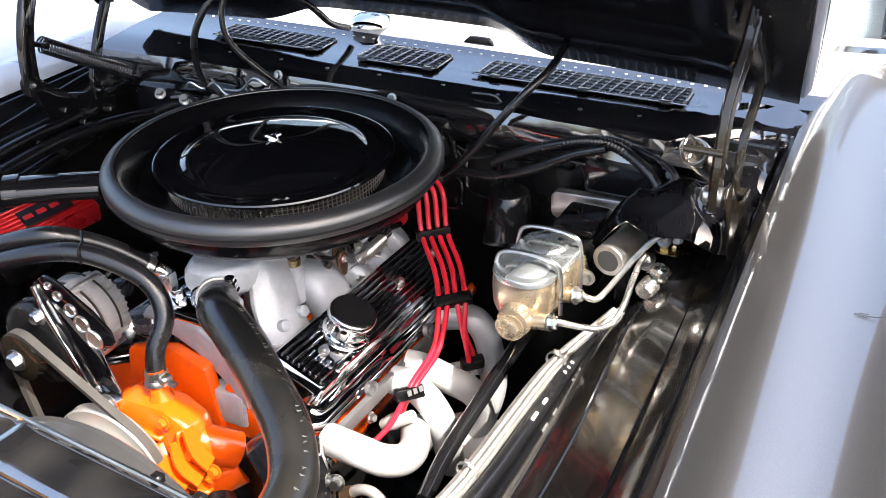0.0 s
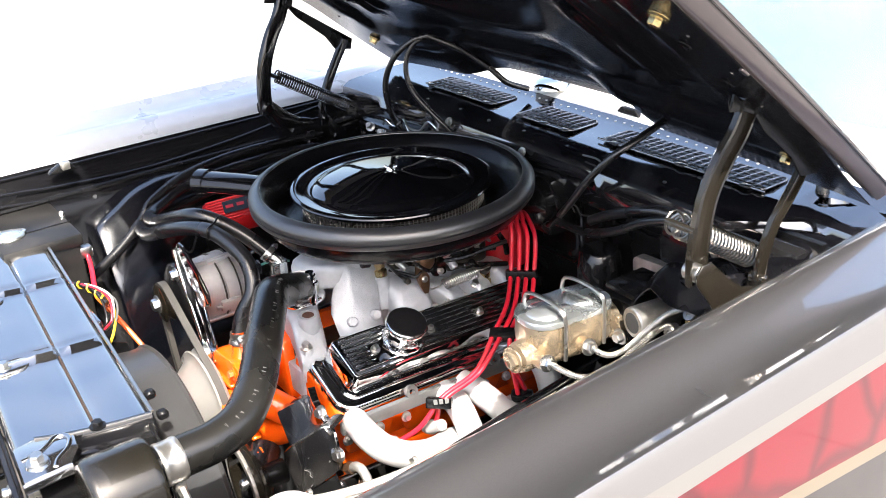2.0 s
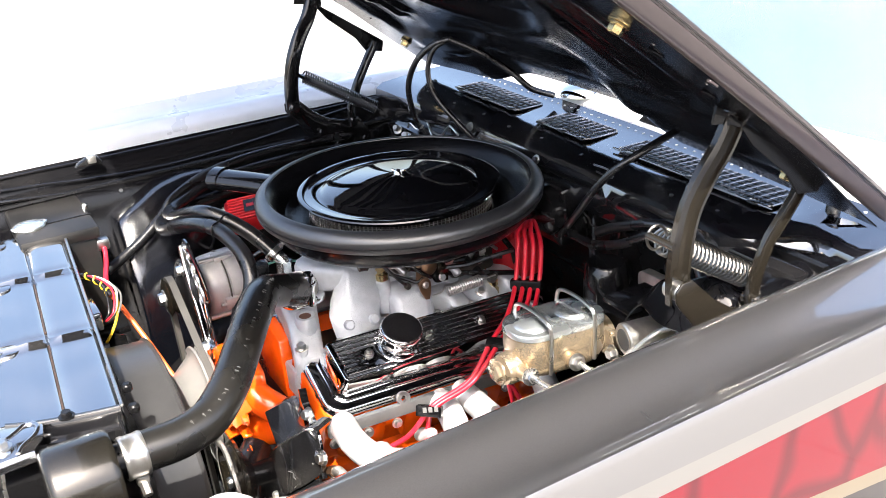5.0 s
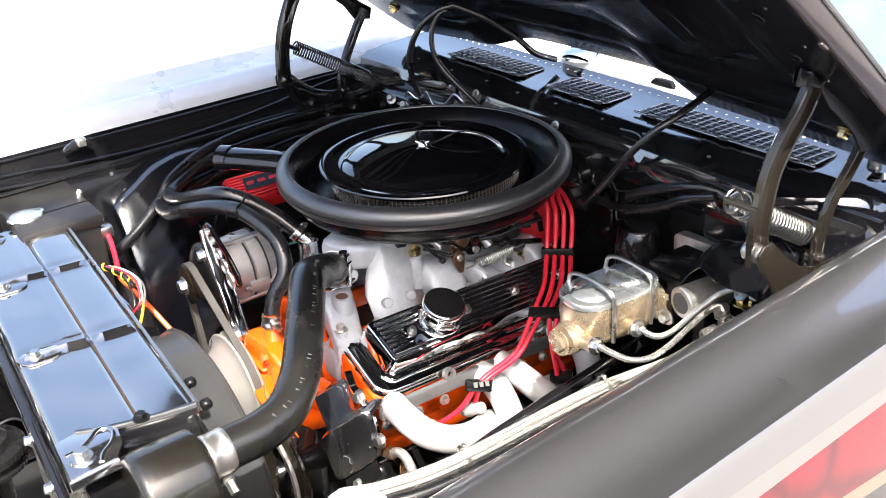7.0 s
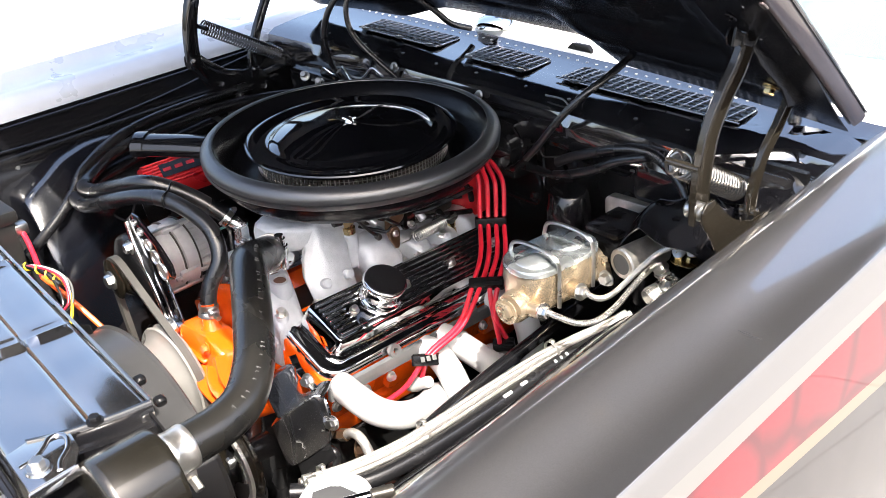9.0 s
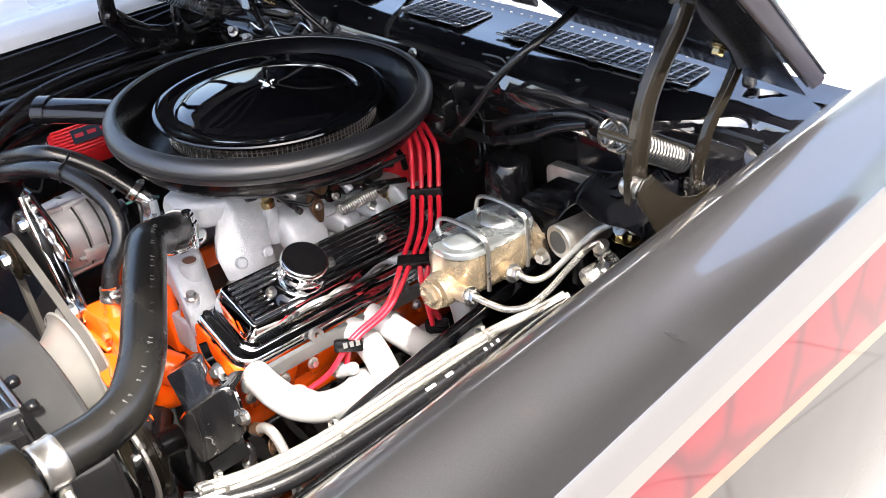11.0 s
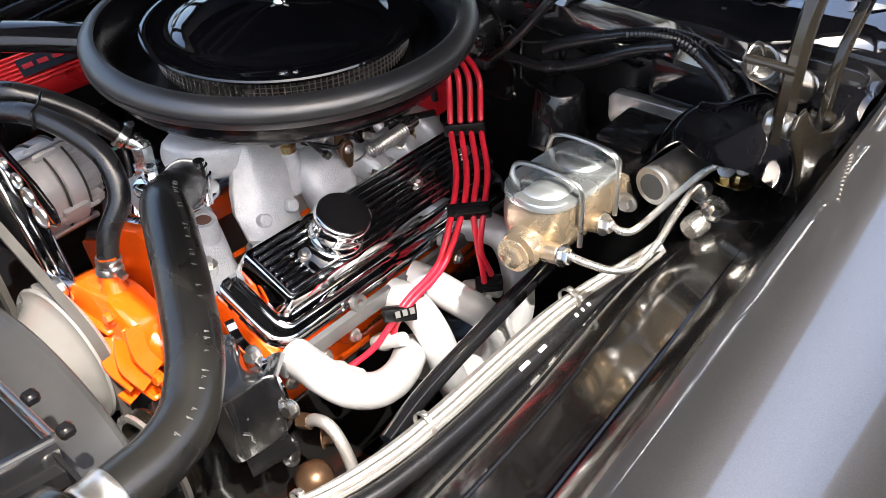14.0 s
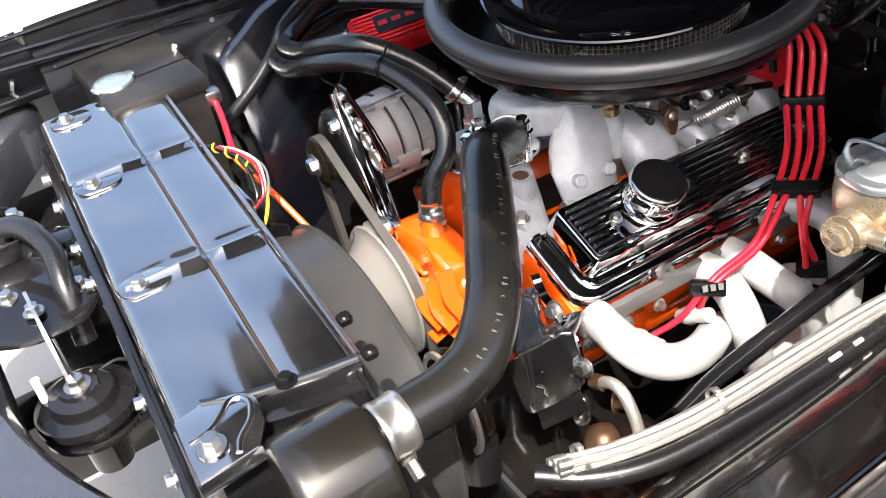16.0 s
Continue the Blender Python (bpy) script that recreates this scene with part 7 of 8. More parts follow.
for pts in (HA, HB):
    hh = thing("heater_hose", pts[0], "black rubber heater hose looping past the alternator", "hose", "heater hoses")
    part("hose_body", tube(pts, 0.0128, 16, 8), "rubber", hh)
    d = Vector(pts[1]) - Vector(pts[0])
    part("hose_end", lathe([(0.0112, 0.0), (0.0136, 0.0), (0.0136, 0.003), (0.0130, 0.004), (0.0112, 0.004)], 20, axis_matrix(Vector(pts[0]) - d.normalized() * 0.002, d), closed=True), "rubber", hh)
b = lathe([(0.0122, -0.012), (0.0150, -0.012), (0.0153, -0.006), (0.0143, -0.004), (0.0143, 0.0), (0.0153, 0.002), (0.0150, 0.008), (0.0122, 0.008)], 24, axis_matrix((-0.3205, -0.005, 0.793), (0.3, 0.1, 1)), closed=True)
b = cyl((-0.322, -0.022, 0.793), (-0.322, -0.036, 0.789), 0.0050, seg=6, bm=b)
b = box(-0.330, -0.314, -0.028, -0.016, 0.788, 0.80, 0.002, 1, None, b)
tagged(obj("hose_clamp", b, "steel", base=(-0.32, 0.02, 0.78)), "bright worm drive clamp on the pump stub", "hose clamp")
b = tube([(-0.302, 0.108, 0.922), (-0.300, 0.110, 0.940), (-0.284, 0.118, 0.944), (-0.268, 0.135, 0.946), (-0.258, 0.146, 0.935)], 0.0018, 6)
tagged(obj("hose_clip", b, "satin_black", base=(-0.28, 0.12, 0.92)), "thin black tie joining two hoses", "clip")
ob = obj("drain_hose", tube([(-0.44, 0.385, 0.795), (-0.395, 0.400, 0.812), (-0.355, 0.412, 0.832), (-0.31, 0.430, 0.860), (-0.275, 0.450, 0.885), (-0.18, 0.49, 0.905), (-0.05, 0.51, 0.912), (0.14, 0.52, 0.905)], 0.0095, 12), "rubber", base=(-0.2, 0.5, 0.8))
tagged(ob, "thin black hose along the wheelhouse with a clamp", "hose")

# battery, red ignition box
bt = thing("battery", (-0.51, 0.45, 0.70), "dusty grey-black battery beside the radiator", "battery")
part("case", box(-0.575, -0.448, 0.350, 0.545, 0.70, 0.880, 0.006), "battery", bt)
part("top_plate", box(-0.580, -0.443, 0.345, 0.550, 0.878, 0.902, 0.006), "battery", bt)
part("lid_seam", box(-0.581, -0.442, 0.415, 0.418, 0.899, 0.9035), "satin_black", bt)
part("terminal", hexbolt((-0.446, 0.470, 0.896), (0.6, 0, 1), 0.006, 0.008, True), "steel", bt)
b = box(-0.455, -0.430, 0.350, 0.372, 0.850, 0.872, 0.004)
part("hold_down", b, "steel", bt)
part("battery_tray", box(-0.60, -0.43, 0.33, 0.56, 0.685, 0.70, 0.003), "satin_black", bt)
rc = obj("battery_cable", tube([(-0.440, 0.362, 0.858), (-0.444, 0.335, 0.848), (-0.452, 0.300, 0.842), (-0.462, 0.262, 0.838), (-0.468, 0.235, 0.826)], 0.0045, 10), "red_wire", base=(-0.44, 0.3, 0.75))
tagged(rc, "red battery cable running down from its terminal", "cable")
ow = obj("orange_wire", tube([(-0.468, 0.235, 0.826), (-0.464, 0.205, 0.818), (-0.456, 0.175, 0.803), (-0.442, 0.135, 0.772), (-0.428, 0.100, 0.738), (-0.415, 0.070, 0.705)], 0.0044, 8), "orange_wire", base=(-0.44, 0.1, 0.74))
tagged(ow, "bright orange wire crossing behind the shroud", "wire")

ib = thing("ignition_box", (-0.10, 0.40, 0.80), "red finned ignition control box on the inner fender", "ignition module")
m = basis((-0.125, 0.395, 0.835), (0.93, -0.30, 0.10), (0.28, 0.90, 0.30))
part("case", box(-0.070, 0.085, -0.036, 0.036, -0.025, 0.012, 0.006, 2, m), "red_box", ib)
for k in range(8):
    part("fin", box(-0.062, 0.080, -0.033 + 0.0090 * k, -0.0295 + 0.0090 * k, 0.012, 0.016, 0.001, 1, m), "red_box", ib)
part("label_plate", box(-0.030, 0.050, -0.018, 0.020, 0.0165, 0.0175, 0.0004, 1, m), "satin_black", ib, "black label plate")
b = None
for k in range(3):
    b = box(-0.025 + 0.022 * k, -0.010 + 0.022 * k, -0.004, 0.006, 0.0177, 0.0181, bm=b, m=m)
part("label_print", b, "red_box", ib)
b = None
for y in (-0.03, 0.035):
    b = hexbolt(m @ Vector((-0.072, y * 0.8, -0.006)), m.to_3x3() @ Vector((-1, 0, 0)), 0.006, 0.012, True, b)
part("mount_screw", b, "steel", ib)
part("lead", tube([m @ Vector((-0.095, 0.03, -0.01)), m @ Vector((-0.125, 0.035, -0.012)), m @ Vector((-0.14, 0.0, -0.03)), m @ Vector((-0.115, -0.04, -0.035)), m @ Vector((-0.095, -0.03, -0.01))], 0.0028, 8), "rubber", ib)
part("foot", box(-0.08, 0.10, -0.03, 0.03, -0.08, -0.0245, 0.004, 1, m), "satin_black", ib)

# harness at the radiator
hl = thing("wiring_harness", (-0.50, 0.15, 0.85), "loose wiring plug with white, black and yellow leads", "wiring")
spine = [Vector((-0.530, 0.215, 0.872)), Vector((-0.505, 0.195, 0.878)), Vector((-0.486, 0.165, 0.870)), Vector((-0.478, 0.135, 0.856)), Vector((-0.486, 0.105, 0.838)), Vector((-0.494, 0.090, 0.815))]
coil = []
for i, p in enumerate(smooth_path(spine[:4], 14)):
    coil.append(p + Vector((0.0055 * math.cos(i * 0.9), 0.003 * math.cos(i * 0.9 + 1), 0.0055 * math.sin(i * 0.9))))
part("tape_wrap", sweep(coil, circle(0.0016, 6)), "yellow_wire", hl, "pale tape wound round the loom")
part("loom", tube(spine[:4], 0.0042, 10), "rubber", hl)
for mt, o in (("white_plastic", (0.006, 0.002, 0.004)), ("print", (0.010, 0.004, -0.002)), ("rubber", (-0.004, 0.003, 0.004)), ("red_wire", (0.002, -0.004, 0.006))):
    o = Vector(o)
    part("lead", tube([spine[1] + o * 0.3, spine[2] + o, spine[3] + o * 1.6, spine[4] + o, spine[4] + o * 0.4 + Vector((-0.014, 0.0, -0.012))], 0.0018, 8), mt, hl)
part("yellow_lead", tube([spine[2] + Vector((0.01, 0, -0.008)), spine[3] + Vector((0.008, -0.002, -0.008)), spine[4] + Vector((0.006, 0, -0.006)), spine[5], spine[5] + Vector((-0.012, 0.006, -0.02))], 0.0024, 8), "yellow_wire", hl, "yellow lead")
part("plug", box(-0.548, -0.522, 0.205, 0.232, 0.862, 0.880, 0.003), "satin_black", hl)
part("relay", box(-0.535, -0.508, 0.06, 0.13, 0.835, 0.866, 0.004), "rad_black", hl)

# ---- brakes ----
mc = thing("master_cylinder", (0.04, -0.38, 0.78), "gold cadmium plated brake master cylinder with a stained body", "master cylinder")
secs = []
for s, z in ((0.80, 0.800), (0.93, 0.806), (1.0, 0.818), (1.02, 0.840), (1.0, 0.856), (0.985, 0.862)):
    secs.append([Vector((0.043, -0.380, 0)) + Matrix.Rotation(radians(-6), 4, "Z") @ Vector((x, y, z)) for x, y in rounded(0.148 * s, 0.086 * s, 0.036 * s, 6)])
part("reservoir", loft(secs, closed=True, caps=True), "gold", mc)
b = lathe([(0, -0.064), (0.012, -0.064), (0.014, -0.058), (0.022, -0.056), (0.024, -0.050), (0.024, -0.02), (0.026, 0.0), (0.026, 0.12), (0.030, 0.122), (0.030, 0.13), (0, 0.13)], 28, axis_matrix((0.006, -0.381, 0.815), (1, 0.02, 0)))
part("bore_casting", b, "gold", mc)
part("end_plug", hexbolt((-0.057, -0.382, 0.815), (-1, -0.02, 0), 0.014, 0.007), "gold", mc)
secs = []
for s, z in ((1.0, 0.862), (1.0, 0.868), (0.985, 0.8705), (0.93, 0.8715)):
    secs.append([Vector((0.043, -0.380, 0)) + Matrix.Rotation(radians(-6), 4, "Z") @ Vector((x, y, z)) for x, y in rounded(0.152 - 0.15 * (1 - s), 0.088 - 0.15 * (1 - s), 0.038, 7)])
lidp = part("lid", loft(secs, closed=True, caps=True), "zinc_lid", mc, "bright zinc plated lid")
b = None
for x in (0.008, 0.078):
    b = lathe([(0, 0.007), (0.018, 0.0065), (0.026, 0.004), (0.030, 0.0)], 28, Matrix.Translation((x, -0.380, 0.8715)), b)
part("lid_dome", b, "zinc_lid", lidp)
for x in (0.006, 0.082):
    yb = -0.380
    b = tube([(x - 0.004, yb - 0.050, 0.812), (x - 0.002, yb - 0.049, 0.840), (x, yb - 0.047, 0.872), (x, yb - 0.038, 0.888), (x, yb, 0.893), (x, yb + 0.036, 0.888), (x, yb + 0.046, 0.870), (x - 0.002, yb + 0.048, 0.835)], 0.0030, 8)
    part("bail_wire", b, "steel", mc, "bright spring wire bail")
b = None
for x, y, z in ((-0.030, -0.405, 0.815), (0.045, -0.412, 0.815)):
    b = cyl((x, y, z), (x - 0.003, y - 0.024, z + 0.006), 0.012, 0.011, 16, 0.002, b)
part("port_boss", b, "gold", mc)
b = None
for x, y, z in ((-0.033, -0.430, 0.822), (0.042, -0.436, 0.822)):
    b = hexbolt((x, y, z), (-0.1, -1, 0.25), 0.009, 0.010, True, b)
part("line_nut", b, "steel", mc)
b = prism([(-0.05, -0.014), (0.05, -0.014), (0.036, 0.03), (-0.036, 0.03)], 0.012, basis((0.130, -0.382, 0.806), (0, -1, 0), (0, 0, 1)), 0.003)
part("mount_flange", b, "gold", mc)
part("flange_nut", hexbolt((0.118, -0.425, 0.806), (-1, 0, 0), 0.009, 0.010, True), "steel", mc)

bb = thing("pedal_bracket", (0.20, -0.38, 0.76), "black brake bracket with a brushed aluminium backing plate", "bracket")
part("black_housing", box(0.143, 0.262, -0.43, -0.345, 0.765, 0.848, 0.012, 2), "satin_black", bb)
part("housing_cover", box(0.150, 0.235, -0.42, -0.355, 0.848, 0.862, 0.006, 2), "gloss_black", bb)
m = basis((0.268, -0.388, 0.838), (0, -1, 0.04), (0, 0, 1))
part("backing_plate", prism(rounded(0.150, 0.046, 0.012), 0.018, m @ Matrix.Translation((0, 0, -0.006)), 0.0015), "brushed", bb, "brushed aluminium plate")
b = None
for k in range(7):
    b = box(-0.035 + 0.011 * k, -0.028 + 0.011 * k, 0.0052, 0.0122, -0.0068, -0.0060, bm=b, m=m)
part("stamped_mark", b, "alt", bb)
part("push_rod_boot", cyl((0.262, -0.392, 0.818), (0.225, -0.392, 0.816), 0.022, 0.018, 20, 0.004), "rubber", bb)

for pts, lab in (([(-0.033, -0.440, 0.825), (-0.035, -0.462, 0.827), (-0.028, -0.490, 0.826), (-0.006, -0.505, 0.826), (0.03, -0.508, 0.832), (0.075, -0.504, 0.842), (0.115, -0.502, 0.850), (0.136, -0.503, 0.850), (0.143, -0.506, 0.838)], "a"),
                 ([(0.042, -0.446, 0.825), (0.045, -0.456, 0.820), (0.062, -0.462, 0.812), (0.085, -0.468, 0.816), (0.110, -0.490, 0.850), (0.128, -0.508, 0.874), (0.148, -0.520, 0.880), (0.162, -0.524, 0.868)], "b")):
    p = smooth_path(pts, 44)
    bl = thing("brake_line", pts[0], "steel brake line wrapped in a protective coil", "brake line", "brake lines")
    part("pipe", sweep(p, circle(0.0043, 8), scale=lambda t, q=len(p): 1.0 + 0.07 * math.sin(t * q * math.pi / 2 + 0.7)), "brushed", bl)
    d = Vector(pts[-1]) - Vector(pts[-2])
    part("flare_nut", hexbolt(Vector(pts[-1]) - d.normalized() * 0.006, d, 0.0085, 0.014, True), "steel", bl)

so = thing("line_lock_solenoid", (0.15, -0.47, 0.80), "silver cylindrical brake solenoid with a printed end", "solenoid")
d = Vector((0.075, -0.012, 0.0)).normalized()
p = Vector((0.108, -0.458, 0.846))
part("can", lathe([(0, 0), (0.022, 0), (0.024, 0.002), (0.024, 0.078), (0.022, 0.080), (0, 0.080)], 32, axis_matrix(p, d)), "brushed", so)
part("end_label", lathe([(0, -0.0006), (0.016, -0.0006), (0.016, 0.0), (0, 0.0)], 28, axis_matrix(p, d)), "tag", so)
part("valve_block", box(0.185, 0.222, -0.50, -0.455, 0.825, 0.868, 0.005), "satin_black", so)
part("mount_foot", box(0.13, 0.215, -0.485, -0.462, 0.77, 0.83, 0.004), "satin_black", so)
pv = thing("proportioning_valve", (0.12, -0.53, 0.78), "brass and steel proportioning valve with hex ports", "valve")
b = lathe([(0, 0), (0.012, 0), (0.014, 0.004), (0.014, 0.022), (0.010, 0.024), (0.010, 0.032), (0.016, 0.034), (0.016, 0.05), (0, 0.05)], 20, axis_matrix((0.093, -0.515, 0.818), (0.9, -0.25, 0.2)))
part("valve_body", b, "brushed", pv)
part("valve_port", hexbolt((0.115, -0.53, 0.832), (0, -0.4, 1), 0.007, 0.014, True, hexbolt((0.143, -0.506, 0.830), (0, 0, 1), 0.0085, 0.012)), "steel", pv)
part("brass_port", hexbolt((0.163, -0.524, 0.852), (0, 0, 1), 0.011, 0.015), "brass", pv)
part("mount_block", box(0.12, 0.21, -0.56, -0.505, 0.78, 0.83, 0.006), "satin_black", pv)
wf = thing("pressure_switch", (0.175, -0.54, 0.86), "white plastic switch plug with a black lead", "switch")
part("white_body", cyl((0.172, -0.533, 0.862), (0.176, -0.536, 0.895), 0.0115, 0.0105, 8, 0.002), "white_plastic", wf)
part("brass_collar", hexbolt((0.171, -0.532, 0.848), (0.05, -0.05, 1), 0.013, 0.012), "brass", wf)
part("terminal_collar", cyl((0.176, -0.536, 0.894), (0.178, -0.536, 0.904), 0.0075, seg=12, bevel=0.001), "brass", wf)
part("black_cap", cyl((0.178, -0.536, 0.903), (0.184, -0.532, 0.918), 0.009, 0.007, 12, 0.002), "rubber", wf)
part("side_screw", hexbolt((0.190, -0.545, 0.872), (0.6, -0.7, 0), 0.007, 0.014), "steel", wf)
part("lead", tube([(0.183, -0.533, 0.914), (0.200, -0.525, 0.935), (0.225, -0.50, 0.950), (0.262, -0.44, 0.952)], 0.0045, 10), "rubber", wf)

# lines along the inner fender
def ribbon(name, pts, r, mat, label, cat, seg=10):
    ob = obj(name, tube(pts, r, seg, 8), mat, base=pts[0])
    return tagged(ob, label, cat)


LOOM = [(-0.418, -0.386, 0.745), (-0.375, -0.400, 0.742), (-0.31, -0.413, 0.740), (-0.24, -0.420, 0.742), (-0.15, -0.424, 0.745), (-0.05, -0.430, 0.748), (0.02, -0.442, 0.750), (0.06, -0.456, 0.755), (0.10, -0.475, 0.768)]
for k in range(5):
    o = Vector((0, 0.0088 * (k % 3) - 0.009, 0.0085 * (k // 3) - 0.002 * (k % 3)))
    pts = [Vector(q) + o for q in LOOM]
    bl = thing("braided_line", pts[0], "braided stainless line in a bundle along the inner fender", "hose", "braided lines")
    part("sleeve", tube(pts, 0.0046, 8, 8), "braid", bl)
    part("end_ferrule", cyl(pts[0], pts[0] + (pts[1] - pts[0]).normalized() * -0.014, 0.0058, seg=10, bevel=0.001), "brushed", bl)
for x, y, z in ((-0.405, -0.390, 0.746), (-0.26, -0.4185, 0.744), (-0.02, -0.4345, 0.752)):
    b = lathe([(0.0135, -0.0025), (0.0148, -0.0025), (0.0148, 0.0025), (0.0135, 0.0025)], 16, axis_matrix((x, y, z), (1, -0.1, 0.04)), closed=True)
    b = box(x - 0.003, x + 0.003, y - 0.004, y + 0.004, z + 0.013, z + 0.018, 0.001, 1, None, b)
    tagged(obj("cable_tie", b, "brushed", base=(x, y, z)), "bright metal tie round the braided lines", "cable tie", "cable ties")
BH = [(-0.445, -0.372, 0.735), (-0.405, -0.405, 0.732), (-0.34, -0.430, 0.730), (-0.235, -0.442, 0.732), (-0.10, -0.447, 0.737), (0.0, -0.452, 0.742), (0.08, -0.475, 0.755)]
bh = ribbon("black_hose", BH, 0.0115, "rubber", "black hose with white printing beside the braided lines", "hose", 14)
b = None
bp = smooth_path(BH, 8)
for i, w in ((30, 0.016), (32, 0.012), (37, 0.004), (38, 0.003), (39, 0.004)):
    t = (bp[i + 1] - bp[i - 1]).normalized()
    n = (Vector((0, -0.45, 0.9)) - t * t.dot(Vector((0, -0.45, 0.9)))).normalized()
    b = box(-w / 2, w / 2, -0.0022, 0.0022, 0.0112, 0.0118, bm=b, m=basis(bp[i], t, n.cross(t)))
ob = part("printed_mark", b, "white_plastic", bh)

# firewall equipment
wm = thing("wiper_motor", (0.26, -0.07, 0.84), "black wiper motor with wire clips on the firewall", "wiper motor")
part("motor_case", box(0.235, 0.299, -0.135, -0.01, 0.835, 0.945, 0.012, 2), "gloss_black", wm)
part("gear_dome", lathe([(0, 0.03), (0.03, 0.03), (0.042, 0.02), (0.045, 0.0), (0, 0.0)], 28, axis_matrix((0.237, -0.10, 0.90), (-1, 0, 0))), "gloss_black", wm)
b = tube([(0.23, -0.02, 0.93), (0.225, -0.05, 0.935), (0.225, -0.11, 0.92), (0.228, -0.135, 0.89)], 0.003, 6)
b = tube([(0.225, -0.03, 0.88), (0.22, -0.07, 0.865), (0.225, -0.12, 0.87)], 0.003, 6, bm=b)
b = tube([(0.23, -0.14, 0.94), (0.225, -0.16, 0.92), (0.23, -0.165, 0.87)], 0.003, 6, bm=b)
part("wire_guard", b, "gloss_black", wm)
# grey rods laid where black edges glint; the highlight is in their colour
for pts, r in (([(0.284, -0.078, 0.968), (0.284, -0.096, 0.955), (0.284, -0.113, 0.943)], 0.0016),
               ([(0.284, -0.111, 0.949), (0.284, -0.135, 0.958), (0.284, -0.155, 0.955), (0.284, -0.164, 0.948)], 0.0016),
               ([(0.284, -0.164, 0.988), (0.284, -0.202, 0.989), (0.284, -0.222, 0.976), (0.284, -0.271, 0.963), (0.284, -0.269, 0.920)], 0.0016),
               ([(0.284, -0.197, 0.945), (0.284, -0.222, 0.951), (0.284, -0.242, 0.949)], 0.0016),
               ([(0.284, -0.120, 0.907), (0.284, -0.134, 0.892), (0.284, -0.149, 0.885), (0.284, -0.159, 0.874), (0.284, -0.199, 0.885)], 0.0016),
               ([(0.284, -0.134, 0.884), (0.284, -0.142, 0.874)], 0.0016),
               ([(0.284, -0.176, 0.941), (0.284, -0.186, 0.935)], 0.0016),
               ([(0.284, -0.159, 0.921), (0.284, -0.180, 0.918)], 0.0016)):
    part("edge_glint", tube(pts, r, 6, 5), "glint_and_bolt_grey", wm, "thin grey rod in place of a glint on a black edge")
bc = thing("black_canister", (0.25, -0.255, 0.78), "glossy black round canister low on the firewall", "canister")
part("can", lathe([(0, 0.075), (0.030, 0.075), (0.034, 0.071), (0.036, 0.05), (0.038, 0.045), (0.038, 0.0), (0.0, 0.0)], 32, Matrix.Translation((0.245, -0.245, 0.775))), "gloss_black", bc)
part("foot", box(0.22, 0.299, -0.28, -0.21, 0.755, 0.776, 0.004), "satin_black", bc)

cd = [(0.255, -0.212, 0.888), (0.258, -0.232, 0.900), (0.260, -0.269, 0.917), (0.260, -0.3325, 0.942), (0.255, -0.378, 0.954), (0.250, -0.42, 0.952), (0.235, -0.47, 0.930), (0.215, -0.51, 0.89), (0.205, -0.525, 0.85)]
p = smooth_path(cd, 16)
cond = thing("wire_conduit", cd[0], "black corrugated wire conduit across the firewall", "conduit")
part("conduit", sweep(p, circle(0.0085, 12), scale=lambda t, q=len(p): 1.0 + 0.09 * math.sin(t * q * math.pi)), "rubber", cond)
part("conduit_clip", box(0.283, 0.301, -0.372, -0.352, 0.938, 0.956, 0.003), "steel", cond)
vh = ribbon("vacuum_hose", [(0.20, -0.05, 0.862), (0.225, -0.10, 0.862), (0.24, -0.131, 0.8675), (0.24, -0.170, 0.871), (0.24, -0.2226, 0.8736), (0.24, -0.29, 0.899), (0.24, -0.352, 0.934), (0.242, -0.403, 0.953)], 0.0078, "rubber", "thin black rubber hose along the firewall", "hose")
ribbon("hood_hose", [(0.235, -0.120, 0.862), (0.225, -0.142, 0.868), (0.220, -0.159, 0.881), (0.220, -0.198, 0.924), (0.225, -0.243, 0.982), (0.240, -0.276, 1.022), (0.270, -0.295, 1.045), (0.31, -0.30, 1.06), (0.355, -0.295, 1.068)], 0.0062, "rubber", "black hose rising from the firewall to the hood", "hose")
ribbon("hood_hose", [(0.235, 0.300, 0.92), (0.205, 0.315, 0.965), (0.185, 0.305, 1.04), (0.190, 0.275, 1.10), (0.215, 0.245, 1.135), (0.24, 0.225, 1.145)], 0.0060, "rubber", "black hose hanging from the open hood", "hose")
ribbon("hood_hose", [(0.272, 0.17, 0.93), (0.250, 0.195, 0.965), (0.215, 0.245, 1.03), (0.205, 0.255, 1.08), (0.215, 0.245, 1.125), (0.24, 0.225, 1.145)], 0.0052, "rubber", "black hose hanging from the open hood", "hose")
ribbon("hood_cable", [(0.24, 0.225, 1.145), (0.29, 0.19, 1.115), (0.345, 0.17, 1.07), (0.38, 0.16, 1.035), (0.43, 0.155, 1.012)], 0.006, "rubber", "black cable from the hood to the wiper cowl", "cable")

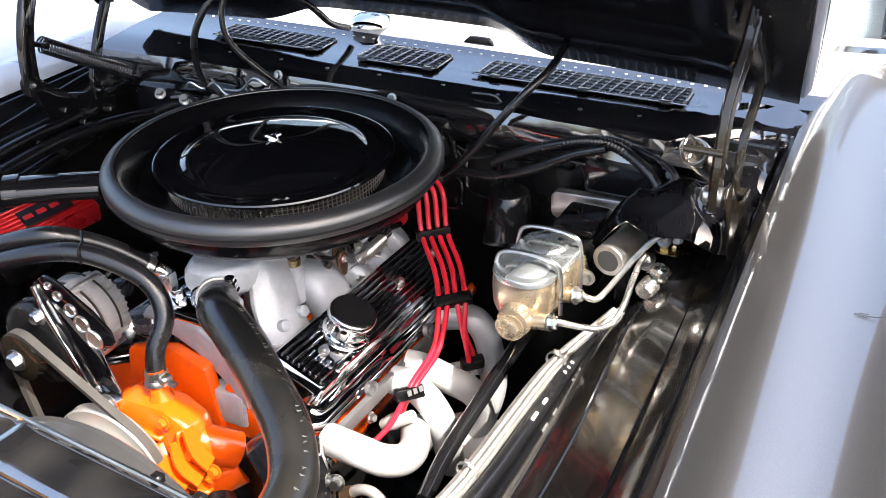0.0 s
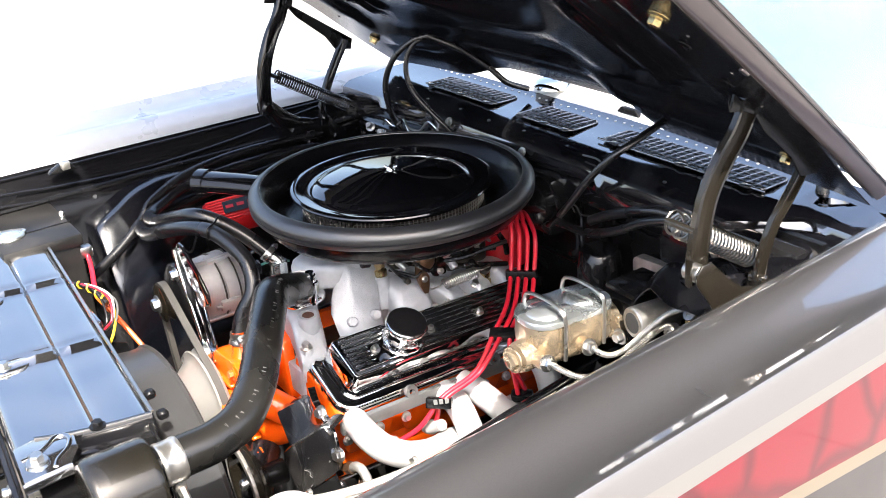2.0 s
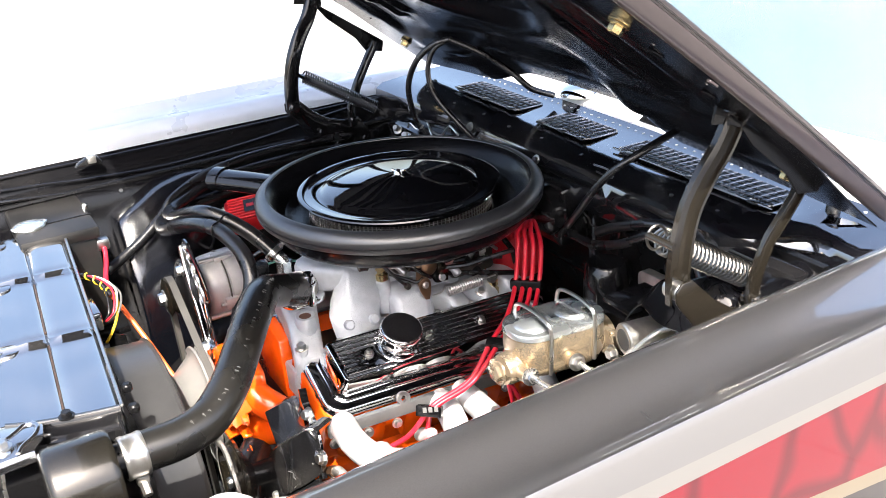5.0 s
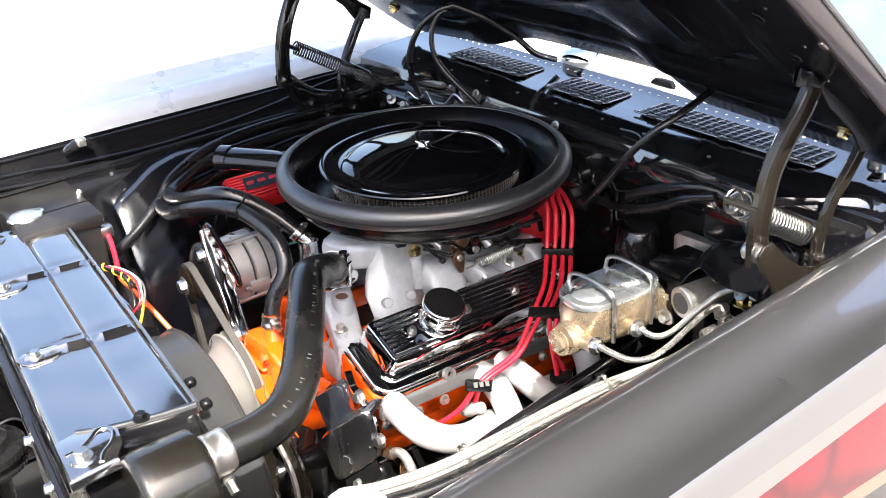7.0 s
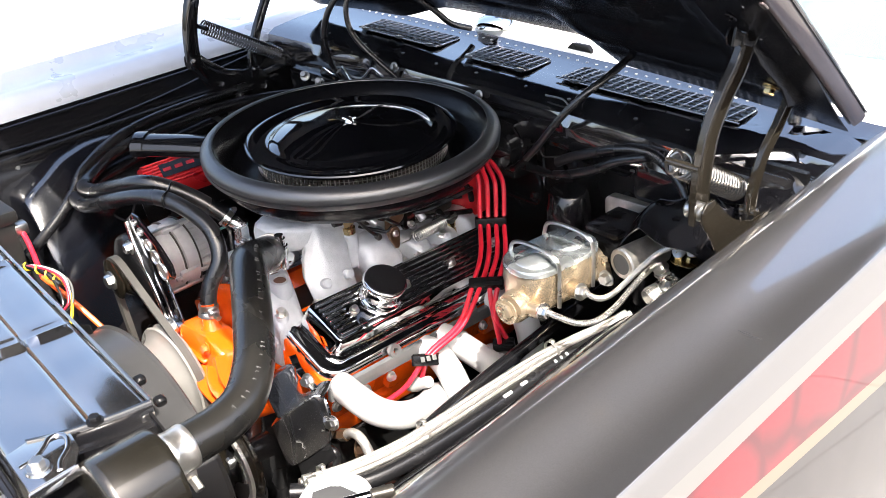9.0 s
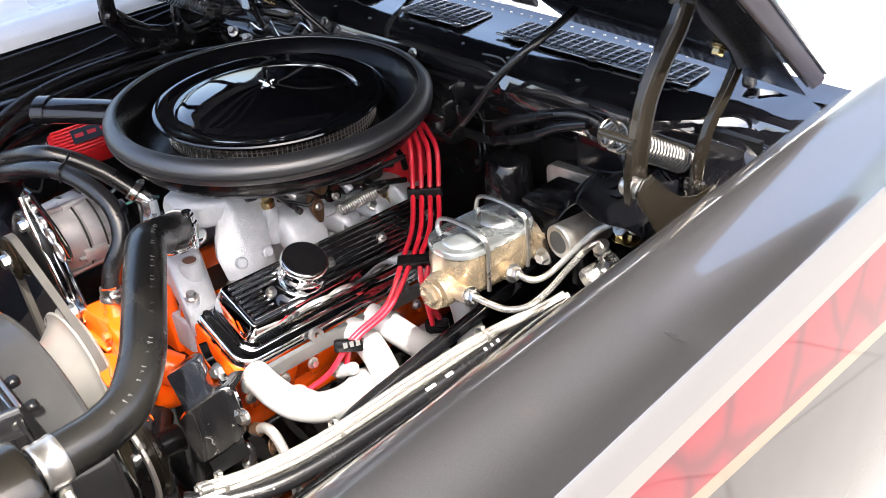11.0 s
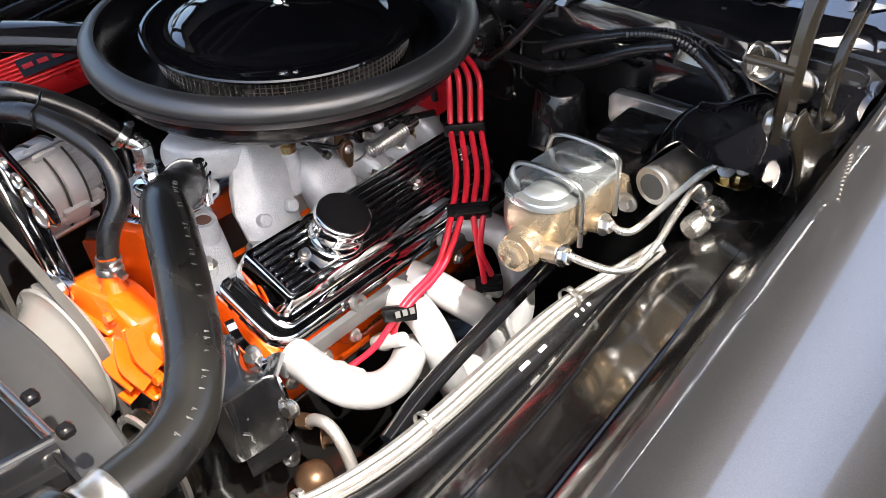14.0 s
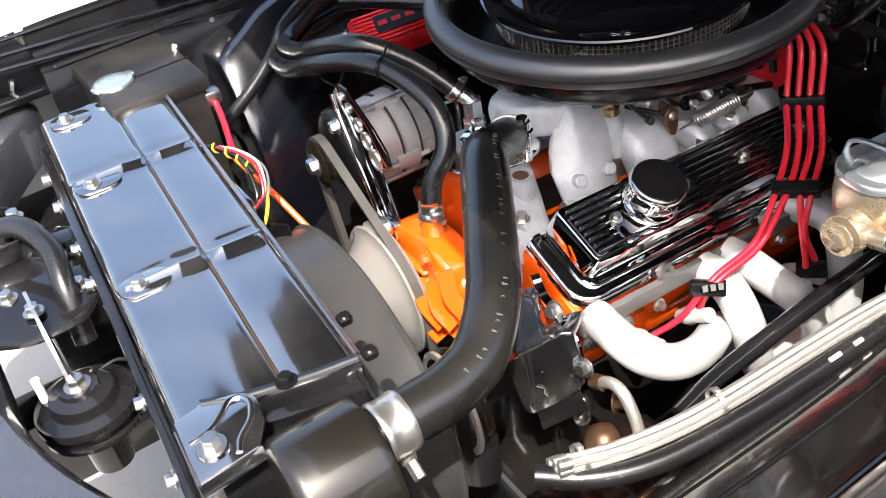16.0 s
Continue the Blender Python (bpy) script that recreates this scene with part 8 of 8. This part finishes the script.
# clutter at the far corner of the firewall
hw = thing("heater_box_bracket", (0.25, 0.36, 0.88), "black heater connections and bright wire clips", "heater fittings")
part("cover", box(0.22, 0.299, 0.28, 0.50, 0.80, 0.93, 0.015, 2), "gloss_black", hw)
b = None
for x, y, z in ((0.21, 0.30, 0.93), (0.20, 0.36, 0.925), (0.215, 0.43, 0.92), (0.19, 0.26, 0.915)):
    b = hexbolt((x, y, z), (-0.6, -0.4, 0.6), 0.007, 0.014, True, b)
part("screw", b, "steel", hw)
part("clip_wire", tube([(0.19, 0.24, 0.94), (0.18, 0.28, 0.93), (0.185, 0.32, 0.915), (0.20, 0.35, 0.93), (0.21, 0.40, 0.92)], 0.0025, 6), "steel", hw)
for pts in ([(0.228, 0.317, 0.960), (0.226, 0.294, 0.947), (0.224, 0.2525, 0.9505), (0.226, 0.2226, 0.975), (0.228, 0.201, 0.968), (0.232, 0.198, 0.961)], [(0.222, 0.300, 0.955), (0.220, 0.280, 0.940), (0.222, 0.250, 0.944), (0.226, 0.215, 0.950)], [(0.205, 0.36, 0.945), (0.200, 0.34, 0.960), (0.206, 0.32, 0.950), (0.21, 0.30, 0.962)]):
    part("clip_wire", tube(pts, 0.0022, 6), "steel", hw, "bright tangled wire")
part("pipe_stub", cyl((0.23, 0.46, 0.85), (0.17, 0.46, 0.85), 0.014, seg=16), "satin_black", hw)

# hood prop bumpers, fender-side brackets
for x, y in ((-0.405, 0.555),):
    fbk = thing("fender_bracket", (x, y, 0.93), "bright folded bracket on the far fender flange", "bracket")
    part("fold", prism([(-0.030, 0.0), (0.025, 0.0), (0.016, 0.014), (0.0, 0.018), (-0.024, 0.006)], 0.018, basis((x, y, 0.955), (1, 0, 0), (0, 0, 1)), 0.002), "satin_black", fbk)
    part("tab", box(x - 0.006, x + 0.010, y - 0.030, y - 0.014, 0.962, 0.978, 0.002), "brushed", fbk)
rb = obj("rubber_stop", cyl((0.415, -0.545, 0.985), (0.415, -0.545, 1.01), 0.011, 0.009, 16, 0.003), "rubber", base=(0.415, -0.545, 0.985))
tagged(rb, "small black rubber hood stop on the cowl", "rubber stop")

wpi = thing("white_reservoir", (-0.53, -0.57, 0.70), "white plastic reservoir with a dark patch and a bright rod", "reservoir")
secs = []
for z, e in ((0.70, 1.0), (0.86, 1.0), (0.885, 0.97), (0.902, 0.88), (0.911, 0.74), (0.915, 0.5), (0.9155, 0.2)):
    secs.append([Vector((-0.532, -0.588, 0)) + Matrix.Rotation(radians(28), 4, "Z") @ Vector((x * e, y * e, z)) for x, y in rounded(0.135, 0.080, 0.038, 6)])
part("shell", loft(secs, closed=True, caps=True), "panel_white", wpi, smooth=70)
part("dark_patch", prism([(-0.531, -0.568), (-0.514, -0.574), (-0.5065, -0.582), (-0.5007, -0.6088), (-0.512, -0.616), (-0.535, -0.612), (-0.5503, -0.5882)], 0.0016, Matrix.Translation((0, 0, 0.9148))), "tag", wpi, "dark grey patch")
part("steel_rod", cyl((-0.523, -0.606, 0.921), (-0.4976, -0.6195, 0.921), 0.0052, seg=14, bevel=0.0015), "chrome", wpi, "bright steel rod")
part("rod_sleeve", cyl((-0.499, -0.6188, 0.921), (-0.478, -0.630, 0.921), 0.0068, seg=14, bevel=0.0015), "carb", wpi, "dull sleeve on the rod")
